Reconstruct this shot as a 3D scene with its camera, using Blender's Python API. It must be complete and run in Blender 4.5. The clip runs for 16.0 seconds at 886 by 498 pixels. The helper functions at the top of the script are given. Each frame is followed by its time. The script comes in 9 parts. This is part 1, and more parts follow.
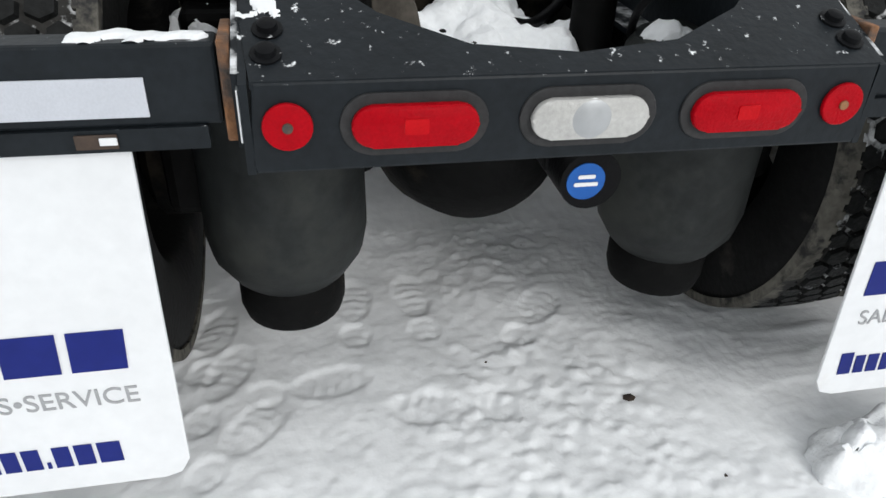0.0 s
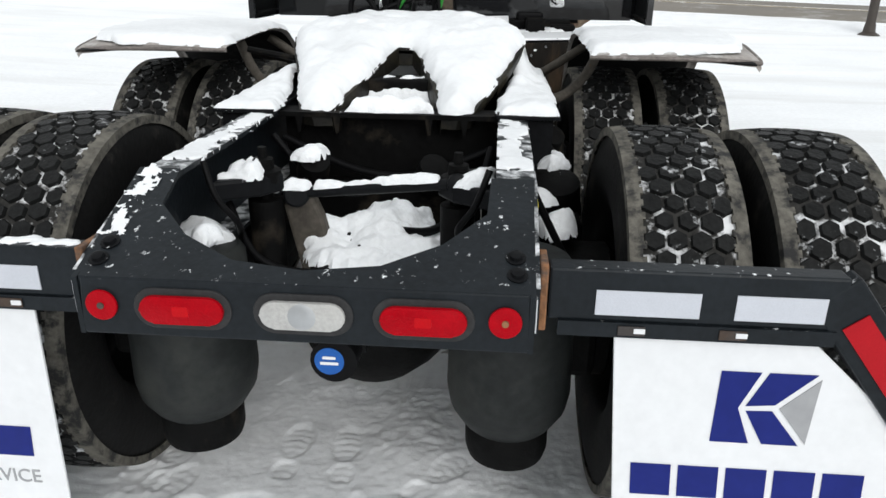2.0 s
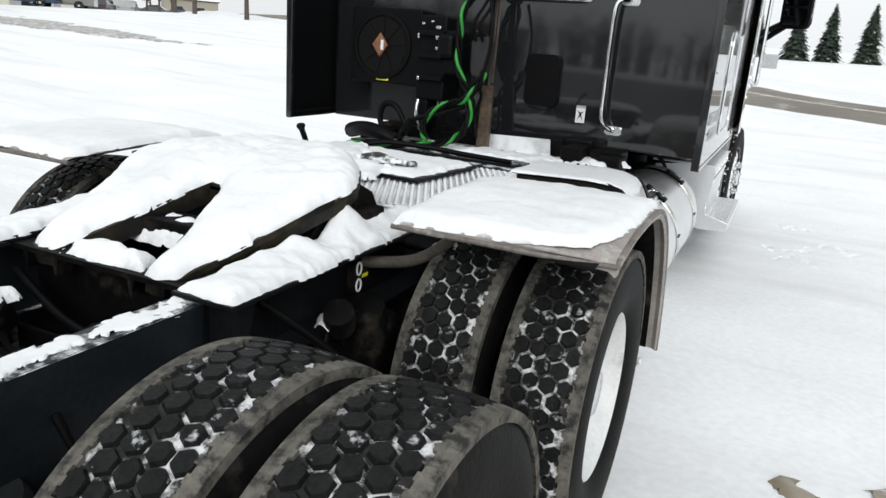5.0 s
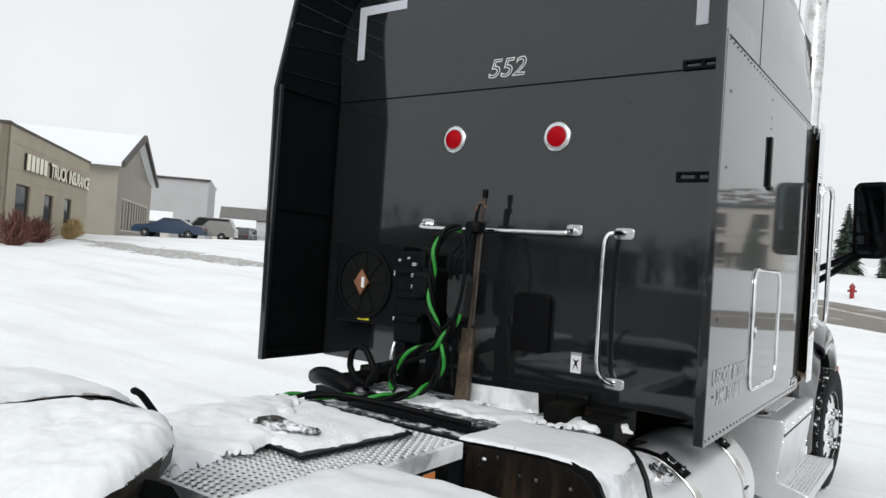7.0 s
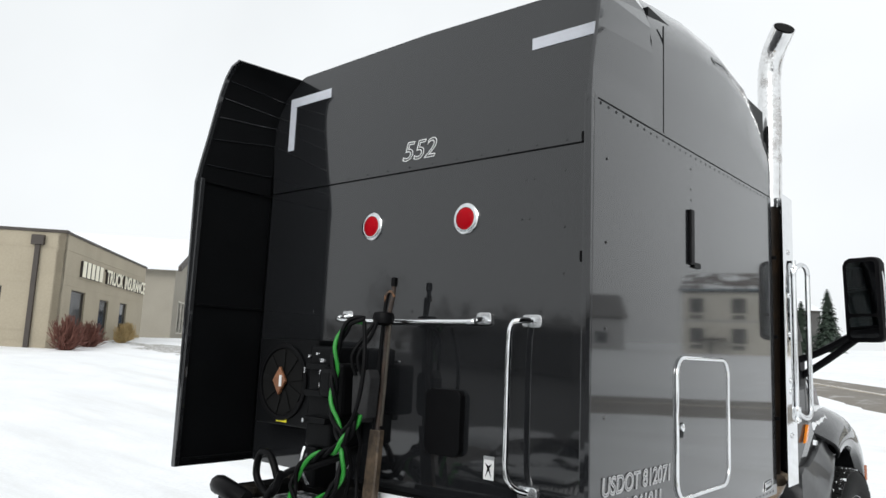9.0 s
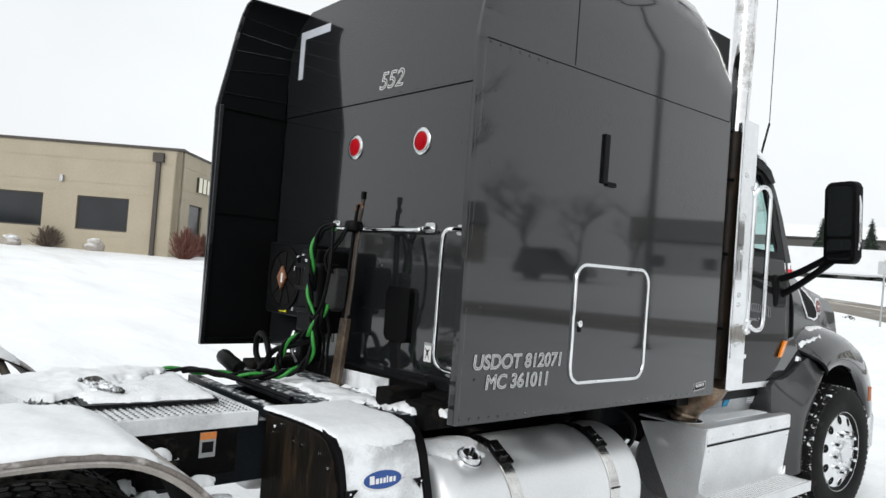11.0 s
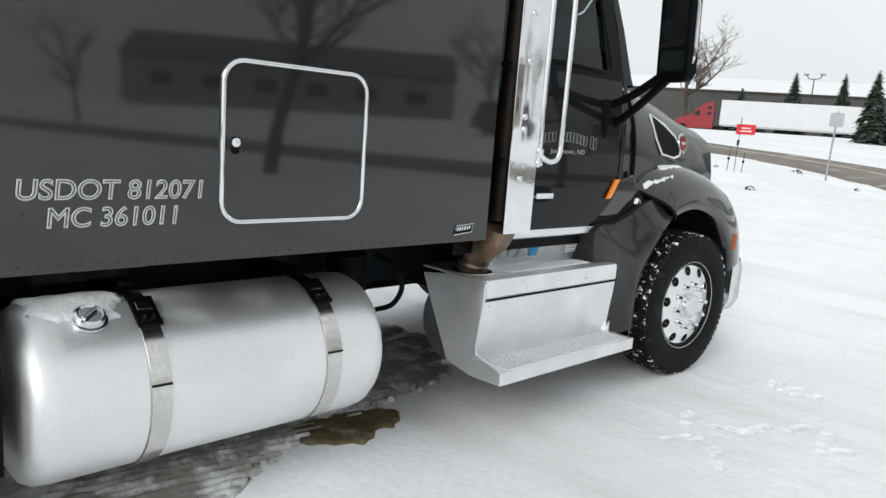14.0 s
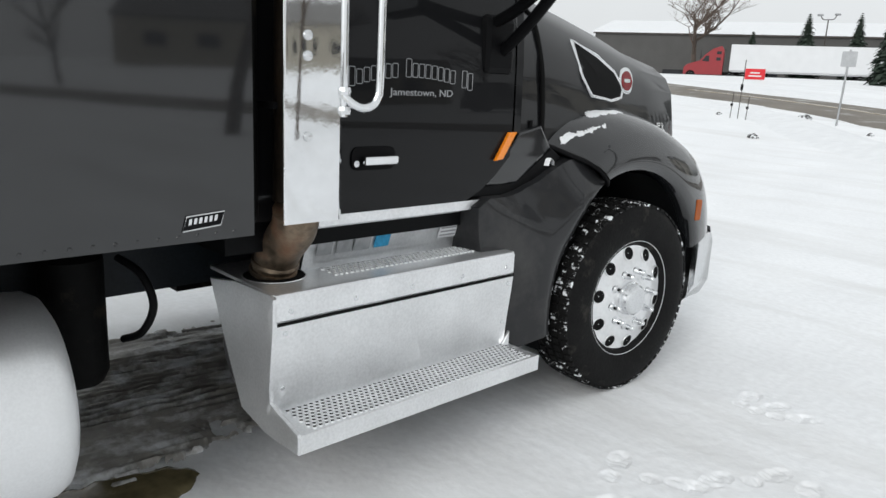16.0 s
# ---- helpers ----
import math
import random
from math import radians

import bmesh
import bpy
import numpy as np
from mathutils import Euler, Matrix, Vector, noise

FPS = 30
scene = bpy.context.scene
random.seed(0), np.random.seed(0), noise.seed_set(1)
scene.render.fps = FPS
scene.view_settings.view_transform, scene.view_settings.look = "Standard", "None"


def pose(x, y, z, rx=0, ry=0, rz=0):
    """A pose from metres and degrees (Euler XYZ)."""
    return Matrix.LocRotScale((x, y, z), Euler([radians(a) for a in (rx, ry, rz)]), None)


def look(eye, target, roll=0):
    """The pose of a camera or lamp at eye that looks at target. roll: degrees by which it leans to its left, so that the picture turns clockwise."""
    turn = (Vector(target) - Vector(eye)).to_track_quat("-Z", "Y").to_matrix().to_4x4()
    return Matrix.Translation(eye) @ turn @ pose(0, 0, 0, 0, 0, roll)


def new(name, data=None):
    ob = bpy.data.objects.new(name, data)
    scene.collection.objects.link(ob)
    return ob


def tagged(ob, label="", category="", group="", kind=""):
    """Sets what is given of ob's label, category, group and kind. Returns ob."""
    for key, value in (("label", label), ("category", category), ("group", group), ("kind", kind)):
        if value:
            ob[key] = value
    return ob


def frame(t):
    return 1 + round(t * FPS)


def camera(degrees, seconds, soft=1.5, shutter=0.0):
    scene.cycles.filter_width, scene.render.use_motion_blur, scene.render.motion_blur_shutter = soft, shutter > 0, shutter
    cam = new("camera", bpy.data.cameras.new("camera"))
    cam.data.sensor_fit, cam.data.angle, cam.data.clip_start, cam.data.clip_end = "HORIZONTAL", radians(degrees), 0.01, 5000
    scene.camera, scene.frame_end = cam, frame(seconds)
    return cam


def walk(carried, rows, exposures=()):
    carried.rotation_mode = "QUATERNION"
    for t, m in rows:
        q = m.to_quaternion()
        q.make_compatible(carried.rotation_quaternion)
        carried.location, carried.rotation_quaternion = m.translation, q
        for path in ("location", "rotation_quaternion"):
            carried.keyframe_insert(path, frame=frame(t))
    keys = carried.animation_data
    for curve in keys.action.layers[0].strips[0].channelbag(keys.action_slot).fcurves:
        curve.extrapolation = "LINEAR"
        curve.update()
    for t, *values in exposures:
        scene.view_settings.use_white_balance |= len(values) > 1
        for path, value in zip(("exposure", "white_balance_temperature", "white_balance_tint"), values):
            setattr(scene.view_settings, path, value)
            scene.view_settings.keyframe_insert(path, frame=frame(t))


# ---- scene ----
cam = camera(63.4, 16.0)
PATH = [
    (0, (-0.355, -0.808, 1.183), (0.007, 0.827, 0.09), 2.6),
    (0.5, (-0.255, -1.032, 1.232), (-0.032, 0.738, 0.327), 5.0),
    (1, (-0.105, -1.149, 1.298), (0.033, 0.651, 0.439), 3.4),
    (1.5, (0.14, -1.193, 1.38), (0.105, 0.639, 0.579), 2.2),
    (2, (0.344, -1.147, 1.413), (0.205, 0.713, 0.693), 0.7),
    (2.5, (0.564, -0.998, 1.438), (0.354, 0.865, 0.74), 0.5),
    (3, (0.798, -0.908, 1.439), (0.471, 0.941, 0.751), 2.2),
    (3.2, (0.919, -0.883, 1.448), (0.502, 0.944, 0.746), 2.5),
    (5.3, (1.656, -0.065, 1.649), (0.79, 1.671, 1.163), 4.5),
    (5.5, (1.686, 0.04, 1.652), (0.772, 1.765, 1.214), 4.5),
    (6, (1.712, 0.314, 1.685), (0.774, 2.055, 1.385), 5.1),
    (6.5, (1.792, 0.522, 1.728), (0.805, 2.257, 1.595), 3.5),
    (7, (1.981, 0.713, 1.768), (0.831, 2.349, 1.796), 3.8),
    (7.5, (2.049, 0.898, 1.745), (0.868, 2.506, 1.889), 3.6),
    (8, (2.091, 1.151, 1.789), (0.907, 2.744, 2.041), 4.1),
    (8.2, (2.137, 1.232, 1.804), (0.947, 2.815, 2.081), 3.3),
    (10.3, (3.058, 1.504, 1.786), (1.631, 2.895, 1.959), 5.2),
    (10.5, (3.161, 1.545, 1.786), (1.713, 2.917, 1.933), 5.5),
    (11, (3.36, 1.546, 1.756), (1.862, 2.87, 1.804), 4.4),
    (11.5, (3.536, 1.529, 1.706), (2.064, 2.881, 1.637), 4.39),
    (12, (3.675, 1.724, 1.685), (2.268, 3.135, 1.516), 3.10),
    (12.5, (3.747, 2.005, 1.688), (2.361, 3.428, 1.453), 3.28),
    (13, (3.660, 2.312, 1.669), (2.259, 3.714, 1.400), 2.51),
    (13.5, (3.607, 2.683, 1.655), (2.236, 4.109, 1.359), 1.98),
    (14, (3.582, 3.081, 1.641), (2.167, 4.455, 1.307), 4.38),
    (14.5, (3.436, 3.462, 1.624), (2.035, 4.837, 1.238), 2.99),
    (15, (3.335, 3.845, 1.599), (1.997, 5.270, 1.173), 0.31),
    (15.5, (3.295, 4.219, 1.618), (1.925, 5.599, 1.149), 2.76),
    (16, (3.205, 4.569, 1.604), (1.792, 5.909, 1.150), 2.80),
]
walk(cam, [(t, look(eye, target, roll)) for t, eye, target, roll in PATH], [(0, -0.04), (1, -0.08), (3, 0.0), (5.5, -0.07), (6, -0.14), (6.5, -0.16), (7, -0.16), (7.5, -0.17), (8, -0.06), (10.5, 0.0), (12, -0.02), (13.5, -0.14), (15, -0.2), (16, -0.25)])

# ---- world and light ----
world = bpy.data.worlds.new("world")
scene.world = world
world.use_nodes = True
wn, wl = world.node_tree.nodes, world.node_tree.links
wn.clear()
w_out = wn.new("ShaderNodeOutputWorld")
w_bg = wn.new("ShaderNodeBackground")
w_sky = wn.new("ShaderNodeTexSky")
w_sky.sky_type, w_sky.sun_disc = "NISHITA", False
w_sky.sun_elevation, w_sky.sun_rotation = radians(28), radians(160)
w_sky.air_density, w_sky.dust_density, w_sky.ozone_density = 1.0, 4.0, 1.0
w_hue = wn.new("ShaderNodeHueSaturation")
w_hue.inputs["Saturation"].default_value = 0.12
w_hue.inputs["Value"].default_value = 0.10
w_coord = wn.new("ShaderNodeTexCoord")
w_cloud = wn.new("ShaderNodeTexNoise")
w_cloud.inputs["Scale"].default_value, w_cloud.inputs["Detail"].default_value = 1.6, 5
w_ramp = wn.new("ShaderNodeMapRange")
w_ramp.inputs["From Min"].default_value, w_ramp.inputs["From Max"].default_value = 0.3, 0.7
w_ramp.inputs["To Min"].default_value, w_ramp.inputs["To Max"].default_value = 1.02, 1.2
w_grey = wn.new("ShaderNodeCombineColor")
w_add = wn.new("ShaderNodeMix")
w_add.data_type, w_add.blend_type = "RGBA", "MIX"
w_add.inputs["Factor"].default_value = 0.8
wl.new(w_coord.outputs["Generated"], w_cloud.inputs["Vector"])
wl.new(w_cloud.outputs["Fac"], w_ramp.inputs["Value"])
for ch in ("Red", "Green", "Blue"):
    wl.new(w_ramp.outputs["Result"], w_grey.inputs[ch])
wl.new(w_sky.outputs["Color"], w_hue.inputs["Color"])
wl.new(w_hue.outputs["Color"], w_add.inputs["A"])
wl.new(w_grey.outputs["Color"], w_add.inputs["B"])
w_tint = wn.new("ShaderNodeMix")
w_tint.data_type, w_tint.blend_type = "RGBA", "MULTIPLY"
w_tint.inputs["Factor"].default_value = 1.0
w_tint.inputs["B"].default_value = (0.965, 1.0, 1.02, 1)
wl.new(w_add.outputs["Result"], w_tint.inputs["A"])
wl.new(w_tint.outputs["Result"], w_bg.inputs["Color"])
w_bg.inputs["Strength"].default_value = 1.0
wl.new(w_bg.outputs["Background"], w_out.inputs["Surface"])

sun = new("sun", bpy.data.lights.new("sun", "SUN"))
sun.data.energy, sun.data.angle, sun.data.color = 1.15, radians(25), (1.0, 0.985, 0.96)
sun.matrix_world = look((15, -36, 21), (0, 0, 0))


# ---- materials ----
def surface(name, col, rough=0.5, metal=0.0, var=0.12, scale=6.0, bump=0.1, bscale=40.0, coat=0.0, second=None, spec=0.5):
    """A principled surface with noise in its colour at two scales and fine relief. second: (colour, scale, low, high, rough, up) laid over it in
    patches; up: only where the face looks up."""
    m = bpy.data.materials.new(name)
    m.use_nodes = True
    n, l = m.node_tree.nodes, m.node_tree.links
    p = n["Principled BSDF"]
    p.inputs["Roughness"].default_value, p.inputs["Metallic"].default_value = rough, metal
    p.inputs["Coat Weight"].default_value, p.inputs["Coat Roughness"].default_value = coat, 0.03
    p.inputs["Specular IOR Level"].default_value = spec
    tc = n.new("ShaderNodeTexCoord")
    big, fine = n.new("ShaderNodeTexNoise"), n.new("ShaderNodeTexNoise")
    for t, s, d in ((big, scale, 4), (fine, bscale, 6)):
        t.inputs["Scale"].default_value, t.inputs["Detail"].default_value = s, d
        l.new(tc.outputs["Object"], t.inputs["Vector"])
    add = n.new("ShaderNodeMath")
    add.operation = "ADD"
    l.new(big.outputs["Fac"], add.inputs[0])
    l.new(fine.outputs["Fac"], add.inputs[1])
    rng = n.new("ShaderNodeMapRange")
    rng.inputs["From Min"].default_value, rng.inputs["From Max"].default_value = 0.7, 1.3
    rng.inputs["To Min"].default_value, rng.inputs["To Max"].default_value = 1 - var, 1 + var
    l.new(add.outputs[0], rng.inputs["Value"])
    mul = n.new("ShaderNodeMix")
    mul.data_type, mul.blend_type = "RGBA", "MULTIPLY"
    mul.inputs["Factor"].default_value = 1.0
    mul.inputs["A"].default_value = (*col, 1)
    l.new(rng.outputs["Result"], mul.inputs["B"])
    colour = mul.outputs["Result"]
    if second:
        col2, s2, lo, hi, r2, up = second
        t2 = n.new("ShaderNodeTexNoise")
        t2.inputs["Scale"].default_value, t2.inputs["Detail"].default_value, t2.inputs["Roughness"].default_value = s2, 6, 0.65
        l.new(tc.outputs["Object"], t2.inputs["Vector"])
        edge = n.new("ShaderNodeMapRange")
        edge.inputs["From Min"].default_value, edge.inputs["From Max"].default_value = lo, hi
        l.new(t2.outputs["Fac"], edge.inputs["Value"])
        fac = edge.outputs["Result"]
        if up:
            geo, sep = n.new("ShaderNodeNewGeometry"), n.new("ShaderNodeSeparateXYZ")
            l.new(geo.outputs["Normal"], sep.inputs["Vector"])
            lift = n.new("ShaderNodeMapRange")
            lift.inputs["From Min"].default_value, lift.inputs["From Max"].default_value = 0.3, 0.8
            l.new(sep.outputs["Z"], lift.inputs["Value"])
            both = n.new("ShaderNodeMath")
            both.operation = "MULTIPLY"
            l.new(fac, both.inputs[0])
            l.new(lift.outputs["Result"], both.inputs[1])
            fac = both.outputs[0]
        lay = n.new("ShaderNodeMix")
        lay.data_type = "RGBA"
        lay.inputs["B"].default_value = (*col2, 1)
        l.new(fac, lay.inputs["Factor"])
        l.new(colour, lay.inputs["A"])
        colour = lay.outputs["Result"]
        rr = n.new("ShaderNodeMix")
        rr.data_type = "FLOAT"
        rr.inputs["A"].default_value, rr.inputs["B"].default_value = rough, r2
        l.new(fac, rr.inputs["Factor"])
        l.new(rr.outputs["Result"], p.inputs["Roughness"])
        if metal:
            mm = n.new("ShaderNodeMix")
            mm.data_type = "FLOAT"
            mm.inputs["A"].default_value, mm.inputs["B"].default_value = metal, 0.0
            l.new(fac, mm.inputs["Factor"])
            l.new(mm.outputs["Result"], p.inputs["Metallic"])
    l.new(colour, p.inputs["Base Color"])
    if bump:
        b = n.new("ShaderNodeBump")
        b.inputs["Strength"].default_value, b.inputs["Distance"].default_value = bump, 0.01
        l.new(fine.outputs["Fac"], b.inputs["Height"])
        l.new(b.outputs["Normal"], p.inputs["Normal"])
    return m


SNOW_COL = (0.86, 0.88, 0.9)
snow = surface("snow", (0.86, 0.875, 0.89), 0.75, var=0.06, scale=4, bump=0.55, bscale=70)
packed_snow = surface("wind-packed snow", (0.84, 0.855, 0.87), 0.6, var=0.05, scale=2.5, bump=0.16, bscale=45, second=((0.74, 0.755, 0.77), 2.2, 0.52, 0.72, 0.45, False))
snow_ground = surface("snow ground", (0.915, 0.93, 0.945), 0.7, var=0.07, scale=0.7, bump=0.4, bscale=22, second=((0.78, 0.785, 0.785), 0.9, 0.5, 0.72, 0.55, False))
slush = surface("slush", (0.30, 0.285, 0.26), 0.45, var=0.3, scale=3, bump=0.6, bscale=18, second=((0.75, 0.76, 0.77), 5, 0.48, 0.62, 0.7, False))
mud_water = surface("muddy water", (0.12, 0.10, 0.055), 0.12, var=0.3, scale=4, bump=0.05, bscale=20, second=((0.30, 0.27, 0.21), 2.5, 0.52, 0.7, 0.5, False))
wet_asphalt = surface("wet asphalt", (0.035, 0.034, 0.033), 0.45, var=0.3, scale=0.5, bump=0.2, bscale=20, second=((0.4, 0.4, 0.39), 0.55, 0.64, 0.74, 0.6, False))
brown_ice = surface("brown ice", (0.28, 0.235, 0.165), 0.25, var=0.25, scale=2.5, bump=0.15, bscale=14, second=((0.72, 0.72, 0.7), 6, 0.58, 0.68, 0.6, False))
asphalt = surface("asphalt", (0.19, 0.17, 0.145), 0.75, var=0.2, scale=0.4, bump=0.3, bscale=30, second=((0.5, 0.5, 0.49), 0.8, 0.55, 0.75, 0.7, False))
paint = surface("charcoal paint", (0.0105, 0.0112, 0.0125), 0.3, spec=0.06, var=0.08, scale=1.5, bump=0.012, bscale=300, coat=1.0)
paint.node_tree.nodes["Principled BSDF"].inputs["Coat IOR"].default_value = 1.63
paint.node_tree.nodes["Principled BSDF"].inputs["Coat Roughness"].default_value = 0.045
# darker, weaker-coated copy of the charcoal paint, standing in for dark reflections
dim_reflect_paint = surface("deep charcoal paint", (0.007, 0.0072, 0.008), 0.3, spec=0.06, var=0.08, scale=1.5, bump=0.01, bscale=300, coat=0.36)
paint_film = surface("charcoal paint under salt film", (0.018, 0.0185, 0.02), 0.35, spec=0.1, var=0.15, scale=3, bump=0.02, bscale=200, coat=0.45, second=((0.055, 0.054, 0.053), 2.5, 0.5, 0.78, 0.7, False))
paint_dark = surface("dark liner", (0.0042, 0.0045, 0.005), 0.4, spec=0.08, var=0.2, scale=4, bump=0.05, bscale=80)
frame_black = surface("frame black", (0.007, 0.0075, 0.0085), 0.42, spec=0.08, var=0.3, scale=9, bump=0.15, bscale=60, second=(SNOW_COL, 26, 0.66, 0.72, 0.8, True))
frame_grey = surface("frame grey", (0.0115, 0.0145, 0.0175), 0.4, spec=0.15, var=0.25, scale=8, bump=0.1, bscale=70, second=(SNOW_COL, 55, 0.625, 0.70, 0.8, True))
frame_dusted = surface("frame grey under a dusting of snow", (0.0115, 0.0145, 0.0175), 0.4, spec=0.15, var=0.25, scale=8, bump=0.1, bscale=70, second=((0.72, 0.735, 0.75), 19, 0.46, 0.64, 0.8, True))
bracket_steel = surface("weathered bracket steel", (0.075, 0.066, 0.055), 0.6, var=0.35, scale=10, bump=0.2, bscale=60, spec=0.2, second=((0.16, 0.09, 0.05), 7, 0.58, 0.7, 0.8, False))
snowy_grime = surface("snow-crusted grime", (0.03, 0.028, 0.025), 0.7, var=0.4, scale=12, bump=0.4, bscale=60, second=(SNOW_COL, 14, 0.48, 0.6, 0.8, False))
grime_black = surface("grimy black", (0.003, 0.003, 0.003), 0.6, spec=0.08, var=0.4, scale=7, bump=0.3, bscale=35, second=((0.035, 0.029, 0.022), 5, 0.55, 0.7, 0.8, False))
plastic_black = surface("black plastic", (0.004, 0.004, 0.0045), 0.42, spec=0.08, var=0.15, scale=12, bump=0.12, bscale=150)
rubber = surface("tyre rubber", (0.009, 0.009, 0.009), 0.62, spec=0.08, var=0.3, scale=9, bump=0.2, bscale=70, second=((0.05, 0.047, 0.042), 7, 0.58, 0.75, 0.8, False))
tread_rubber = surface("tread rubber", (0.013, 0.0135, 0.0135), 0.5, spec=0.08, var=0.4, scale=16, bump=0.3, bscale=90, second=((0.5, 0.51, 0.52), 24, 0.62, 0.72, 0.8, False))
groove = surface("snowy groove", (0.035, 0.034, 0.032), 0.7, var=0.5, scale=10, bump=0.3, bscale=60, spec=0.12, second=((0.76, 0.77, 0.78), 15, 0.50, 0.60, 0.8, False))
# each wheel carries its snow in other places
g_nodes, g_links = groove.node_tree.nodes, groove.node_tree.links
g_info, g_shift = g_nodes.new("ShaderNodeObjectInfo"), g_nodes.new("ShaderNodeVectorMath")
g_shift.operation = "MULTIPLY_ADD"
g_shift.inputs[1].default_value = (40, 40, 40)
g_coord = [k for k in g_nodes if k.type == "TEX_COORD"][0]
g_links.new(g_info.outputs["Random"], g_shift.inputs[0])
g_links.new(g_coord.outputs["Object"], g_shift.inputs[2])
for k in list(g_links):
    if k.from_node == g_coord and k.to_node.type == "TEX_NOISE":
        g_links.new(g_shift.outputs["Vector"], k.to_socket)
dusty_fender = surface("dusty fender metal", (0.33, 0.305, 0.285), 0.65, var=0.2, scale=8, bump=0.15, bscale=70, spec=0.25, second=((0.70, 0.70, 0.70), 9, 0.50, 0.66, 0.8, True))
dusty_edge = surface("dusty rolled metal", (0.17, 0.15, 0.138), 0.55, metal=0.2, var=0.35, scale=14, bump=0.15, bscale=80, spec=0.3, second=((0.46, 0.44, 0.42), 11, 0.54, 0.68, 0.8, False))
deep_brown = surface("sooty brown steel", (0.013, 0.009, 0.006), 0.5, var=0.5, scale=6, bump=0.1, bscale=60, spec=0.25, second=((0.03, 0.018, 0.009), 4, 0.52, 0.66, 0.6, False))
rust_streaked = surface("grime with brown streaks", (0.008, 0.0065, 0.005), 0.5, var=0.5, scale=6, bump=0.2, bscale=40, spec=0.15, second=((0.040, 0.025, 0.014), 7, 0.52, 0.70, 0.7, False))
streak_nodes = rust_streaked.node_tree
for tex in [k for k in streak_nodes.nodes if k.type == "TEX_NOISE"]:
    squash = streak_nodes.nodes.new("ShaderNodeMapping")
    squash.inputs["Scale"].default_value = (1.6, 1.0, 0.28)
    streak_nodes.links.new(tex.inputs["Vector"].links[0].from_socket, squash.inputs["Vector"])
    streak_nodes.links.new(squash.outputs["Vector"], tex.inputs["Vector"])
post_metal = surface("stained steel post", (0.085, 0.062, 0.042), 0.5, var=0.45, scale=9, bump=0.3, bscale=60, spec=0.3, second=((0.025, 0.018, 0.013), 6, 0.5, 0.62, 0.6, False))
canister_steel = surface("dark stained steel drum", (0.10, 0.10, 0.105), 0.45, metal=0.5, var=0.25, scale=6, bump=0.1, bscale=60, second=((0.06, 0.045, 0.035), 5, 0.52, 0.7, 0.7, False))
shoulder_dust = surface("dusty shoulder", (0.125, 0.118, 0.102), 0.85, var=0.35, scale=14, bump=0.3, bscale=60, spec=0.12, second=((0.03, 0.03, 0.03), 16, 0.48, 0.60, 0.7, False))
grommet_grey = surface("grey rubber", (0.03, 0.03, 0.031), 0.6, var=0.2, scale=30, bump=0.1, bscale=120, spec=0.2)
steer_rubber = surface("snow-flecked tread", (0.01, 0.01, 0.01), 0.55, spec=0.1, var=0.3, scale=20, bump=0.25, bscale=90, second=(SNOW_COL, 20, 0.575, 0.62, 0.8, False))
greasy_steel = surface("greasy steel", (0.008, 0.0075, 0.006), 0.45, spec=0.2, var=0.4, scale=9, bump=0.2, bscale=50, second=((0.036, 0.031, 0.018), 6, 0.5, 0.68, 0.6, False))
amber_dull = surface("dull amber lens", (0.36, 0.09, 0.02), 0.3, var=0.15, scale=30, bump=0.1, bscale=200, spec=0.2)
air_bag = surface("bellows rubber", (0.017, 0.019, 0.019), 0.55, spec=0.15, var=0.3, scale=6, bump=0.12, bscale=40, second=((0.05, 0.052, 0.046), 3, 0.48, 0.8, 0.8, False))
chrome = surface("chrome", (0.78, 0.79, 0.8), 0.05, metal=1.0, var=0.05, scale=4, bump=0.02, bscale=20)
chrome_dull = surface("dull chrome", (0.72, 0.73, 0.74), 0.22, metal=1.0, var=0.1, scale=6, bump=0.05, bscale=60)
alu = surface("brushed aluminium", (0.80, 0.81, 0.82), 0.40, metal=0.72, var=0.06, scale=3, bump=0.05, bscale=120, second=((0.74, 0.75, 0.76), 3, 0.50, 0.78, 0.6, False))
alu_step = surface("step aluminium", (0.80, 0.81, 0.82), 0.34, metal=0.8, var=0.10, scale=5, bump=0.08, bscale=90, second=((0.74, 0.755, 0.77), 7, 0.58, 0.74, 0.6, False))
alu_snow = surface("snowy aluminium", (0.74, 0.75, 0.76), 0.45, metal=0.7, var=0.1, scale=5, bump=0.15, bscale=70, second=(SNOW_COL, 5, 0.44, 0.58, 0.75, False))
steel_band = surface("stainless band", (0.66, 0.65, 0.63), 0.2, metal=1.0, var=0.12, scale=5, bump=0.03, bscale=60)
stack_chrome = surface("sooty chrome", (0.8, 0.8, 0.8), 0.1, metal=1.0, var=0.1, scale=5, bump=0.03, bscale=20, second=((0.10, 0.075, 0.055), 2.6, 0.56, 0.72, 0.5, False))
sticker_blue = surface("sticker blue", (0.05, 0.30, 0.52), 0.5, var=0.25, scale=60, bump=0.0, spec=0.1)
snowy_shingle = surface("snowy shingle", (0.17, 0.165, 0.16), 0.85, var=0.2, scale=2, bump=0.3, bscale=12, second=(SNOW_COL, 0.10, 0.30, 0.34, 0.8, False))
slate_teal = surface("slate teal fascia", (0.06, 0.10, 0.12), 0.6, var=0.1, scale=2, bump=0.05)
motel_roof = surface("brown snowy shingle", (0.085, 0.062, 0.05), 0.85, var=0.25, scale=2, bump=0.3, bscale=12, second=(SNOW_COL, 0.5, 0.50, 0.56, 0.8, False))
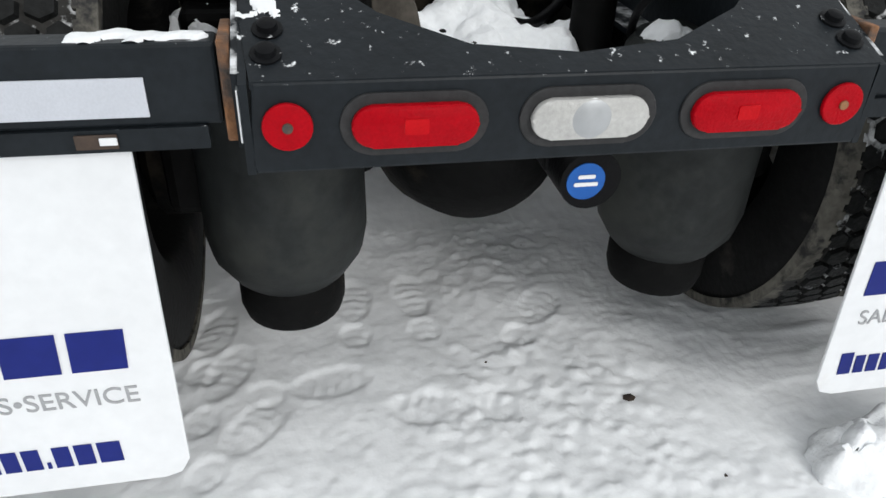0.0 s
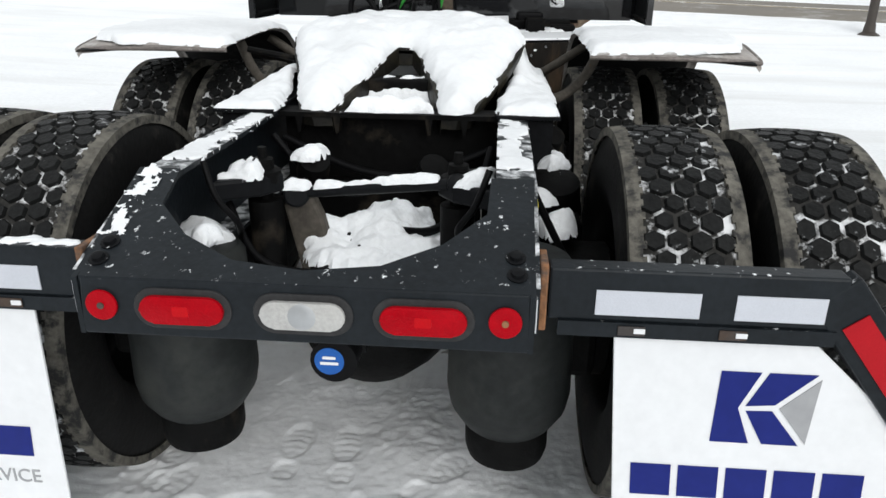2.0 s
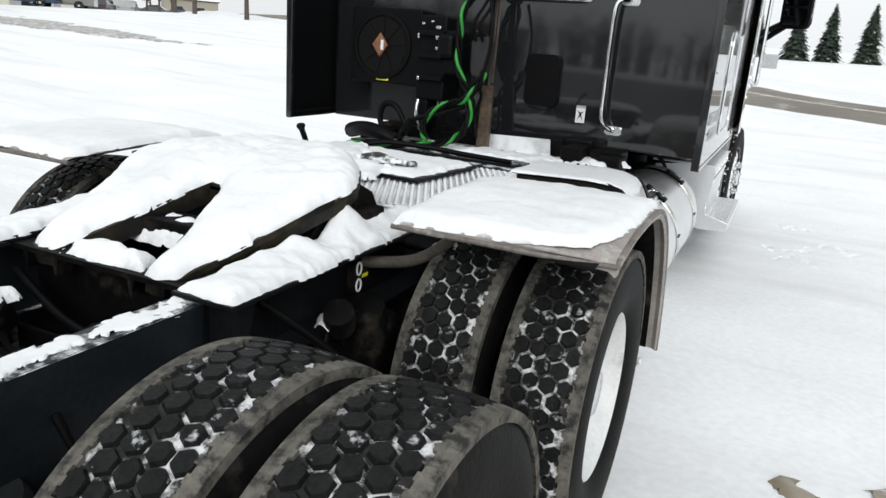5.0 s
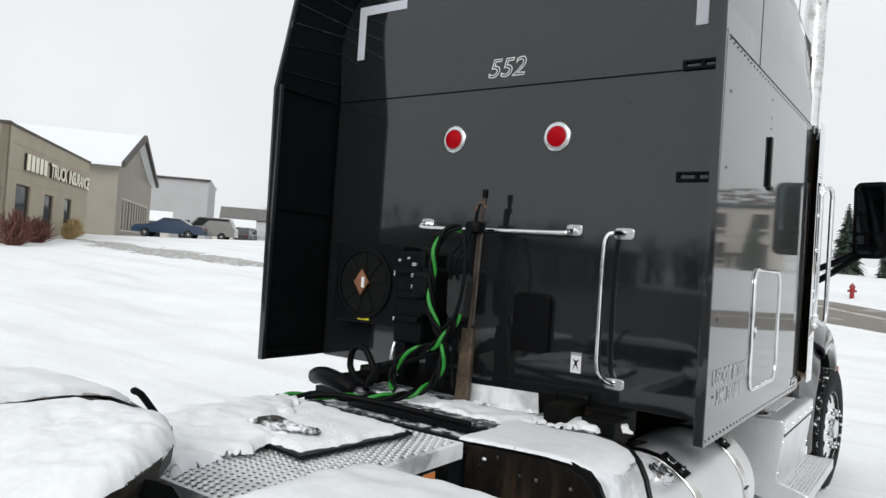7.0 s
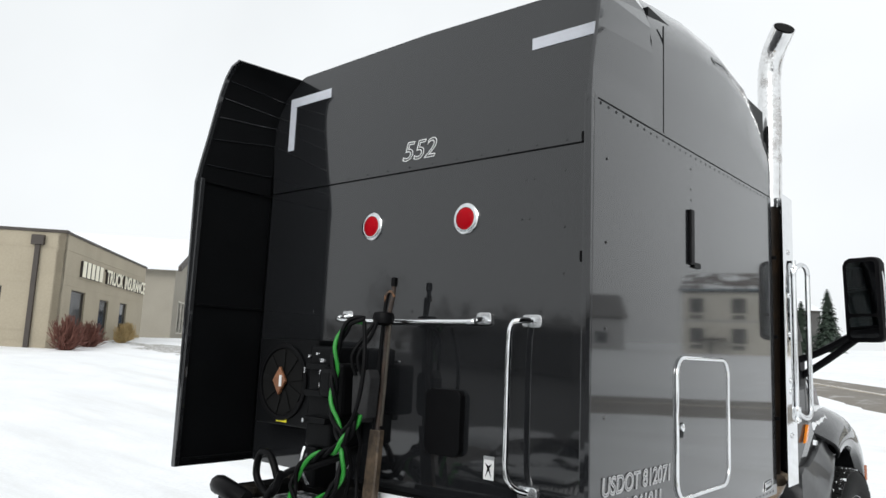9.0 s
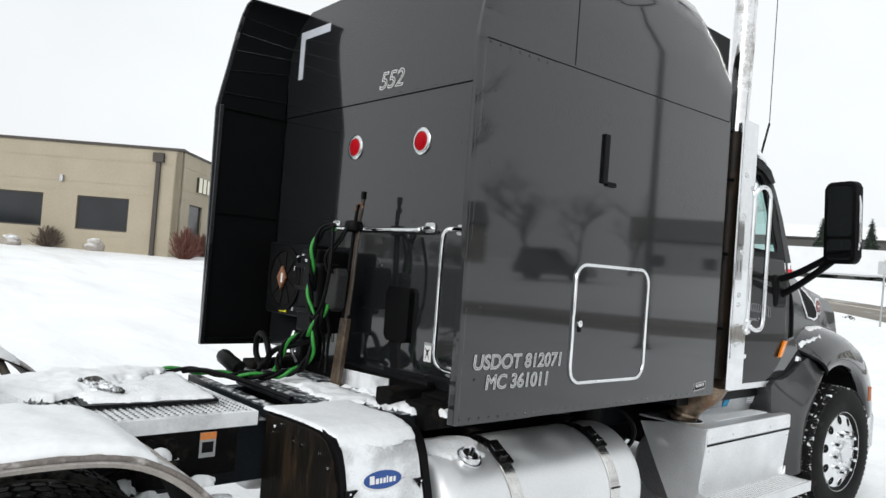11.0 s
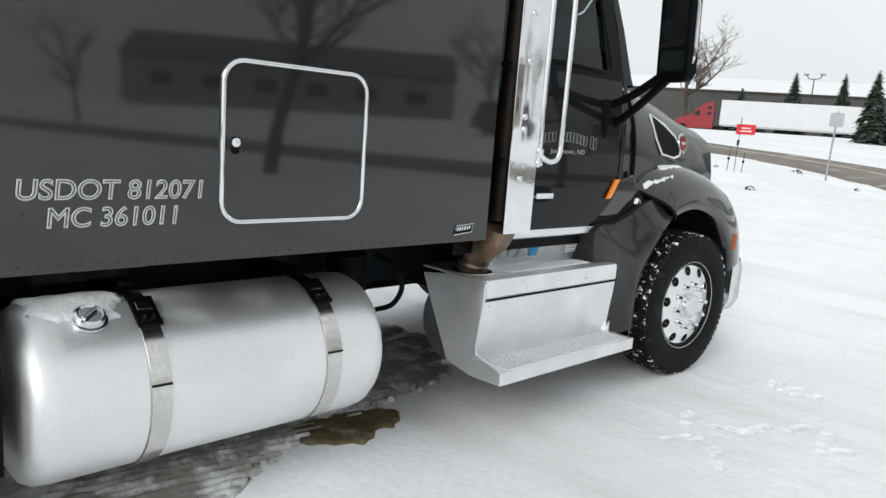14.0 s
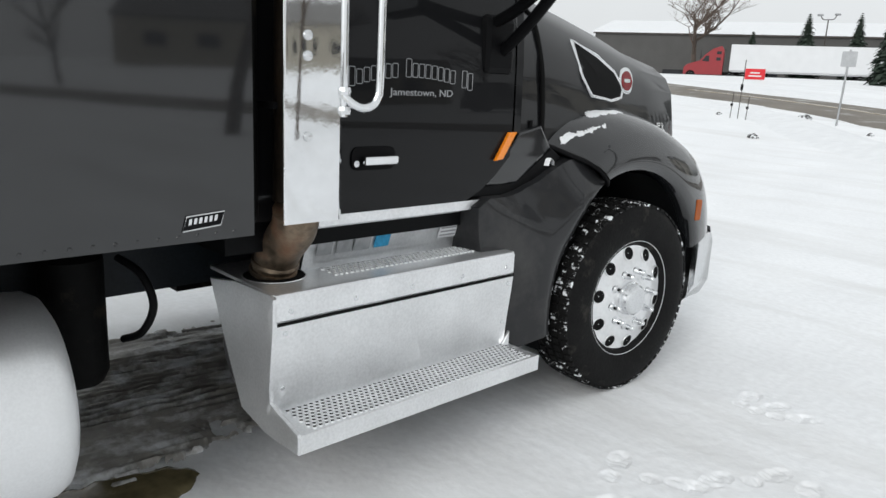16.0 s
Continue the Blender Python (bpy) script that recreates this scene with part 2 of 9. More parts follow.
fascia_dark = surface("dark fascia", (0.07, 0.068, 0.065), 0.7, var=0.15, scale=0.5, bump=0.1)
pipe_heat = surface("heat stained pipe", (0.26, 0.20, 0.145), 0.33, metal=0.9, var=0.4, scale=8, bump=0.1, bscale=50, second=((0.17, 0.09, 0.05), 6, 0.5, 0.65, 0.7, False))
rust = surface("rust", (0.23, 0.105, 0.045), 0.8, var=0.45, scale=16, bump=0.5, bscale=70, second=((0.05, 0.04, 0.035), 10, 0.5, 0.65, 0.7, False))
rusty_post = surface("rusty post", (0.045, 0.028, 0.019), 0.7, var=0.4, scale=12, bump=0.4, bscale=60, second=((0.035, 0.03, 0.028), 7, 0.48, 0.6, 0.6, False))
flap_white = surface("white flap", (0.74, 0.75, 0.765), 0.45, var=0.04, scale=4, bump=0.04, bscale=40, second=((0.6, 0.58, 0.55), 3, 0.66, 0.85, 0.6, False))
navy = surface("navy print", (0.012, 0.02, 0.16), 0.45, var=0.08, scale=10, bump=0.0, spec=0.12)
grey_print = surface("grey print", (0.33, 0.335, 0.345), 0.5, var=0.06, scale=10, bump=0.0, spec=0.12)
lens_red = surface("red lens", (0.36, 0.0015, 0.007), 0.3, var=0.14, scale=30, bump=0.25, bscale=260, coat=0.06, spec=0.05)
lens_bright = surface("red lens optic", (0.46, 0.005, 0.009), 0.3, var=0.1, scale=40, bump=0.2, bscale=300, spec=0.08)
lens_red_dark = surface("dark red lens", (0.2, 0.002, 0.006), 0.2, var=0.15, scale=30, bump=0.2, bscale=200, coat=0.2, spec=0.12)
lens_white = surface("clear lens", (0.42, 0.415, 0.40), 0.1, var=0.12, scale=30, bump=0.2, bscale=150, coat=0.8)
lens_amber = surface("amber lens", (0.85, 0.24, 0.01), 0.2, var=0.12, scale=30, bump=0.15, bscale=200, coat=0.8)
reflect_white = surface("reflective white", (0.52, 0.54, 0.59), 0.35, var=0.05, scale=20, bump=0.1, bscale=300)
reflect_red = surface("reflective red", (0.385, 0.008, 0.014), 0.3, var=0.1, scale=20, bump=0.1, bscale=300, spec=0.12)
letter_dull = surface("dulled silver lettering", (0.46, 0.465, 0.47), 0.3, var=0.15, scale=30, bump=0.0, spec=0.5, coat=0.5)
letter_white = surface("letter white", (0.75, 0.75, 0.75), 0.4, var=0.03, bump=0.0, spec=0.12)
blue_disc = surface("blue disc", (0.02, 0.10, 0.36), 0.4, var=0.1, scale=30, bump=0.02, spec=0.12)
blue_oval = surface("blue oval", (0.02, 0.07, 0.26), 0.3, var=0.08, scale=20, bump=0.0)
green_hose = surface("green hose", (0.02, 0.24, 0.028), 0.45, var=0.15, scale=20, bump=0.06, bscale=120)
yellow = surface("yellow label", (0.75, 0.66, 0.02), 0.5, var=0.1, scale=30, bump=0.0)
orange_label = surface("orange label", (0.7, 0.24, 0.06), 0.5, var=0.1, scale=40, bump=0.0)
wheel_white = surface("white wheel paint", (0.72, 0.73, 0.73), 0.35, var=0.08, scale=8, bump=0.05, bscale=60, second=((0.35, 0.33, 0.3), 6, 0.58, 0.75, 0.7, False))
alu_wheel = surface("polished wheel", (0.86, 0.87, 0.88), 0.36, metal=0.75, var=0.06, scale=10, bump=0.05, bscale=50, second=((0.7, 0.7, 0.7), 8, 0.55, 0.75, 0.6, False))
dark_hole = surface("dark hole", (0.006, 0.006, 0.006), 0.8, var=0.1, bump=0.0, spec=0.12)
block_tan = surface("tan block wall", (0.36, 0.315, 0.235), 0.85, var=0.08, scale=0.8, bump=0.3, bscale=12)
stucco = surface("tan stucco", (0.31, 0.285, 0.235), 0.85, var=0.08, scale=0.6, bump=0.2, bscale=14)
trim_brown = surface("brown trim", (0.045, 0.036, 0.03), 0.6, var=0.15, scale=2, bump=0.1)
grey_siding = surface("grey siding", (0.42, 0.42, 0.42), 0.7, var=0.06, scale=0.5, bump=0.1, bscale=8)
shingle = surface("grey shingle", (0.16, 0.155, 0.15), 0.85, var=0.25, scale=2, bump=0.3, bscale=12)
sign_cream = surface("cream sign face", (0.80, 0.76, 0.62), 0.6, var=0.06, scale=2, bump=0.0)
cream_wall = surface("cream wall", (0.6, 0.57, 0.5), 0.8, var=0.06, scale=0.6, bump=0.1)
dark_glass = surface("dark window glass", (0.02, 0.022, 0.025), 0.08, var=0.3, scale=0.7, bump=0.0, spec=0.35)
mirror_glass = surface("mirror glass", (0.4, 0.42, 0.43), 0.02, metal=1.0, var=0.01, bump=0.0)
bark = surface("bark", (0.085, 0.068, 0.055), 0.9, var=0.35, scale=6, bump=0.5, bscale=30)
twig = surface("twigs", (0.13, 0.098, 0.078), 0.9, var=0.3, scale=3, bump=0.0)
red_twig = surface("red twigs", (0.14, 0.055, 0.04), 0.9, var=0.35, scale=6, bump=0.2)
dry_grass = surface("dry grass", (0.42, 0.31, 0.15), 0.9, var=0.3, scale=6, bump=0.2)
needles = surface("spruce needles", (0.026, 0.042, 0.028), 0.8, var=0.4, scale=3, bump=0.2, second=(SNOW_COL, 2.5, 0.62, 0.7, 0.8, True))
car_blue = surface("blue car paint", (0.012, 0.035, 0.075), 0.25, var=0.1, scale=2, bump=0.0, coat=1.0)
car_grey = surface("grey car paint", (0.12, 0.115, 0.105), 0.3, var=0.1, scale=2, bump=0.0, coat=1.0)
car_dark = surface("dark car paint", (0.03, 0.03, 0.032), 0.3, var=0.1, scale=2, bump=0.0, coat=1.0)
car_silver = surface("silver car paint", (0.4, 0.41, 0.42), 0.3, metal=0.4, var=0.08, scale=2, bump=0.0, coat=1.0)
truck_red = surface("red truck paint", (0.26, 0.006, 0.012), 0.3, var=0.1, scale=2, bump=0.0, coat=0.3)
trailer_white = surface("white trailer", (0.68, 0.69, 0.7), 0.4, var=0.05, scale=0.8, bump=0.05)
galv = surface("galvanised", (0.42, 0.43, 0.44), 0.45, metal=0.7, var=0.15, scale=10, bump=0.1)
sign_grey = surface("sign back", (0.4, 0.41, 0.42), 0.4, metal=0.5, var=0.12, scale=6, bump=0.05)
sign_red = surface("red sign", (0.65, 0.02, 0.03), 0.4, var=0.05, scale=3, bump=0.0)
seat_dark = surface("cab interior", (0.03, 0.03, 0.032), 0.7, var=0.2, bump=0.1)


def pane_glass():
    m = bpy.data.materials.new("window glass")
    m.use_nodes = True
    n, l = m.node_tree.nodes, m.node_tree.links
    n.remove(n["Principled BSDF"])
    clear, gloss, mix, fres = n.new("ShaderNodeBsdfTransparent"), n.new("ShaderNodeBsdfGlossy"), n.new("ShaderNodeMixShader"), n.new("ShaderNodeFresnel")
    clear.inputs["Color"].default_value = (0.66, 0.82, 0.80, 1)
    gloss.inputs["Roughness"].default_value = 0.02
    fres.inputs["IOR"].default_value = 1.4
    l.new(fres.outputs["Fac"], mix.inputs["Fac"])
    l.new(clear.outputs["BSDF"], mix.inputs[1])
    l.new(gloss.outputs["BSDF"], mix.inputs[2])
    l.new(mix.outputs["Shader"], n["Material Output"].inputs["Surface"])
    return m


glass = pane_glass()


def streak(m, turn, stretch):
    """Draws the second layer of a surface out into streaks."""
    n, l = m.node_tree.nodes, m.node_tree.links
    tc = next(k for k in n if k.type == "TEX_COORD")
    last = [k for k in n if k.type == "TEX_NOISE"][-1]
    mp = n.new("ShaderNodeMapping")
    mp.inputs["Rotation"].default_value = (0, 0, radians(turn))
    mp.inputs["Scale"].default_value = (1 / stretch, 1.0, 1.0)
    l.new(tc.outputs["Object"], mp.inputs["Vector"])
    l.new(mp.outputs["Vector"], last.inputs["Vector"])


streak(snow_ground, -35, 6.0)
streak(brown_ice, -70, 4.0)


# ---- shape helpers ----
def part(name, bm, mat, parent=None, label="", category="", smooth=None):
    """Links a bmesh as one mesh object, under parent where given. smooth: the angle in degrees below which edges are shaded round."""
    me = bpy.data.meshes.new(name)
    bmesh.ops.recalc_face_normals(bm, faces=bm.faces)
    bm.to_mesh(me)
    bm.free()
    for one in mat if isinstance(mat, (list, tuple)) else [mat]:
        me.materials.append(one)
    if smooth:
        me.shade_smooth()
        me.set_sharp_from_angle(angle=radians(smooth))
    ob = new(name, me)
    ob.parent = parent
    return tagged(ob, label, category)


def again(ob, m, parent=None, name=None, label=""):
    """Another object on the mesh of ob, at the pose m, under parent."""
    o = new(name or ob.name.split(".")[0], ob.data)
    o.parent = parent
    o.matrix_basis = m
    if label:
        o["label"] = label
    return o


def thing(name, at, label, category, group="", kind="", turn=0.0):
    ob = new(name)
    ob.matrix_basis = pose(*at, 0, 0, turn)
    return tagged(ob, label, category, group, kind)


def box(bm, x0, x1, y0, y1, z0, z1, bevel=0.0, mat=0, m=None):
    r = bmesh.ops.create_cube(bm, size=1.0)
    vs = r["verts"]
    for v in vs:
        v.co = Vector(((x0 + x1) / 2 + v.co.x * (x1 - x0), (y0 + y1) / 2 + v.co.y * (y1 - y0), (z0 + z1) / 2 + v.co.z * (z1 - z0)))
    if m:
        for v in vs:
            v.co = m @ v.co
    fs = {f for v in vs for f in v.link_faces}
    for f in fs:
        f.material_index = mat
    if bevel:
        es = {e for v in vs for e in v.link_edges}
        out = bmesh.ops.bevel(bm, geom=list(es), offset=bevel, segments=2, affect="EDGES", profile=0.5)
        for f in out["faces"]:
            f.material_index = mat
    return bm


def solid(*args, **kw):
    return box(bmesh.new(), *args, **kw)


def prism(bm, outline, depth, m, mat=0, bevel=0.0):
    """A plate: an outline of (u, v) in the plane of m, depth along m's third axis."""
    low = [bm.verts.new(m @ Vector((u, v, 0))) for u, v in outline]
    high = [bm.verts.new(m @ Vector((u, v, depth))) for u, v in outline]
    k = len(outline)
    faces = [bm.faces.new(low[::-1]), bm.faces.new(high)]
    for i in range(k):
        faces.append(bm.faces.new((low[i], low[(i + 1) % k], high[(i + 1) % k], high[i])))
    for f in faces:
        f.material_index = mat
    if bevel:
        es = list(faces[0].edges) + list(faces[1].edges)
        bmesh.ops.bevel(bm, geom=es, offset=bevel, segments=2, affect="EDGES", profile=0.5)
    return bm


REAR = Matrix(((1, 0, 0, 0), (0, 0, -1, 0), (0, 1, 0, 0), (0, 0, 0, 1)))    # u to +x, v up, out towards -y
SIDE = Matrix(((0, 0, 1, 0), (1, 0, 0, 0), (0, 1, 0, 0), (0, 0, 0, 1)))    # u to +y, v up, out towards +x
FLAT = Matrix.Identity(4)


def at(m, x=0.0, y=0.0, z=0.0):
    return Matrix.Translation((x, y, z)) @ m


def round_rect(w, h, r, k=5, cu=0.0, cv=0.0):
    pts = []
    for sx, sy, a0 in ((1, 1, 0), (-1, 1, 90), (-1, -1, 180), (1, -1, 270)):
        for i in range(k + 1):
            a = radians(a0 + 90 * i / k)
            pts.append((cu + sx * (w / 2 - r) + r * math.cos(a), cv + sy * (h / 2 - r) + r * math.sin(a)))
    return pts


def disc(r, k=24, cu=0.0, cv=0.0):
    return [(cu + r * math.cos(2 * math.pi * i / k), cv + r * math.sin(2 * math.pi * i / k)) for i in range(k)]


def lathe(bm, profile, m, k=32, mat=0, mats=None, closed=False):
    """Turns a profile of (radius, height) round m's third axis. mats: material per profile segment."""
    rings = []
    for r, h in profile:
        rings.append([bm.verts.new(m @ Vector((r * math.cos(2 * math.pi * i / k), r * math.sin(2 * math.pi * i / k), h))) for i in range(k)])
    pairs = list(zip(rings, rings[1:])) + ([(rings[-1], rings[0])] if closed else [])
    for j, (a, b) in enumerate(pairs):
        for i in range(k):
            f = bm.faces.new((a[i], a[(i + 1) % k], b[(i + 1) % k], b[i]))
            f.material_index = mats[j] if mats else mat
    if not closed:
        for ring in (rings[0], rings[-1]):
            f = bm.faces.new(ring)
            f.material_index = mats[0] if mats else mat
    return bm


def smooth_path(pts, k=6):
    """A rounder run through the points."""
    pts = [Vector(p) for p in pts]
    out = []
    for i in range(len(pts) - 1):
        p0, p1, p2, p3 = pts[max(i - 1, 0)], pts[i], pts[i + 1], pts[min(i + 2, len(pts) - 1)]
        for j in range(k):
            t = j / k
            out.append(0.5 * (2 * p1 + (p2 - p0) * t + (2 * p0 - 5 * p1 + 4 * p2 - p3) * t * t + (3 * p1 - p0 - 3 * p2 + p3) * t**3))
    return out + [pts[-1]]


def tube(bm, pts, r, k=10, mat=0, r_end=None, closed=False):
    """A tube along points."""
    pts = [Vector(p) for p in pts]
    n = len(pts)
    rings, up = [], None
    for i, p in enumerate(pts):
        if closed:
            d = (pts[(i + 1) % n] - pts[i - 1]).normalized()
        else:
            d = (pts[min(i + 1, n - 1)] - pts[max(i - 1, 0)]).normalized()
        if up is None:
            up = Vector((0, 0, 1)) if abs(d.z) < 0.9 else Vector((1, 0, 0))
        side = d.cross(up)
        if side.length < 1e-4:
            side = d.orthogonal()
        side.normalize()
        up = side.cross(d).normalized()
        rad = r if r_end is None else r + (r_end - r) * i / max(n - 1, 1)
        rings.append([bm.verts.new(p + rad * (math.cos(2 * math.pi * j / k) * side + math.sin(2 * math.pi * j / k) * up)) for j in range(k)])
    for a, b in list(zip(rings, rings[1:])) + ([(rings[-1], rings[0])] if closed else []):
        for j in range(k):
            bm.faces.new((a[j], a[(j + 1) % k], b[(j + 1) % k], b[j])).material_index = mat
    if not closed:
        bm.faces.new(rings[0][::-1]).material_index = mat
        bm.faces.new(rings[-1]).material_index = mat
    return bm


def loft(bm, rings, mat=0, closed=False):
    """Skins rows of points, each row with as many points."""
    rows = [[bm.verts.new(p) for p in ring] for ring in rings]
    for a, b in zip(rows, rows[1:]):
        k = len(a)
        for i in range(k if closed else k - 1):
            bm.faces.new((a[i], a[(i + 1) % k], b[(i + 1) % k], b[i])).material_index = mat
    return rows


def cylinder(bm, a, b, r, k=16, mat=0, r2=None):
    return tube(bm, [a, b], r, k, mat, r2)


def inside(poly, px, py):
    """Signed distance of points to a polygon, positive within."""
    poly = np.array(poly, float)
    d = np.full(px.shape, 1e9)
    odd = np.zeros(px.shape, bool)
    for (x0, y0), (x1, y1) in zip(poly, np.roll(poly, -1, 0)):
        ex, ey = x1 - x0, y1 - y0
        t = np.clip(((px - x0) * ex + (py - y0) * ey) / (ex * ex + ey * ey + 1e-12), 0, 1)
        d = np.minimum(d, np.hypot(px - x0 - t * ex, py - y0 - t * ey))
        cross = ((y0 > py) != (y1 > py)) & (px < ex * (py - y0) / (ey + (ey == 0) * 1e-12) + x0)
        odd ^= cross
    return np.where(odd, d, -d)


def lumps(x, y, s, seed=0.0):
    return noise.noise(Vector((x * s + seed, y * s - seed, seed * 1.7))) + 0.5 * noise.noise(Vector((x * s * 2.3 - seed, y * s * 2.3, seed)))


def rim(d, gx, gy, ragged, scale, seed, res):
    """The distance to a ragged outline on a grid, and the shift that draws the points just outside onto the outline."""
    e = d + ragged * np.array([[lumps(float(x), float(y), scale, seed) + 0.45 * noise.noise(Vector((x * scale * 4, y * scale * 4, seed))) for y in gy] for x in gx])
    dx, dy = np.gradient(e, res)
    g = np.maximum(dx * dx + dy * dy, 0.2)
    out = np.where(e < 0, -e, 0.0) / g
    return e, np.clip(dx * out, -1.5 * res, 1.5 * res), np.clip(dy * out, -1.5 * res, 1.5 * res)


def snow_layer(name, poly, base, thick, parent=None, res=0.02, seed=1.0, label="", rough=0.5, mat=None, ragged=0.02, steep=2.5, bite=9, inset=0.0):
    """A layer of lying snow over an outline of (x, y); base: the height under it; ragged: how uneven its rim is."""
    xs = [p[0] for p in poly]
    ys = [p[1] for p in poly]
    gx = np.arange(min(xs) - res, max(xs) + 2 * res, res)
    gy = np.arange(min(ys) - res, max(ys) + 2 * res, res)
    mx, my = np.meshgrid(gx, gy, indexing="ij")
    e, ex, ey = rim(inside(poly, mx, my) - inset, gx, gy, ragged, bite, seed, res)
    bm = bmesh.new()
    grid = {}
    for i in range(len(gx)):
        for j in range(len(gy)):
            if e[i, j] > -1.5 * res:
                x, y, h = float(gx[i] + ex[i, j]), float(gy[j] + ey[i, j]), max(float(e[i, j]), 0.0)
                up = 1 - math.exp(-h * steep / max(thick, 0.01))
                z = base(x, y) + thick * up * (1 + rough * (lumps(x, y, 5, seed + 3) + 0.7 * lumps(x, y, 17, seed))) - (0.006 if h == 0 else 0)
                grid[i, j] = bm.verts.new((x, y, z))
    for i, j in list(grid):
        c = [grid.get(q) for q in ((i, j), (i + 1, j), (i + 1, j + 1), (i, j + 1))]
        if all(c):
            bm.faces.new(c)
    ob = part(name, bm, mat or snow, parent, smooth=60)
    if parent is None:
        tagged(ob, label, "snow", "", "stuff")
    return ob


def text_part(name, text, m, width, height, mat, parent, depth=0.001, outline=0.0, shear=0.0, bold=0.0):
    """Lettering in the built-in font, fitted into width and height, centred on m."""
    cu = bpy.data.curves.new(name, "FONT")
    cu.body, cu.align_x, cu.align_y, cu.shear = text, "CENTER", "CENTER", shear
    if outline:
        cu.fill_mode, cu.bevel_depth, cu.bevel_resolution = "NONE", outline, 0
    else:
        cu.extrude, cu.offset = depth, bold
    tmp = new("lettering", cu)
    bpy.context.view_layer.update()
    me = bpy.data.meshes.new_from_object(tmp.evaluated_get(bpy.context.evaluated_depsgraph_get()))
    bpy.data.objects.remove(tmp)
    co = np.empty(len(me.vertices) * 3)
    me.vertices.foreach_get("co", co)
    co = co.reshape(-1, 3)
    lo, hi = co.min(0), co.max(0)
    s = ((width / (hi[0] - lo[0])), (height / (hi[1] - lo[1])))
    co[:, 0] = (co[:, 0] - (lo[0] + hi[0]) / 2) * s[0]
    co[:, 1] = (co[:, 1] - (lo[1] + hi[1]) / 2) * s[1]
    co[:, 2] = co[:, 2] * (0.15 * s[0] if outline else 1.0)
    me.vertices.foreach_set("co", co.ravel())
    me.transform(m)
    me.materials.clear()
    me.materials.append(mat)
    me.name = name
    ob = new(name, me)
    ob.parent = parent
    return ob


# ---- the lie of the land ----
def rise(u, far, soft=4):
    u = max(0.0, u)
    r = u * u / (u + soft)
    return r if r < far else far + (r - far) * 0.4


def land(x, y):
    """The ground's height: level under the truck, rising ahead and to its left."""
    return 0.05 * rise(-x - 2.5, 28) + 0.065 * rise(y - 9, 30, 9) / (1 + math.exp(-max(-60, min(60, (x + 40) / 6))))


# ---- the ground ----
def steps(lo, hi, fine_lo, fine_hi, fine, mid_lo, mid_hi, mid):
    """Grid lines: fine in one stretch, coarser round it, then growing outwards."""
    g = list(np.arange(fine_lo, fine_hi, fine))
    g = list(np.arange(mid_lo, fine_lo - 1e-6, mid)) + g + list(np.arange(fine_hi, mid_hi, mid))
    d, v = mid * 1.3, mid_lo
    while v > lo:
        v -= d
        g.insert(0, v)
        d *= 1.22
    d, v = mid * 1.3, g[-1]
    while v < hi:
        v += d
        g.append(v)
        d *= 1.22
    return g


FOOTPRINTS = [(-0.257, 0.70, 88), (-0.093, 0.70, 95), (0.213, 0.617, 52), (-0.374, 0.431, 8), (-0.525, 0.292, 50), (-0.58, 0.458, 70), (-0.609, 0.62, 84), (-0.075, 0.316, 172),
    (1.68, 7.13, 110), (1.81, 6.83, 62), (2.02, 7.32, 80), (2.16, 7.57, 75), (2.0, 8.28, 40), (1.73, 8.31, 95), (2.43, 7.4, 60), (2.05, 6.75, 120), (1.86, 8.29, 70), (1.93, 7.2, 30), (2.33, 7.55, 100), (2.6, 6.5, 70), (2.35, 8.7, 60)]


def footprint(u, v):
    """A pressed boot sole along u: ball and heel with cross bars, and a low rim of pushed snow."""
    ball = math.hypot((u - 0.045) / 0.098, v / 0.052)
    heel = math.hypot((u + 0.105) / 0.048, v / 0.042)
    q = min(ball, heel)
    if q < 1.0:
        edge = min(1.0, (1 - q) * 6)
        bars = math.sin((u + 0.3 * abs(v)) * 2 * math.pi / 0.03) * (0.6 + 0.6 * lumps(u + v, v, 9, 3))
        return edge * (-0.0050 + 0.0021 * bars)
    return 0.0009 * max(0.0, 1 - (q - 1) / 0.25)


def ground_detail(x, y):
    """Small relief of the trodden snow."""
    if not (-6 < x < 9 and -5 < y < 16):
        return 0.03 * lumps(x, y, 0.15, 4) if abs(x) < 80 and abs(y) < 80 else 0.0
    z = 0.012 * lumps(x, y, 1.3, 7) + 0.004 * lumps(x, y, 6, 2)
    if abs(x) < 1.0 and y < 1.9:
        churn = max(0.0, min(1.0, 0.5 + 1.6 * noise.noise(Vector((x * 1.7, y * 1.7, 3.0)))))
        z += 0.008 * lumps(x, y, 4.5, 11) + 0.009 * churn * abs(lumps(x, y, 13, 5)) + 0.010 * churn * max(0.0, lumps(x, y, 34, 9)) + 0.0022 * lumps(x, y, 75, 4)
    elif x > 1.2:
        z += 0.002 * lumps(x, y, 17, 15)
    for fx, fy, a in FOOTPRINTS:
        dx, dy = x - fx, y - fy
        if abs(dx) > 0.25 or abs(dy) > 0.25:
            continue
        c, s = math.cos(radians(a)), math.sin(radians(a))
        z += footprint(dx * c + dy * s, -dx * s + dy * c) * (1.0 if fx < 1 else max(0.0, 1.25 + 2.2 * noise.noise(Vector((x * 22, y * 22, 1.0)))))
    # ruts of the truck's own wheels
    for rx in (-1.125, -0.775, 0.775, 1.125):
        if abs(x - rx) < 0.19 and y < 0.8:
            z -= 0.010 * min(1.0, (0.19 - abs(x - rx)) / 0.10)
    return z


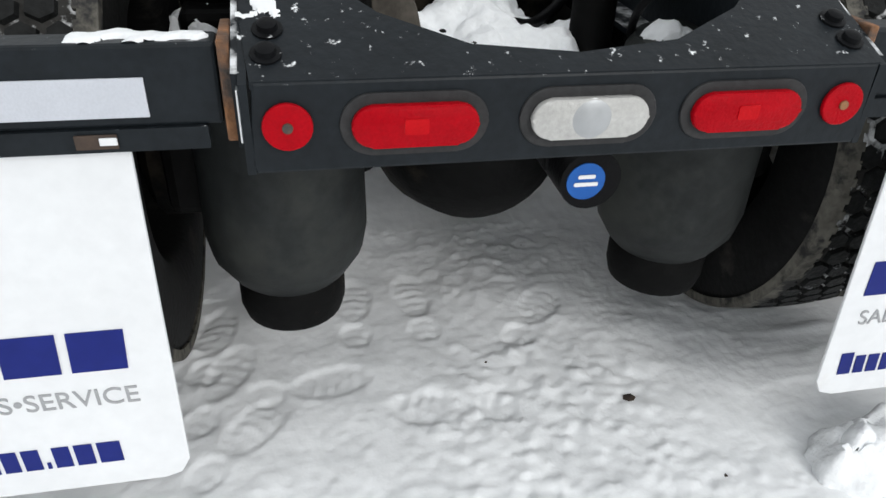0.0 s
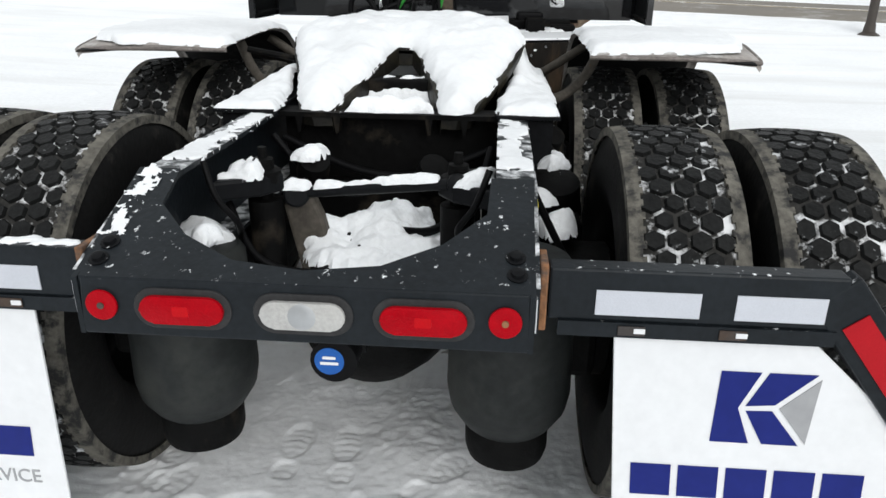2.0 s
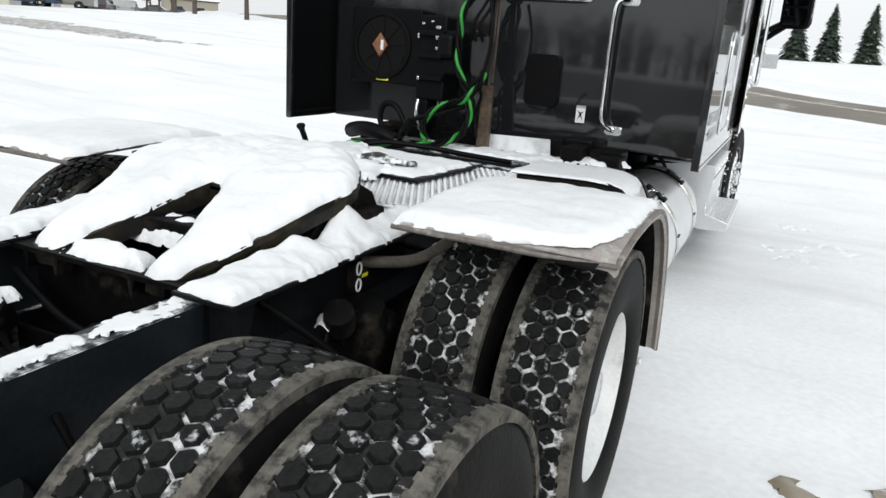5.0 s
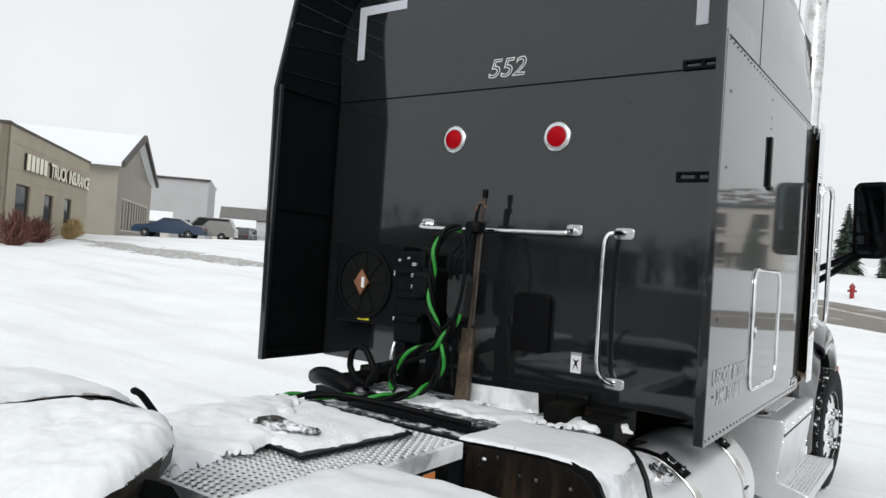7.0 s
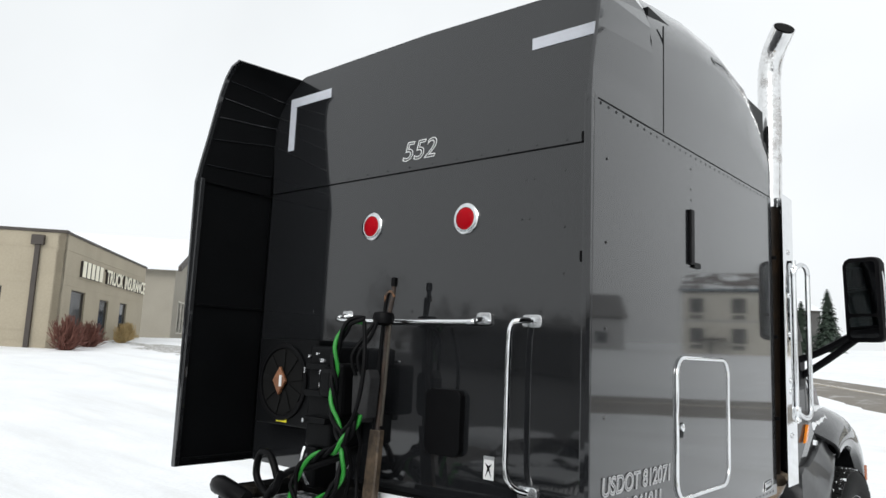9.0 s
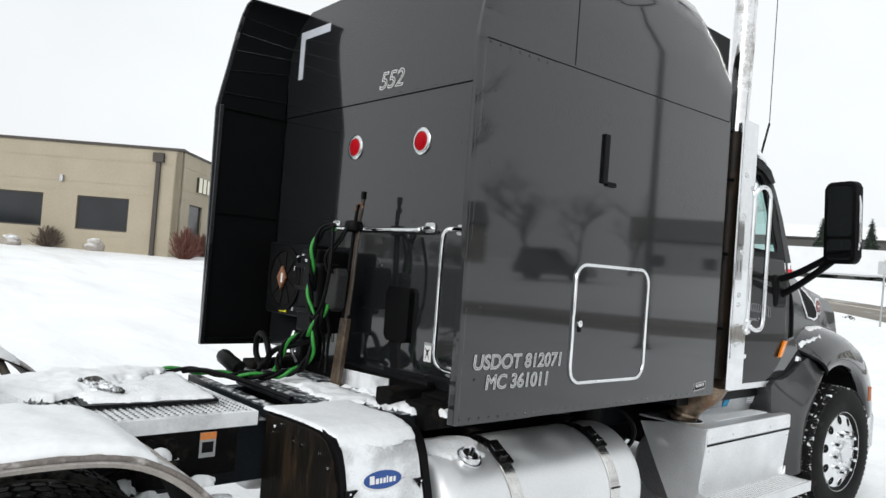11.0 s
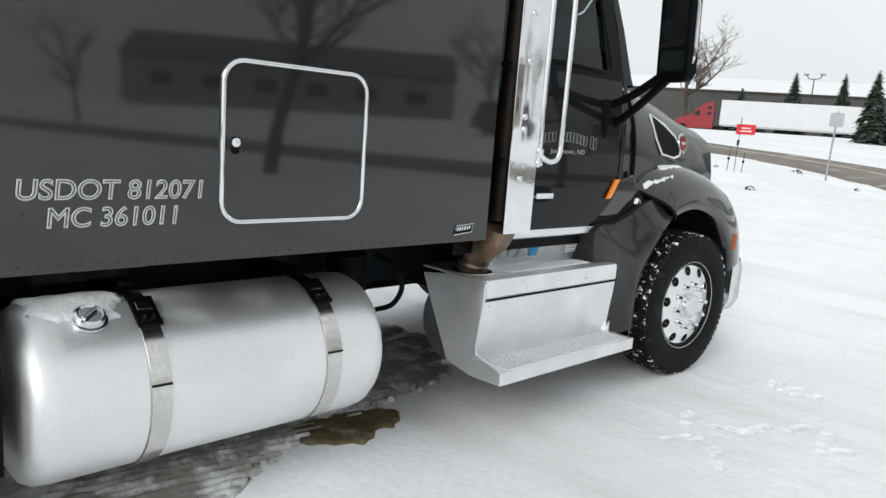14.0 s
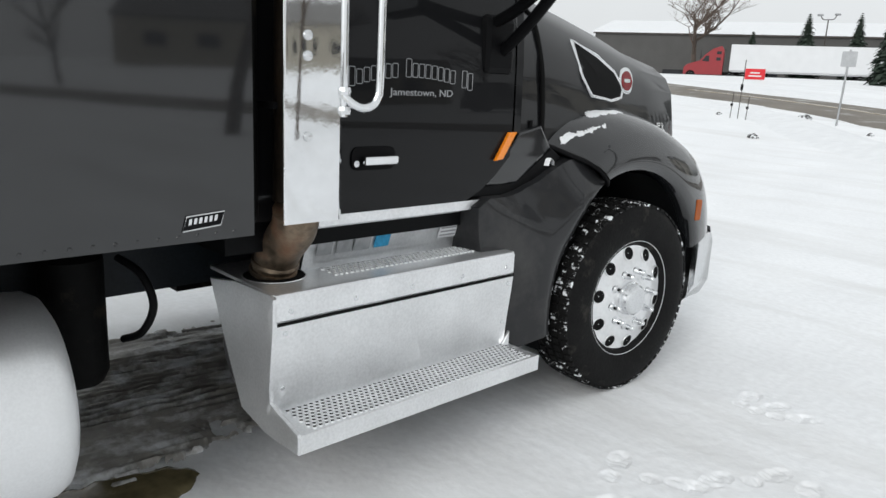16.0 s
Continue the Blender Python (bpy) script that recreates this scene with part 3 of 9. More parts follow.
def make_ground():
    gx = steps(-700, 500, -0.76, 0.76, 0.008, -3.2, 4.6, 0.05)
    gy = steps(-300, 900, -0.14, 1.1, 0.008, -1.5, 10.5, 0.05)
    # finer lines where boots have trodden beside the front wheel
    gx = sorted({round(v, 4) for v in gx if not 1.55 < v < 2.6} | {round(float(v), 4) for v in np.arange(1.55, 2.6, 0.0085)})
    gy = sorted({round(v, 4) for v in gy if not 6.6 < v < 8.5} | {round(float(v), 4) for v in np.arange(6.6, 8.5, 0.0085)})
    nx, ny = len(gx), len(gy)
    co = [(x, y, land(x, y) + ground_detail(x, y)) for x in gx for y in gy]
    fs = [(i * ny + j, (i + 1) * ny + j, (i + 1) * ny + j + 1, i * ny + j + 1) for i in range(nx - 1) for j in range(ny - 1)]
    me = bpy.data.meshes.new("ground")
    me.from_pydata(co, [], fs)
    me.materials.append(snow_ground)
    me.shade_smooth()
    return tagged(new("ground", me), "trodden white snow covering a truck lot", "ground", "", "structure")


make_ground()


def strip(name, mid, width, mat, lift, label, category, kind="structure", seg=40, wob=0.25):
    """A sheet along a line on the land, with uneven rims."""
    pts = smooth_path([(x, y, 0) for x, y in mid], seg // max(len(mid) - 1, 1))
    rows = []
    for i, p in enumerate(pts):
        d = (pts[min(i + 1, len(pts) - 1)] - pts[max(i - 1, 0)]).normalized()
        side = Vector((d.y, -d.x, 0))
        row = []
        for k in range(7):
            f = (k / 6 - 0.5) * width
            if k in (0, 6):
                f += wob * lumps(p.x, p.y, 0.5, k)
            q = p + side * f
            row.append((q.x, q.y, land(q.x, q.y) + (lift if 0 < k < 6 else -0.06)))
        rows.append(row)
    bm = bmesh.new()
    loft(bm, rows)
    ob = part(name, bm, mat, smooth=80)
    return tagged(ob, label, category, "", kind)


ROAD = [(-110, 92), (-60, 58), (-30, 42), (-14, 36), (-9, 34.7), (-5.2, 32.8), (-2.2, 29.9), (0.6, 26.4), (3.6, 24.2), (9, 21.8), (13.5, 20.3), (22, 18.5), (40, 15), (75, 9), (140, 0)]
road = strip("road", ROAD, 5.2, asphalt, 0.07, "wet brown asphalt road between snowy verges", "road", seg=120, wob=0.5)


def beside(line, off):
    """The line shifted sideways, to its right where off is positive."""
    out = []
    for i in range(len(line)):
        a, b = Vector(line[max(i - 1, 0)]), Vector(line[min(i + 1, len(line) - 1)])
        d = (b - a).normalized()
        out.append((line[i][0] + d.y * off, line[i][1] - d.x * off))
    return out


def bank(name, mid, width, high, label, seed):
    """A low ridge of ploughed snow."""
    pts = smooth_path([(x, y, 0) for x, y in mid], 24)
    rows = []
    for i, p in enumerate(pts):
        d = (pts[min(i + 1, len(pts) - 1)] - pts[max(i - 1, 0)]).normalized()
        side = Vector((d.y, -d.x, 0))
        row = []
        for k in range(11):
            f = k / 10 - 0.5
            q = p + side * f * width
            h = high * math.cos(f * math.pi) ** 1.5 * (1 + 0.8 * lumps(q.x, q.y, 1.1, seed)) if abs(f) < 0.499 else -0.05
            row.append((q.x, q.y, land(q.x, q.y) + h))
        rows.append(row)
    bm = bmesh.new()
    loft(bm, rows)
    return tagged(part(name, bm, snow, smooth=70), label, "snow", "", "stuff")


bank("snow_bank", beside(ROAD, 4.4)[1:12], 2.4, 0.13, "lumpy ploughed snow bank along the road", 3)
bank("snow_bank", beside(ROAD, -4.7)[1:12], 3.0, 0.10, "ploughed snow bank on the road's far verge", 8)


def patch(name, poly, lift, mat, label, category, seed, res=0.03, ragged=0.06, relief=0.006, furrow=0.0):
    """A flat stain or pool with a ragged rim on the ground."""
    xs, ys = [p[0] for p in poly], [p[1] for p in poly]
    gx, gy = np.arange(min(xs) - 0.1, max(xs) + 0.1, res), np.arange(min(ys) - 0.1, max(ys) + 0.1, res)
    mx, my = np.meshgrid(gx, gy, indexing="ij")
    e, ex, ey = rim(inside(poly, mx, my), gx, gy, ragged, 5 if res < 0.1 else 0.8, seed, res)
    bm, grid = bmesh.new(), {}
    for i in range(len(gx)):
        for j in range(len(gy)):
            if e[i, j] > -1.5 * res:
                x, y = float(gx[i] + ex[i, j]), float(gy[j] + ey[i, j])
                sink = min(1.0, max(0.0, float(e[i, j])) / (1.5 * res))
                grid[i, j] = bm.verts.new((x, y, land(x, y) - 0.012 + (lift + 0.012) * sink + relief * sink * lumps(x, y, 7, seed) + furrow * sink * math.sin(6.283 * (x - 0.12 * y + 0.03 * lumps(x, y, 0.9, seed)) / 0.06) * (0.5 + lumps(x * 3, y * 0.5, 1.5, seed + 1))))
    for i, j in list(grid):
        c = [grid.get(q) for q in ((i, j), (i + 1, j), (i + 1, j + 1), (i, j + 1))]
        if all(c):
            bm.faces.new(c)
    return tagged(part(name, bm, mat, smooth=80), label, category, "", "stuff")


patch("puddle", [(0.42, 5.2), (0.5, 5.65), (0.64, 5.72), (0.78, 5.5), (0.86, 5.25), (0.72, 5.0), (0.5, 4.98)], 0.02, mud_water, "brown meltwater puddle beneath the fuel tank", "puddle", 2, res=0.02, ragged=0.05, relief=0.0)
patch("slush_patch", [(1.5, -0.6), (1.55, 1.6), (1.85, 2.6), (2.2, 3.0), (2.9, 2.9), (3.4, 1.8), (3.2, 0.2), (2.4, -0.8)], 0.02, brown_ice, "brown half-frozen slush beside the rear wheels", "slush", 5, res=0.05, ragged=0.25)
patch("slush_patch", [(-0.9, 2.6), (-1.1, 5.0), (-1.0, 6.6), (-0.3, 6.9), (0.3, 6.4), (0.6, 5.3), (0.92, 4.5), (1.08, 3.6), (0.9, 2.6)], 0.018, slush, "grey slush furrowed by tyres under the truck", "slush", 9, res=0.014, ragged=0.16, relief=0.008, furrow=0.014)
patch("slush_patch", [(0.1, 1.3), (0.1, 2.2), (0.55, 2.4), (0.6, 1.4)], 0.016, slush, "grey churned slush under the axles", "slush", 19, res=0.03, ragged=0.15, relief=0.02)
patch("bare_lot", [(6, -3.8), (9, -9), (9, -30), (2, -46), (-30, -48), (-50, -40), (-46, -12), (-30, -7), (-12, -4.4)], 0.03, wet_asphalt, "wet bare asphalt of the ploughed lot behind the truck", "asphalt", 23, res=0.25, ragged=0.9)
patch("bare_patch", [(-33, 18.5), (-26, 17), (-19, 18.6), (-17, 20), (-22, 20.4), (-29, 19.8)], 0.03, slush, "bare gravelly patch scraped by a plough", "slush", 13, res=0.2, ragged=0.9)


# ---- the truck ----
truck = thing("semi_truck", (0, 0, 0), "dark charcoal semi truck tractor with sleeper, parked on snow", "truck")
black = frame_black


def tail_panel():
    bm = bmesh.new()
    prism(bm, [(-0.412, 0.772), (0.414, 0.772), (0.418, 0.785), (0.412, 0.888), (-0.408, 0.888), (-0.418, 0.785)], 0.012, at(REAR, 0, 0.012), bevel=0.004)
    top = [(-0.41, 0.002), (0.414, 0.002), (0.42, 0.10), (0.425, 0.31), (0.335, 0.31), (0.33, 0.20), (0.25, 0.115), (0.14, 0.055), (0.0, 0.036), (-0.14, 0.055), (-0.25, 0.115), (-0.33, 0.20), (-0.335, 0.31), (-0.425, 0.31), (-0.42, 0.1)]
    hgt = lambda y: 0.888 + 0.40 * y  # noqa: E731
    lo = [bm.verts.new((x, y, hgt(y) - 0.010)) for x, y in top]
    hi = [bm.verts.new((x, y, hgt(y))) for x, y in top]
    bm.faces.new(lo[::-1]), bm.faces.new(hi)
    for i in range(len(top)):
        j = (i + 1) % len(top)
        bm.faces.new((lo[i], lo[j], hi[j], hi[i]))
    for s in (-1, 1):
        prism(bm, [(0.0, 0.772), (0.30, 0.80), (0.31, 1.005), (0.0, 0.886)], 0.01, at(SIDE, s * 0.418 - 0.005))
    return part("tail_panel", bm, frame_grey, truck, "dark grey steel tail panel with snow specks")


panel = tail_panel()


def oval_light(x, mat, label, centre):
    ring = part("grommet", prism(bmesh.new(), round_rect(0.184, 0.080, 0.039, 8), 0.006, at(REAR, x, 0.002, 0.832), bevel=0.002), grommet_grey, truck)
    lamp = part("tail_light", prism(bmesh.new(), round_rect(0.157, 0.054, 0.0265, 8), 0.012, at(REAR, x, -0.002, 0.832), bevel=0.004), mat, ring, label, smooth=40)
    if centre:
        bm = bmesh.new()
        lathe(bm, [(0.0015, 0.004), (0.014, 0.003), (0.026, 0.0), (0.028, -0.001)], at(REAR, x, -0.014, 0.832), 20)
        part("bulb_reflector", bm, sign_grey, ring, smooth=40)
    else:
        part("lens_mark", prism(bmesh.new(), round_rect(0.03, 0.020, 0.003, 2), 0.002, at(REAR, x, -0.0135, 0.832)), lens_bright, ring)


oval_light(-0.218, lens_red, "red oval tail light in a rubber grommet", False)
oval_light(0.006, lens_white, "clear oval reversing light", True)
oval_light(0.225, lens_red, "red oval tail light in a rubber grommet", False)
for x in (-0.371, 0.371):
    rd = part("round_reflector", prism(bmesh.new(), disc(0.030, 28, 0, 0), 0.007, at(REAR, x, 0.0, 0.834), bevel=0.002), lens_red, truck, "round red reflector")
    part("screw", prism(bmesh.new(), disc(0.0065, 10), 0.003, at(REAR, x, -0.007, 0.834)), rust, rd)
for x, y in ((-0.387, 0.086), (-0.39, 0.044), (0.387, 0.086), (0.39, 0.044)):
    bm = bmesh.new()
    lathe(bm, [(0.019, 0.0), (0.019, 0.003), (0.013, 0.004), (0.012, 0.011), (0.008, 0.013)], pose(x, y, 0.888 + 0.4 * y, 21.8, 0, 0), 12)
    part("bolt", bm, frame_black, truck, smooth=40)

# round trailer socket with its blue cap
bm = bmesh.new()
cylinder(bm, (0.046, 0.045, 0.711), (0.046, 0.14, 0.711), 0.046, 20)
box(bm, -0.005, 0.10, 0.10, 0.15, 0.70, 0.775, 0.004)
socket = part("plug_socket", bm, plastic_black, truck, smooth=35)
part("cap", prism(bmesh.new(), disc(0.029, 24), 0.004, at(REAR, 0.038, 0.047, 0.711)), blue_disc, socket, "round blue cap with faint writing")
for dz, w in ((0.008, 0.026), (-0.004, 0.036)):
    part("writing_bar", prism(bmesh.new(), round_rect(w, 0.006, 0.002, 2, 0.0, dz), 0.001, at(REAR, 0.038, 0.0425, 0.711)), letter_white, socket)


# frame rails, cross members
def rail(s):
    bm = bmesh.new()
    outer, inner = s * 0.425, s * 0.345
    side = [(0.02, 0.80), (0.3, 0.74), (6.9, 0.74), (6.9, 1.0), (0.31, 1.0), (0.02, 0.892)]
    prism(bm, side, 0.012, at(SIDE, outer - 0.006))
    loft(bm, [[(inner, y, z), (outer, y, z), (outer, y, z - 0.012), (inner, y, z - 0.012)] for y, z in ((0.31, 1.001), (3.0, 1.001), (6.9, 1.001))], closed=True)
    box(bm, min(inner, outer), max(inner, outer), 0.3, 6.9, 0.74, 0.752)
    return part("frame_rail", bm, frame_dusted, truck, "dark steel frame rail dusted with snow")


rail(-1), rail(1)
bm = bmesh.new()
box(bm, -0.345, 0.345, 1.14, 1.17, 0.77, 0.99)
box(bm, -0.345, 0.345, 1.06, 1.17, 0.985, 1.0)
box(bm, -0.345, 0.345, 1.04, 1.17, 0.76, 0.775)
for x in (-0.28, -0.16, 0.13, 0.24):
    prism(bm, [(-0.012, 0), (0.012, 0), (0.004, -0.05), (-0.004, -0.05)], 0.05, at(REAR, x, 1.11, 0.986))
part("cross_member", bm, grime_black, truck, "black steel cross member under the coupling")
bm = bmesh.new()
bm.free()
for y0, y1, z0, z1 in ((1.48, 1.52, 0.80, 0.99), (2.6, 2.64, 0.76, 0.99), (3.5, 3.55, 0.76, 0.99)):
    part("cross_member", solid(-0.345, 0.345, y0, y1, z0, z1, 0.004), grime_black, truck)


# air suspension behind the axle
def lathe_z(profile, x, y, mat, name, label="", k=28):
    bm = bmesh.new()
    lathe(bm, profile, pose(x, y, 0), k)
    return part(name, bm, mat, truck, label, smooth=40)


for s in (-1, 1):
    x = s * 0.395
    lathe_z([(0.13, 0.80), (0.145, 0.775), (0.148, 0.70), (0.15, 0.56), (0.152, 0.47), (0.143, 0.42), (0.115, 0.375), (0.10, 0.36)], x, 0.40, air_bag, "air_spring", "black rubber air spring smeared with grime")
    lathe_z([(0.098, 0.37), (0.104, 0.355), (0.104, 0.30), (0.097, 0.275), (0.05, 0.27)], x, 0.40, grime_black, "air_spring_piston")
    bm = bmesh.new()
    cylinder(bm, (s * 0.25, 0.60, 0.48), (s * 0.25, 0.60, 0.86), 0.045, 16)
    cylinder(bm, (s * 0.25, 0.60, 0.86), (s * 0.25, 0.59, 0.955), 0.02, 12)
    lathe(bm, [(0.04, 0.90), (0.045, 0.91), (0.045, 0.935), (0.028, 0.94), (0.026, 0.965), (0.012, 0.968), (0.011, 0.995)], pose(s * 0.25, 0.60, 0), 12)
    part("shock_absorber", bm, grime_black, truck, smooth=35)
    bm = bmesh.new()
    prism(bm, [(s * 0.345, 0.48), (s * 0.345, 0.74), (s * 0.24, 0.68), (s * 0.20, 0.60), (s * 0.24, 0.54)][:: s], 0.05, at(FLAT, 0, 0, 0.88), bevel=0.008)
    part("shock_bracket", bm, frame_black, truck)
    bm = bmesh.new()
    tube(bm, smooth_path([(s * 0.33, 0.42, 1.0), (s * 0.30, 0.40, 0.92), (s * 0.26, 0.42, 0.85), (s * 0.29, 0.5, 0.78)]), 0.008, 8)
    part("air_line", bm, plastic_black, truck, smooth=60)
bm = bmesh.new()
cylinder(bm, (-0.17, 0.63, 0.868), (0.25, 0.565, 0.925), 0.0145, 14)
lathe(bm, [(0.028, -0.03), (0.034, -0.024), (0.034, 0.024), (0.028, 0.03)], pose(-0.175, 0.632, 0.865, 80, 0, 8), 16)
lathe(bm, [(0.020, -0.022), (0.026, -0.018), (0.026, 0.018), (0.020, 0.022)], pose(0.25, 0.565, 0.925, 80, 0, 8), 16)
part("torque_rod", bm, frame_black, truck, smooth=35)
bm = bmesh.new()
prism(bm, [(-0.215, 0.83), (-0.185, 0.865), (-0.135, 0.86), (-0.11, 0.80), (-0.07, 0.62), (-0.17, 0.62)], 0.045, at(REAR, 0, 0.675), bevel=0.01)
part("torque_bracket", bm, bracket_steel, truck, "brown greasy torque rod bracket")
part("axle_guard", solid(-0.24, 0.30, 0.985, 1.0, 0.40, 0.80, 0.006), grime_black, truck)


# axles with the round differential housings
def axle(y, pinion):
    bm = bmesh.new()
    cylinder(bm, (-0.95, y, 0.52), (0.95, y, 0.52), 0.075, 20)
    lathe(bm, [(0.02, -0.26), (0.10, -0.25), (0.18, -0.19), (0.225, -0.08), (0.235, 0.0), (0.23, 0.09), (0.17, 0.2), (0.11, 0.3), (0.09, 0.36), (0.03, 0.37)], pose(0.02, y, 0.53, -90), 30)
    for s in (-1, 1):
        box(bm, s * 0.36 - 0.06, s * 0.36 + 0.06, y - 0.42, y + 0.5, 0.56, 0.66, 0.015)
        lathe(bm, [(0.17, -0.02), (0.19, 0.0), (0.19, 0.14), (0.16, 0.16)], pose(s * 0.52, y, 0.52, 0, s * 90, 0), 24)
    return part("axle", bm, grime_black, truck, "grimy drive axle with round differential housing", smooth=35)


axle(0.745, 1)
axle(2.065, 1)


# ---- wheels ----
def tyre_meshes(width, snowy):
    """A tyre round the x axis: carcass, and tread blocks with snow between them."""
    r, w = 0.52, width / 2
    m = Matrix(((0, 0, 1, 0), (1, 0, 0, 0), (0, 1, 0, 0), (0, 0, 0, 1)))
    prof = [(0.285, -w * 0.70), (0.30, -w * 0.86), (0.36, -w * 0.99), (0.42, -w * 1.0), (0.465, -w * 0.96), (0.495, -w * 0.88), (r - 0.014, -w * 0.80), (r - 0.010, 0), (r - 0.014, w * 0.80), (0.495, w * 0.88), (0.465, w * 0.96), (0.42, w), (0.36, w * 0.99), (0.30, w * 0.86), (0.285, w * 0.70)]
    mats = [0, 0, 0, 0, 0, 2, 1, 1, 2, 0, 0, 0, 0, 0, 0]
    bm = bmesh.new()
    lathe(bm, prof, m, 72, mats=mats, closed=True)
    return part("tyre", bm, [rubber, groove if snowy else rubber, shoulder_dust if snowy else rubber], None, smooth=50)


def tread_mesh(width, drive):
    bm = bmesh.new()
    random.seed(17)
    r, w = 0.52, width / 2

    def block(th, x, dth, dx, hexed, h0=0.016, taper=0.94):
        if hexed:
            out = [(-dth, 0), (-dth * 0.5, dx), (dth * 0.5, dx), (dth, 0), (dth * 0.5, -dx), (-dth * 0.5, -dx)]
        else:
            out = [(-dth, -dx), (-dth, dx), (dth, dx), (dth, -dx)]
        lo, hi = [], []
        for a, u in out:
            for ring, rr, k in ((lo, r - h0, 1.0), (hi, r, taper)):
                drop = 0.010 * ((x + u * k) / w) ** 2
                ang = th + a * k
                ring.append(bm.verts.new((x + u * k, (rr - drop) * math.cos(ang), (rr - drop) * math.sin(ang))))
        bm.faces.new(hi)
        for i in range(len(out)):
            j = (i + 1) % len(out)
            bm.faces.new((lo[i], lo[j], hi[j], hi[i]))

    if drive:
        n = 34
        for i in range(n):
            th = 2 * math.pi * i / n
            for c in range(-3, 4):
                block(th + (math.pi / n if c % 2 else 0) + random.uniform(-0.004, 0.004), c * 0.0262 + random.uniform(-0.0012, 0.0012), 0.0535 + random.uniform(-0.007, 0.004), 0.0242 + random.uniform(-0.004, 0.001), True, 0.012, random.uniform(0.78, 0.93))
        for i in range(180):
            th = 2 * math.pi * i / 180
            for s in (-1, 1):
                first = len(bm.faces)
                half = 0.0150 + 0.003 * (i % 2) + random.uniform(-0.001, 0.001)
                block(th, s * (w * 0.955 - half), 0.01746, half, False, 0.024, 1.0)
                bm.faces.ensure_lookup_table()
                for face in bm.faces[first:]:
                    face.material_index = 1
    else:
        n = 70
        for i in range(n):
            th = 2 * math.pi * i / n
            for c, x in enumerate((-0.76, -0.38, 0.0, 0.38, 0.76)):
                block(th + (0.3 * c / n), x * w, 0.034, 0.0185, False, 0.012)
    return part("tread", bm, [tread_rubber if drive else steer_rubber, shoulder_dust], None)


def steer_rim():
    """An aluminium wheel that bulges outward, +x, with ten hand holes."""
    m = Matrix(((0, 0, 1, 0), (1, 0, 0, 0), (0, 1, 0, 0), (0, 0, 0, 1)))
    bm = bmesh.new()
    lathe(bm, [(0.283, -0.10), (0.288, 0.085), (0.300, 0.095), (0.302, 0.105), (0.294, 0.110), (0.287, 0.104), (0.279, 0.088), (0.268, 0.084), (0.235, 0.089), (0.20, 0.099), (0.175, 0.105), (0.11, 0.106), (0.10, 0.10), (0.02, 0.10)], m, 60)
    return part("rim", bm, alu_wheel, None, smooth=30)


def dish_rim():
    """A painted dual wheel, dished inward."""
    m = Matrix(((0, 0, 1, 0), (1, 0, 0, 0), (0, 1, 0, 0), (0, 0, 0, 1)))
    bm = bmesh.new()
    lathe(bm, [(0.283, -0.10), (0.288, 0.085), (0.300, 0.095), (0.302, 0.105), (0.292, 0.110), (0.278, 0.090), (0.268, -0.02), (0.255, -0.04), (0.20, -0.055), (0.17, -0.06), (0.12, -0.06), (0.115, 0.0), (0.10, 0.06), (0.09, 0.065), (0.02, 0.066)], m, 60)
    return part("rim", bm, wheel_white, None, smooth=30)


def lug_mesh():
    bm = bmesh.new()
    lathe(bm, [(0.023, 0.0), (0.021, 0.006), (0.0165, 0.008), (0.0165, 0.035), (0.012, 0.05), (0.014, 0.058), (0.010, 0.064), (0.003, 0.066)], Matrix(((0, 0, 1, 0), (1, 0, 0, 0), (0, 1, 0, 0), (0, 0, 0, 1))), 12)
    return part("lug_nut", bm, chrome, None, smooth=40)


# no opening is cut: a near-black disc in a ring paints the hole's shade
def hole_mesh():
    bm = bmesh.new()
    m = Matrix(((0, 0, 1, 0), (1, 0, 0, 0), (0, 1, 0, 0), (0, 0, 0, 1)))
    lathe(bm, [(0.031, -0.004), (0.030, 0.003), (0.0265, 0.002), (0.0255, 0.0), (0.002, -0.001)], m, 20, mats=[1, 1, 0, 0, 0])
    return part("hand_hole", bm, [dark_hole, alu_wheel], None, smooth=40)


def hub_mesh():
    bm = bmesh.new()
    m = Matrix(((0, 0, 1, 0), (1, 0, 0, 0), (0, 1, 0, 0), (0, 0, 0, 1)))
    lathe(bm, [(0.092, 0.0), (0.092, 0.012), (0.084, 0.016), (0.082, 0.045), (0.072, 0.055), (0.03, 0.058), (0.003, 0.059)], m, 32)
    return part("hub", bm, chrome_dull, None, smooth=40)


store = []
drive_tyre, steer_tyre = tyre_meshes(0.275, True), tyre_meshes(0.285, False)
drive_tread, steer_tread = tread_mesh(0.275, True), tread_mesh(0.285, False)
rim_a, rim_b, lug, hole, hub = steer_rim(), dish_rim(), lug_mesh(), hole_mesh(), hub_mesh()
store += [drive_tyre, steer_tyre, drive_tread, steer_tread, rim_a, rim_b, lug, hole, hub]


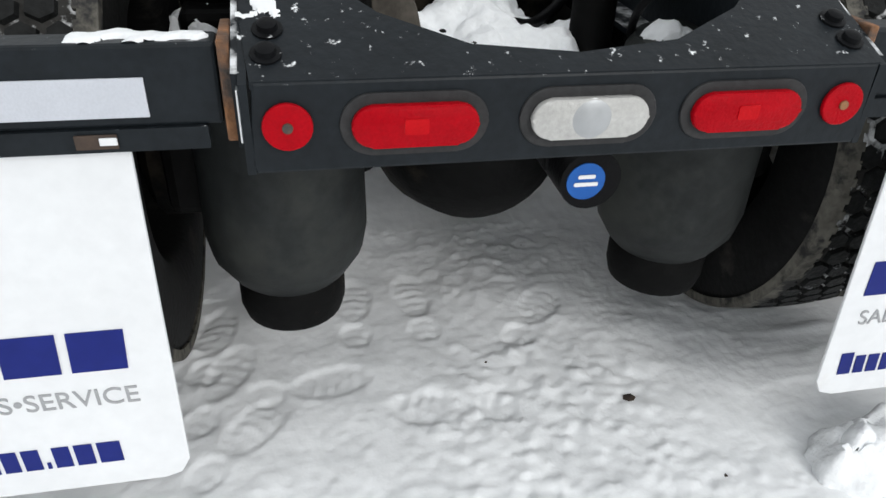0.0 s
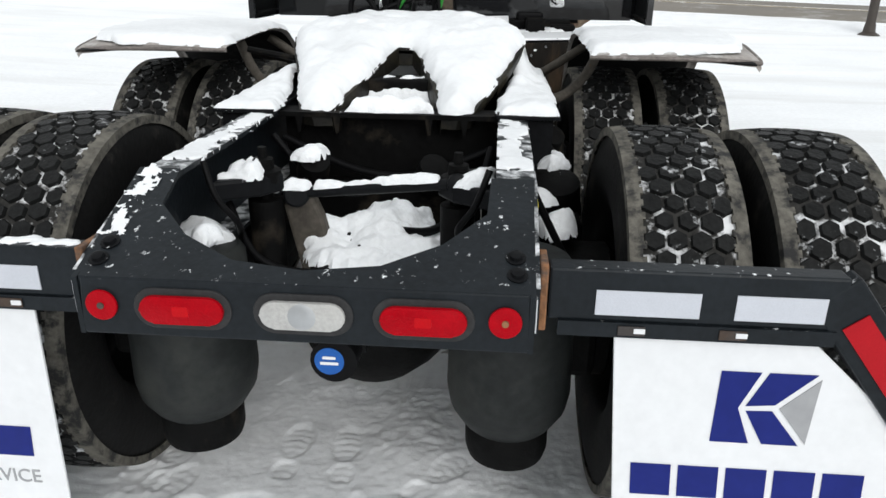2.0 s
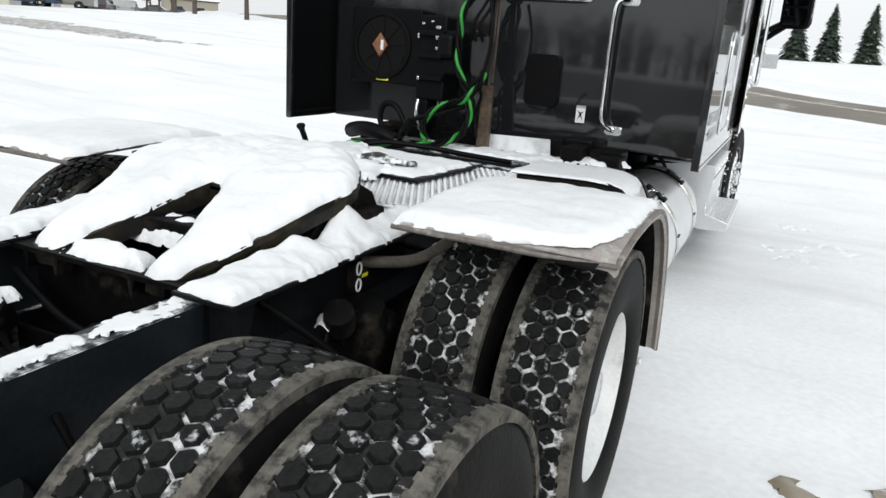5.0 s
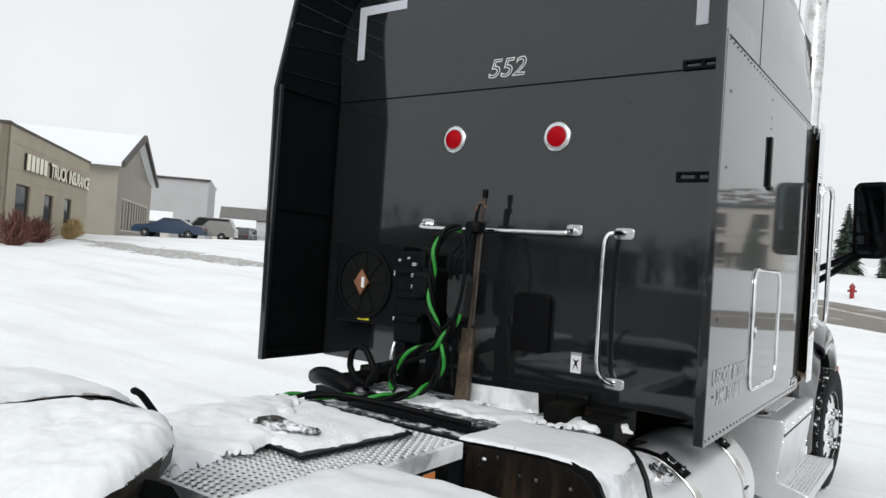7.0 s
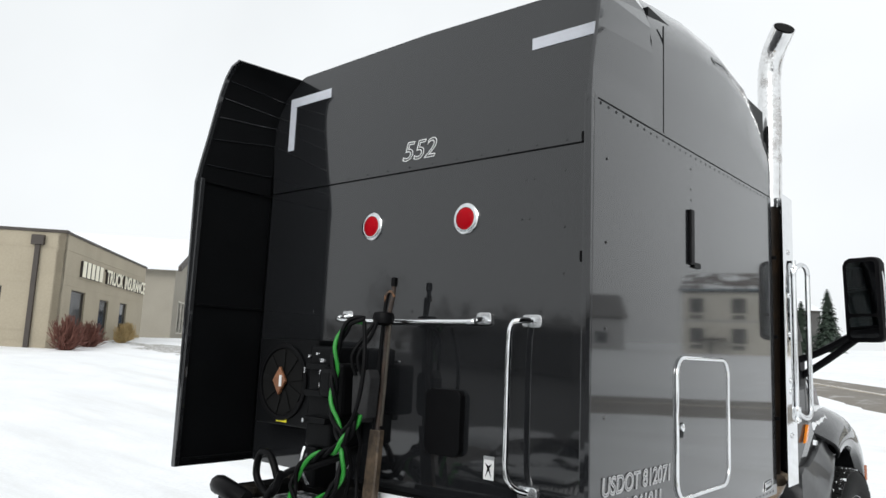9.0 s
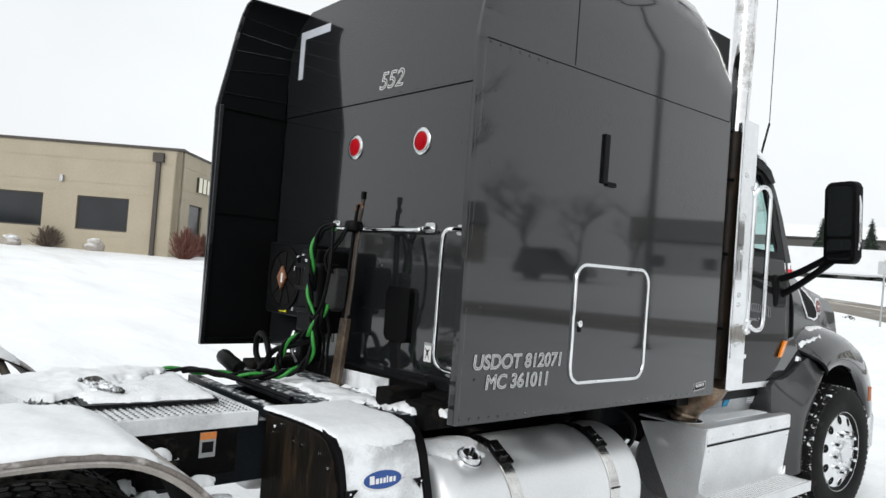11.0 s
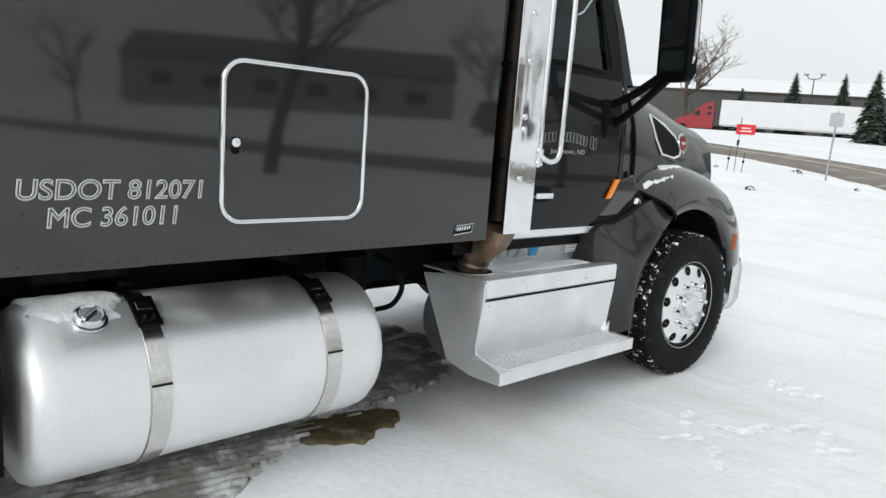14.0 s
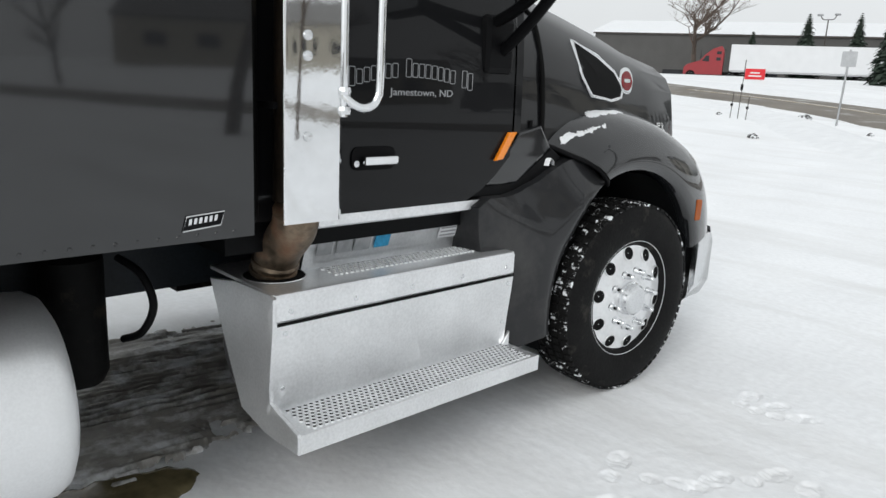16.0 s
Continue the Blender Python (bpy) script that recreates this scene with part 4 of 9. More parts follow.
def wheel(x, y, s, kind, roll):
    """A wheel under the truck, its outer face towards s."""
    w = new("wheel")
    w.parent = truck
    w.matrix_basis = Matrix.Translation((x, y, 0.52)) @ pose(0, 0, 0, 0, 0, (0 if s > 0 else 180) - (4 if kind == "steer" else 0)) @ pose(0, 0, 0, roll, 0, 0)
    i = Matrix.Identity(4)
    steer = kind == "steer"
    again(steer_tyre if steer else drive_tyre, i, w, "tyre")
    again(steer_tread if steer else drive_tread, i, w, "tread")
    if kind != "inner":
        grow, out = (1.07, 0.018) if steer else (1.0, 0.0)
        again(rim_a if steer else rim_b, Matrix.Translation((out, 0, 0)) @ Matrix.Diagonal((1, grow, grow, 1)), w, "rim")
        again(hub, Matrix.Translation((0.118 if steer else 0.03, 0, 0)), w, "hub")
        for k in range(10):
            a = radians(36 * k)
            again(lug, Matrix.Translation((0.122 if steer else -0.06, 0.143 * grow * math.cos(a), 0.143 * grow * math.sin(a))), w, "lug_nut")
            a += radians(18)
            again(hole, Matrix.Translation((0.1125 if steer else -0.051, (0.236 if steer else 0.2266) * grow * math.cos(a), (0.236 if steer else 0.2266) * grow * math.sin(a))) @ pose(0, 0, 0, math.degrees(a), 0, 0) @ pose(0, 0, 0, 0, 0, 15 if steer else 10) @ Matrix.Diagonal((1, 1.28, 1.28, 1) if steer else (1, 1, 1, 1)), w, "hand_hole")
    return tagged(w, {"steer": "front wheel with polished aluminium rim and long chrome nuts", "outer": "outer drive wheel with white rim and snow in its tread", "inner": "inner drive wheel with snow in its tread"}[kind])


for y in (0.745, 2.065):
    for s in (-1, 1):
        wheel(s * 0.775, y, s, "inner", 7 * s + 40 * y)
        wheel(s * 1.105, y, s, "outer", 3 + 25 * y * s)
wheel(1.092, 7.86, 1, "steer", 8)
wheel(-1.092, 7.86, -1, "steer", 20)
for ob in store:
    bpy.data.objects.remove(ob)


# ---- mud flaps on their hangers ----
def hanger(s):
    bm = bmesh.new()
    box(bm, min(s * 0.45, s * 0.985), max(s * 0.45, s * 0.985), 0.075, 0.125, 0.808, 0.912, 0.005)
    box(bm, min(s * 0.47, s * 0.975), max(s * 0.47, s * 0.975), 0.07, 0.082, 0.778, 0.808)
    run = Matrix.Translation((s * 0.975, 0.10, 0.87)) @ pose(0, 0, 0, 0, s * 52, 0)
    box(bm, -0.02 if s > 0 else -0.44, 0.44 if s > 0 else 0.02, -0.026, 0.024, -0.052, 0.048, 0.005, m=run)
    bar = part("flap_hanger", bm, frame_grey, truck, "black steel hanger bar with reflective tape")
    part("flange", solid(min(s * 0.432, s * 0.447), max(s * 0.432, s * 0.447), 0.06, 0.15, 0.79, 0.92, 0.003), rust, bar, "rusty bolted flange")
    for a, b in ((0.537, 0.727), (0.79, 0.95)):
        part("reflective_tape", solid(min(s * a, s * b), max(s * a, s * b), 0.0725, 0.0748, 0.822, 0.872), reflect_white, bar)
    part("reflective_tape", solid(0.05 if s > 0 else -0.40, 0.40 if s > 0 else -0.05, -0.0295, -0.0265, -0.028, 0.024, m=run), reflect_red, bar, "red reflective tape")
    for x in (0.605, 0.79):
        part("clip", solid(s * x - 0.024, s * x + 0.026, 0.066, 0.0695, 0.784, 0.803, 0.001), rusty_post, bar, "rusty clip")
        part("clip_end", solid(s * x + 0.005, s * x + 0.026, 0.063, 0.066, 0.790, 0.800, 0.001), flap_white, bar)
    # the flap
    out = [(0.578 if s > 0 else 0.570, 0.786), (0.938, 0.786), (1.10, 0.64), (1.19, 0.52), (1.195, 0.20), (1.185, 0.168), (1.155, 0.155), (0.675 if s > 0 else 0.63, 0.155), (0.645 if s > 0 else 0.6, 0.165), (0.627 if s > 0 else 0.584, 0.195)]
    out = [(s * x, z) for x, z in out][:: s]
    flap = part("mud_flap", prism(bmesh.new(), out, 0.007, at(REAR, 0, 0.092), bevel=0.002), flap_white, truck, "white plastic mud flap printed in navy and grey")
    c = s * 0.88 + (0.0 if s > 0 else 0.015)
    my = 0.0843
    tip = -0.15 if s > 0 else 0.0
    # mark: navy strokes with a grey wedge
    for poly, mat in (([(-0.105, -0.08), (-0.08, 0.08), (-0.005, 0.08), (-0.05, 0.0), (-0.03, -0.08)], navy), ([(0.01, 0.08), (0.10, 0.08), (0.02, 0.01), (-0.035, 0.005)], navy), ([(-0.035, -0.006), (0.015, -0.004), (0.065, -0.08), (-0.005, -0.08)], navy), ([(0.106, 0.07), (0.028, 0.002), (0.078, -0.076)], grey_print)):
        part("print", prism(bmesh.new(), [(c + u + tip * v, 0.63 + v) for u, v in poly], 0.0012, at(REAR, 0, my)), mat, flap)
    for k in range(5):
        x = c - 0.235 + k * 0.0945
        part("print_bar", prism(bmesh.new(), [(x, 0.412), (x + 0.006 + 0.076 * tip, 0.488), (x + 0.086 + 0.076 * tip, 0.488), (x + 0.080, 0.412)], 0.0012, at(REAR, 0, my)), navy, flap)
    text_part("lettering", "SALES\u2022PARTS\u2022SERVICE", at(REAR, c + 0.003, my, 0.358), 0.45, 0.034, grey_print, flap, shear=tip)
    x = c - 0.215
    for k, w in enumerate((0.034, 0.028, 0.03, 0.024, 0.024, 0.036, 0.03, 0.03, 0.032, 0.012, 0.032, 0.034, 0.042)):
        h = 0.056 if k in (0, 5) else (0.014 if k == 9 else 0.046)
        part("print_bar", prism(bmesh.new(), [(x, 0.212), (x + tip * h, 0.212 + h), (x + w - 0.006 + tip * h, 0.212 + h), (x + w - 0.006, 0.212)], 0.0012, at(REAR, 0, my)), navy, flap)
        x += w + 0.001


hanger(1), hanger(-1)


# ---- quarter fenders ----
FENDER = [(1.500, 1.140), (1.520, 1.150), (1.64, 1.158), (1.85, 1.168), (2.1, 1.172), (2.28, 1.15), (2.42, 1.085), (2.54, 0.98), (2.63, 0.85), (2.70, 0.70), (2.745, 0.56), (2.765, 0.46)]


def fender(s):
    line = smooth_path([(0, y, z) for y, z in FENDER], 4)
    bm = bmesh.new()
    rows = []
    for p in line:
        xs = [(0.66, 0.0), (0.67, 0.006), (0.95, 0.012), (1.23, 0.006), (1.275, -0.004), (1.285, -0.022), (1.278, -0.034), (1.26, -0.018), (0.95, 0.0), (0.67, -0.006)]
        d = Vector((0, p.y - 2.065, p.z - 0.52)).normalized() if p.y > 2.1 else Vector((0, 0, 1))
        fade = max(0.0, 1 - (p.y - 1.5) / 0.3)
        rows.append([(s * x, p.y + d.y * h + 0.085 * fade * max(0.0, (x - 1.0) / 0.285) ** 2, p.z + d.z * h - 0.018 * fade * max(0.0, (x - 0.95) / 0.33) ** 2) for x, h in xs])
    loft(bm, rows, closed=True)
    for row in (rows[0], rows[-1]):
        bm.faces.new([bm.verts.new(q) for q in row])
    f = part("fender", bm, dusty_fender, truck, "metal quarter fender with thin snow on top", smooth=35)
    bm = bmesh.new()
    tube(bm, [(s * x, 1.498 + 0.085 * max(0.0, (x - 1.0) / 0.285) ** 2, 1.137 - 0.018 * max(0.0, (x - 0.95) / 0.33) ** 2) for x in np.linspace(0.66, 1.28, 20)], 0.008, 8)
    part("rear_lip", bm, dusty_edge, f, smooth=60)
    bm = bmesh.new()
    tube(bm, [(s * 1.279, p.y + 0.085 * max(0.0, 1 - (p.y - 1.5) / 0.3), p.z - 0.008 - 0.018 * max(0.0, 1 - (p.y - 1.5) / 0.3)) for p in line], 0.009, 8)
    part("rolled_edge", bm, dusty_edge, f, "dull grimy rolled edge", smooth=60)
    bm = bmesh.new()
    rows = []
    for p in line[1:]:
        d = Vector((0, p.y - 2.065, p.z - 0.52)).normalized() if p.y > 2.1 else Vector((0, 0, 1))
        rows.append([(s * x, p.y + d.y * k, p.z + d.z * k) for x, k in ((0.675, -0.012), (0.95, -0.008), (1.24, -0.024))])
    loft(bm, rows)
    part("liner", bm, grime_black, f, "black grimy underside", smooth=40)
    for run in ([(s * 0.42, 1.66, 0.955), (s * 0.50, 1.70, 0.95), (s * 0.60, 1.80, 0.955), (s * 0.69, 1.86, 1.03), (s * 0.74, 1.88, 1.13)], [(s * 0.42, 2.35, 0.93), (s * 0.55, 2.35, 0.98), (s * 0.75, 2.3, 1.12)]):
        bm = bmesh.new()
        tube(bm, smooth_path(run), 0.02, 10)
        part("fender_bracket", bm, bracket_steel, f, smooth=60)
    return f


fender(1), fender(-1)


# ---- coupling plate (fifth wheel) ----
def plate_z(x, y):
    return float(np.interp(y, [1.08, 1.16, 1.32, 1.54, 1.66, 1.95, 2.15], [1.0, 1.03, 1.08, 1.16, 1.185, 1.215, 1.225]))


PLATE = [(0.17, 1.075), (0.22, 1.065), (0.265, 1.085), (0.345, 1.32), (0.405, 1.50), (0.432, 1.62), (0.41, 1.73), (0.345, 1.84), (0.245, 1.945), (0.125, 2.02), (0.0, 2.05), (-0.125, 2.02), (-0.245, 1.945), (-0.345, 1.84), (-0.41, 1.73), (-0.432, 1.62), (-0.405, 1.50), (-0.345, 1.32), (-0.285, 1.085), (-0.24, 1.065), (-0.18, 1.075), (-0.115, 1.28), (-0.065, 1.44), (-0.025, 1.525), (0.025, 1.525), (0.065, 1.44), (0.115, 1.28)]


def coupling():
    bm = bmesh.new()
    for lo, hi, inset in ((-0.02, 0.0, 1.0),):
        a = [bm.verts.new((x, y, plate_z(x, y) + lo)) for x, y in PLATE]
        b = [bm.verts.new((x, y, plate_z(x, y) + hi)) for x, y in PLATE]
        bm.faces.new(a[::-1]), bm.faces.new(b)
        for i in range(len(PLATE)):
            j = (i + 1) % len(PLATE)
            bm.faces.new((a[i], a[j], b[j], b[i]))
    # skirts along the rim and the throat
    n = len(PLATE)
    for i in range(n):
        j = (i + 1) % n
        (x0, y0), (x1, y1) = PLATE[i], PLATE[j]
        deep = 0.062 if 3 <= i <= 17 or 20 <= i else 0.045
        q = [(x0, y0, plate_z(x0, y0) - 0.01), (x1, y1, plate_z(x1, y1) - 0.01), (x1 * 0.97, y1, plate_z(x1, y1) - deep), (x0 * 0.97, y0, plate_z(x0, y0) - deep)]
        bm.faces.new([bm.verts.new(v) for v in q])
    top = part("coupling_plate", bm, greasy_steel, truck, "greasy steel fifth wheel plate tipped back under snow")
    bm = bmesh.new()
    for s in (-1, 1):
        prism(bm, [(1.45, 1.0), (1.95, 1.0), (1.85, 1.14), (1.72, 1.2), (1.6, 1.15)], 0.05, at(SIDE, s * 0.36 - 0.025))
        box(bm, s * 0.40 - 0.04, s * 0.40 + 0.04, 1.6, 1.85, 1.03, 1.10, 0.01)
    cylinder(bm, (-0.4, 1.72, 1.12), (0.4, 1.72, 1.12), 0.035, 14)
    part("coupling_base", bm, grime_black, top)
    bm = bmesh.new()
    cylinder(bm, (-0.44, 1.62, 1.10), (-0.62, 1.62, 1.13), 0.012, 8)
    part("release_rod", bm, grime_black, top)
    bm = bmesh.new()
    tube(bm, smooth_path([(-0.055, 2.10, 1.19), (-0.04, 2.06, 1.235), (-0.022, 2.005, 1.292), (-0.012, 1.975, 1.308), (0.012, 1.965, 1.312)]), 0.011, 8)
    part("release_handle", bm, grime_black, top, smooth=60)
    bm = bmesh.new()
    box(bm, -0.16, 0.16, 1.32, 1.44, 1.0, 1.07, 0.008)
    part("lock_housing", bm, grime_black, top)
    for s in (-1, 1):
        bm = bmesh.new()
        box(bm, min(s * 0.34, s * 0.53), max(s * 0.34, s * 0.53), 0.995, 2.04, 1.004, 1.016, 0.002)
        box(bm, s * 0.43 - 0.006, s * 0.43 + 0.006, 1.0, 2.02, 0.82, 1.004)
        prism(bm, [(1.02, 0.84), (1.06, 0.84), (1.10, 1.0), (1.02, 1.0)], 0.08, at(SIDE, s * 0.47 - 0.04))
        part("mounting_angle", bm, frame_black, truck)


coupling()
snow_layer("snow_cover", [(x * 1.0, y) for x, y in PLATE], plate_z, 0.055, None, 0.010, 2.0, "thick white snow lying on the coupling plate", 0.22, ragged=0.014, inset=0.004, bite=9, steep=2.0, mat=packed_snow)
for s in (-1, 1):
    snow_layer("snow_cover", [(s * 0.34, 1.005), (s * 0.527, 1.0), (s * 0.527, 2.03), (s * 0.43, 2.03), (s * 0.40, 1.7), (s * 0.38, 1.4), (s * 0.345, 1.2)], lambda x, y: 1.016 + 0.115 * max(0.0, min(1.0, (0.485 - abs(x)) / 0.09)) * max(0.0, min(1.0, (y - 1.12) / 0.4)) * (0.62 + 0.9 * noise.noise(Vector((x * 9, y * 7, 4.0 + s)))), 0.026, None, 0.01, 5.0 + s, "white snow heaped on the mounting angle", 0.5, ragged=0.014, steep=2.0, bite=14, mat=packed_snow)
    snow_layer("snow_cover", [(s * 0.655, 1.492), (s * 0.9, 1.498), (s * 1.08, 1.515), (s * 1.20, 1.585), (s * 1.262, 1.75), (s * 1.27, 2.05), (s * 1.27, 2.38), (s * 0.66, 2.38)], lambda x, y: float(np.interp(y, [p[0] for p in FENDER], [p[1] for p in FENDER])) + 0.006 + 0.012 * max(0.0, 1 - abs(abs(x) - 0.92) / 0.33), 0.022, None, 0.02, 8.0 + s, "thin wind-packed snow on the fender", 0.3, ragged=0.018, mat=packed_snow)
    snow_layer("snow_cover", [(s * 0.35, 0.42), (s * 0.42, 0.42), (s * 0.42, 1.0), (s * 0.35, 1.0)], lambda x, y: 1.0, 0.006, None, 0.006, 12.0 + s, "thin patchy snow on the frame rail", 0.6, ragged=0.05, steep=3, bite=13, mat=packed_snow)
snow_layer("snow_cover", [(-0.12, 0.54), (-0.06, 0.49), (0.02, 0.48), (0.12, 0.50), (0.22, 0.55), (0.26, 0.66), (0.2, 0.80), (0.05, 0.92), (-0.12, 0.86), (-0.2, 0.7)], lambda x, y: 0.69 + 0.035 * max(0.0, min(1.0, (y - 0.44) / 0.2)) * (1 + 1.2 * noise.noise(Vector((x * 9, y * 9, 2.0)))), 0.045, None, 0.007, 21.0, "lumpy snow heap on the axle housing", 0.7, ragged=0.035, steep=2.0, bite=14)
snow_layer("snow_cover", [(-0.2, 1.3), (0.2, 1.3), (0.2, 1.46), (-0.2, 1.46)], lambda x, y: 1.0, 0.075, None, 0.015, 31.0, "snow packed on the coupling lock", 0.5)
snow_layer("snow_cover", [(-0.15, 1.07), (0.15, 1.08), (0.1, 1.17), (-0.1, 1.17)], lambda x, y: 1.0, 0.05, None, 0.012, 33.0, "small snow heap on the cross member", 0.6)
for s, hh in ((-1, 0.11), (1, 0.03)):
    snow_layer("snow_cover", [(s * 0.24, 0.53), (s * 0.34, 0.52), (s * 0.34, 0.66), (s * 0.24, 0.64)], lambda x, y: 0.93, hh, None, 0.01, 41.0 + s, "snow clump on the shock bracket", 0.9)
for x0, y0, z0, w, hh, sd in ((-0.36, 0.45, 0.80, 0.07, 0.10, 1), (0.33, 0.42, 0.80, 0.05, 0.06, 2), (0.53, 0.45, 0.66, 0.06, 0.10, 3), (0.52, 0.75, 0.75, 0.07, 0.09, 4), (0.5, 0.98, 0.72, 0.08, 0.10, 5), (0.49, 1.47, 0.82, 0.045, 0.07, 6), (0.50, 1.38, 0.70, 0.055, 0.08, 7), (0.52, 1.53, 0.60, 0.05, 0.06, 8), (-0.55, 0.9, 0.7, 0.07, 0.09, 9), (0.50, 2.45, 0.8, 0.10, 0.08, 10), (0.58, 2.62, 0.72, 0.10, 0.12, 11), (0.50, 2.66, 0.90, 0.05, 0.06, 12), (0.54, 2.80, 0.80, 0.05, 0.08, 13), (0.50, 2.92, 0.70, 0.04, 0.06, 14), (0.60, 2.86, 0.62, 0.05, 0.06, 15), (0.52, 2.52, 0.92, 0.04, 0.04, 16)):
    snow_layer("snow_cover", [(x0 + w * math.cos(a), y0 + w * 1.3 * math.sin(a)) for a in np.linspace(0, 6.0, 9)], lambda x, y: z0, hh * 0.55, None, 0.01, 50.0 + sd, "snow clump caught in the running gear", 0.6, ragged=0.035, steep=1.8, bite=11)
for s in (-1, 1):
    for y, w in ((0.46, 0.08), (0.9, 0.08), (1.32, 0.09), (1.62, 0.08)):
        bm = bmesh.new()
        box(bm, min(s * 0.43, s * 0.60), max(s * 0.43, s * 0.60), y - w, y + w, 0.50 if y < 1 else 0.46, 0.72 if y != 0.9 else 0.75, 0.02)
        part("brake_chamber", bm, grime_black, truck)
for s in (-1, 1):
    for y in (0.98, 1.62, 2.45):
        bm = bmesh.new()
        lathe(bm, [(0.05, -0.11), (0.075, -0.10), (0.085, -0.02), (0.09, 0.0), (0.085, 0.02), (0.075, 0.10), (0.05, 0.11)], pose(s * 0.52, y, 0.74, 20, 0, 0), 20)
        part("brake_pot", bm, grime_black, truck, smooth=40)

# snow lying on the sloping arms of the tail panel and on the torque rod
def tail_slope(x, y):
    return 0.889 + 0.40 * y


snow_layer("snow_cover", [(-0.42, 0.11), (-0.392, 0.11), (-0.372, 0.155), (-0.385, 0.21), (-0.37, 0.26), (-0.385, 0.31), (-0.42, 0.31)], tail_slope, 0.003, None, 0.0045, 101.0, "wet snow on the tail panel's arm", 0.8, ragged=0.05, bite=30, mat=packed_snow)
snow_layer("snow_cover", [(-0.12, 0.611), (0.20, 0.561), (0.20, 0.585), (-0.12, 0.635)], lambda x, y: 0.884 + 0.136 * (x + 0.17), 0.013, None, 0.006, 104.0, "snow ridge on the torque rod", 0.9, ragged=0.012)
snow_layer("snow_cover", [(-0.215, 0.60), (-0.15, 0.595), (-0.125, 0.63), (-0.15, 0.66), (-0.21, 0.665)], lambda x, y: 0.888, 0.022, None, 0.006, 105.0, "snow clump on the torque rod bracket", 0.8, ragged=0.012)
snow_layer("snow_cover", [(-0.62, 0.085), (-0.45, 0.085), (-0.45, 0.12), (-0.62, 0.12)], lambda x, y: 0.912, 0.006, None, 0.006, 106.0, "snow specks on the flap hanger", 1.0, ragged=0.045)
# upright brake canister under the rail, and a tag with pale bars beside it
for s in (-1, 1):
    bm = bmesh.new()
    lathe(bm, [(0.035, 0.44), (0.05, 0.46), (0.052, 0.74), (0.060, 0.755), (0.060, 0.78), (0.052, 0.79), (0.045, 0.805), (0.003, 0.81)], pose(s * 0.555, 1.65, 0), 24)
    can = part("brake_canister", bm, plastic_black, truck, "black upright brake canister", smooth=40)
    bm = bmesh.new()
    tube(bm, smooth_path([(s * 0.545, 1.60, 0.81), (s * 0.50, 1.50, 0.84), (s * 0.50, 1.42, 0.76), (s * 0.53, 1.40, 0.62)]), 0.010, 8)
    part("air_line", bm, plastic_black, can, smooth=60)
    tag = part("valve_tag", solid(min(s * 0.44, s * 0.47), max(s * 0.44, s * 0.47), 1.62, 1.70, 0.855, 0.965, 0.004), grime_black, truck)
    for z in (0.88, 0.935):
        bm = bmesh.new()
        tube(bm, [(s * 0.471, 1.645 + 0.014 * math.cos(a), z + 0.020 * math.sin(a)) for a in np.linspace(0, 2 * math.pi, 17)[:-1]], 0.0035, 6, closed=True)
        part("tag_ring", bm, letter_white, tag)
    part("tag_stripe", solid(min(s * 0.470, s * 0.4725), max(s * 0.470, s * 0.4725), 1.665, 1.698, 0.90, 0.912), yellow, tag)

# bare metal at the tail panel's end
for s in (-1, 1):
    part("panel_end_cap", solid(min(s * 0.4235, s * 0.4265), max(s * 0.4235, s * 0.4265), 0.004, 0.03, 0.812, 0.878, 0.001), alu_step, truck, "worn bare metal at the panel's end")

# maker's label on the rail's side
plate_label = part("rail_label", solid(0.4335, 0.4355, 0.32, 0.40, 0.83, 0.955), letter_white, truck, "white label with a yellow head on the frame rail")
part("label_band", solid(0.4358, 0.4368, 0.32, 0.40, 0.93, 0.955), yellow, plate_label)
for k in range(4):
    part("label_bar", solid(0.4358, 0.4368, 0.33, 0.39, 0.842 + k * 0.021, 0.853 + k * 0.021), plastic_black, plate_label)

# snow shovelled up against the flaps, and dark grit on the trodden snow
for cx, w, hh, sd in ((-0.93, 0.17, 0.075, 1), (0.86, 0.16, 0.055, 2)):
    snow_layer("snow_clump", [(cx + w * math.cos(a), 0.045 + 0.055 * math.sin(a)) for a in np.linspace(0, 6.0, 14)], lambda x, y: land(x, y) + 0.05, hh * 0.7, None, 0.009, 120.0 + sd, "snow clinging to the foot of the mud flap", 1.3, ragged=0.035, steep=2.5)
    snow_layer("snow_clump", [(cx + 1.5 * w * math.cos(a), 0.03 + 0.10 * math.sin(a)) for a in np.linspace(0, 6.0, 14)], lambda x, y: land(x, y) - 0.01, 0.085, None, 0.012, 125.0 + sd, "snow heaped under the mud flap", 0.9, ragged=0.035, steep=2.5)
rnd_grit = random.Random(4)
for k in range(4):
    x, y, r = (0.345, 0.28, 0.016) if k == 0 else (rnd_grit.uniform(-0.6, 0.6), rnd_grit.uniform(-0.05, 1.0), rnd_grit.uniform(0.003, 0.007))
    bm = bmesh.new()
    bmesh.ops.create_icosphere(bm, subdivisions=1, radius=r)
    for v in bm.verts:
        v.co = Vector((x + v.co.x * rnd_grit.uniform(0.7, 1.3), y + v.co.y * rnd_grit.uniform(0.7, 1.3), land(x, y) + ground_detail(x, y) + 0.3 * v.co.z))
    tagged(part("grit", bm, rusty_post), "dark speck of grit on the snow", "grit", "grit on the snow", "stuff")

# paler worn line along the middle of the road
line = strip("road_line", ROAD[3:12], 0.5, brown_ice, 0.085, "pale dirty line along the road's middle", "road", seg=90, wob=0.1)

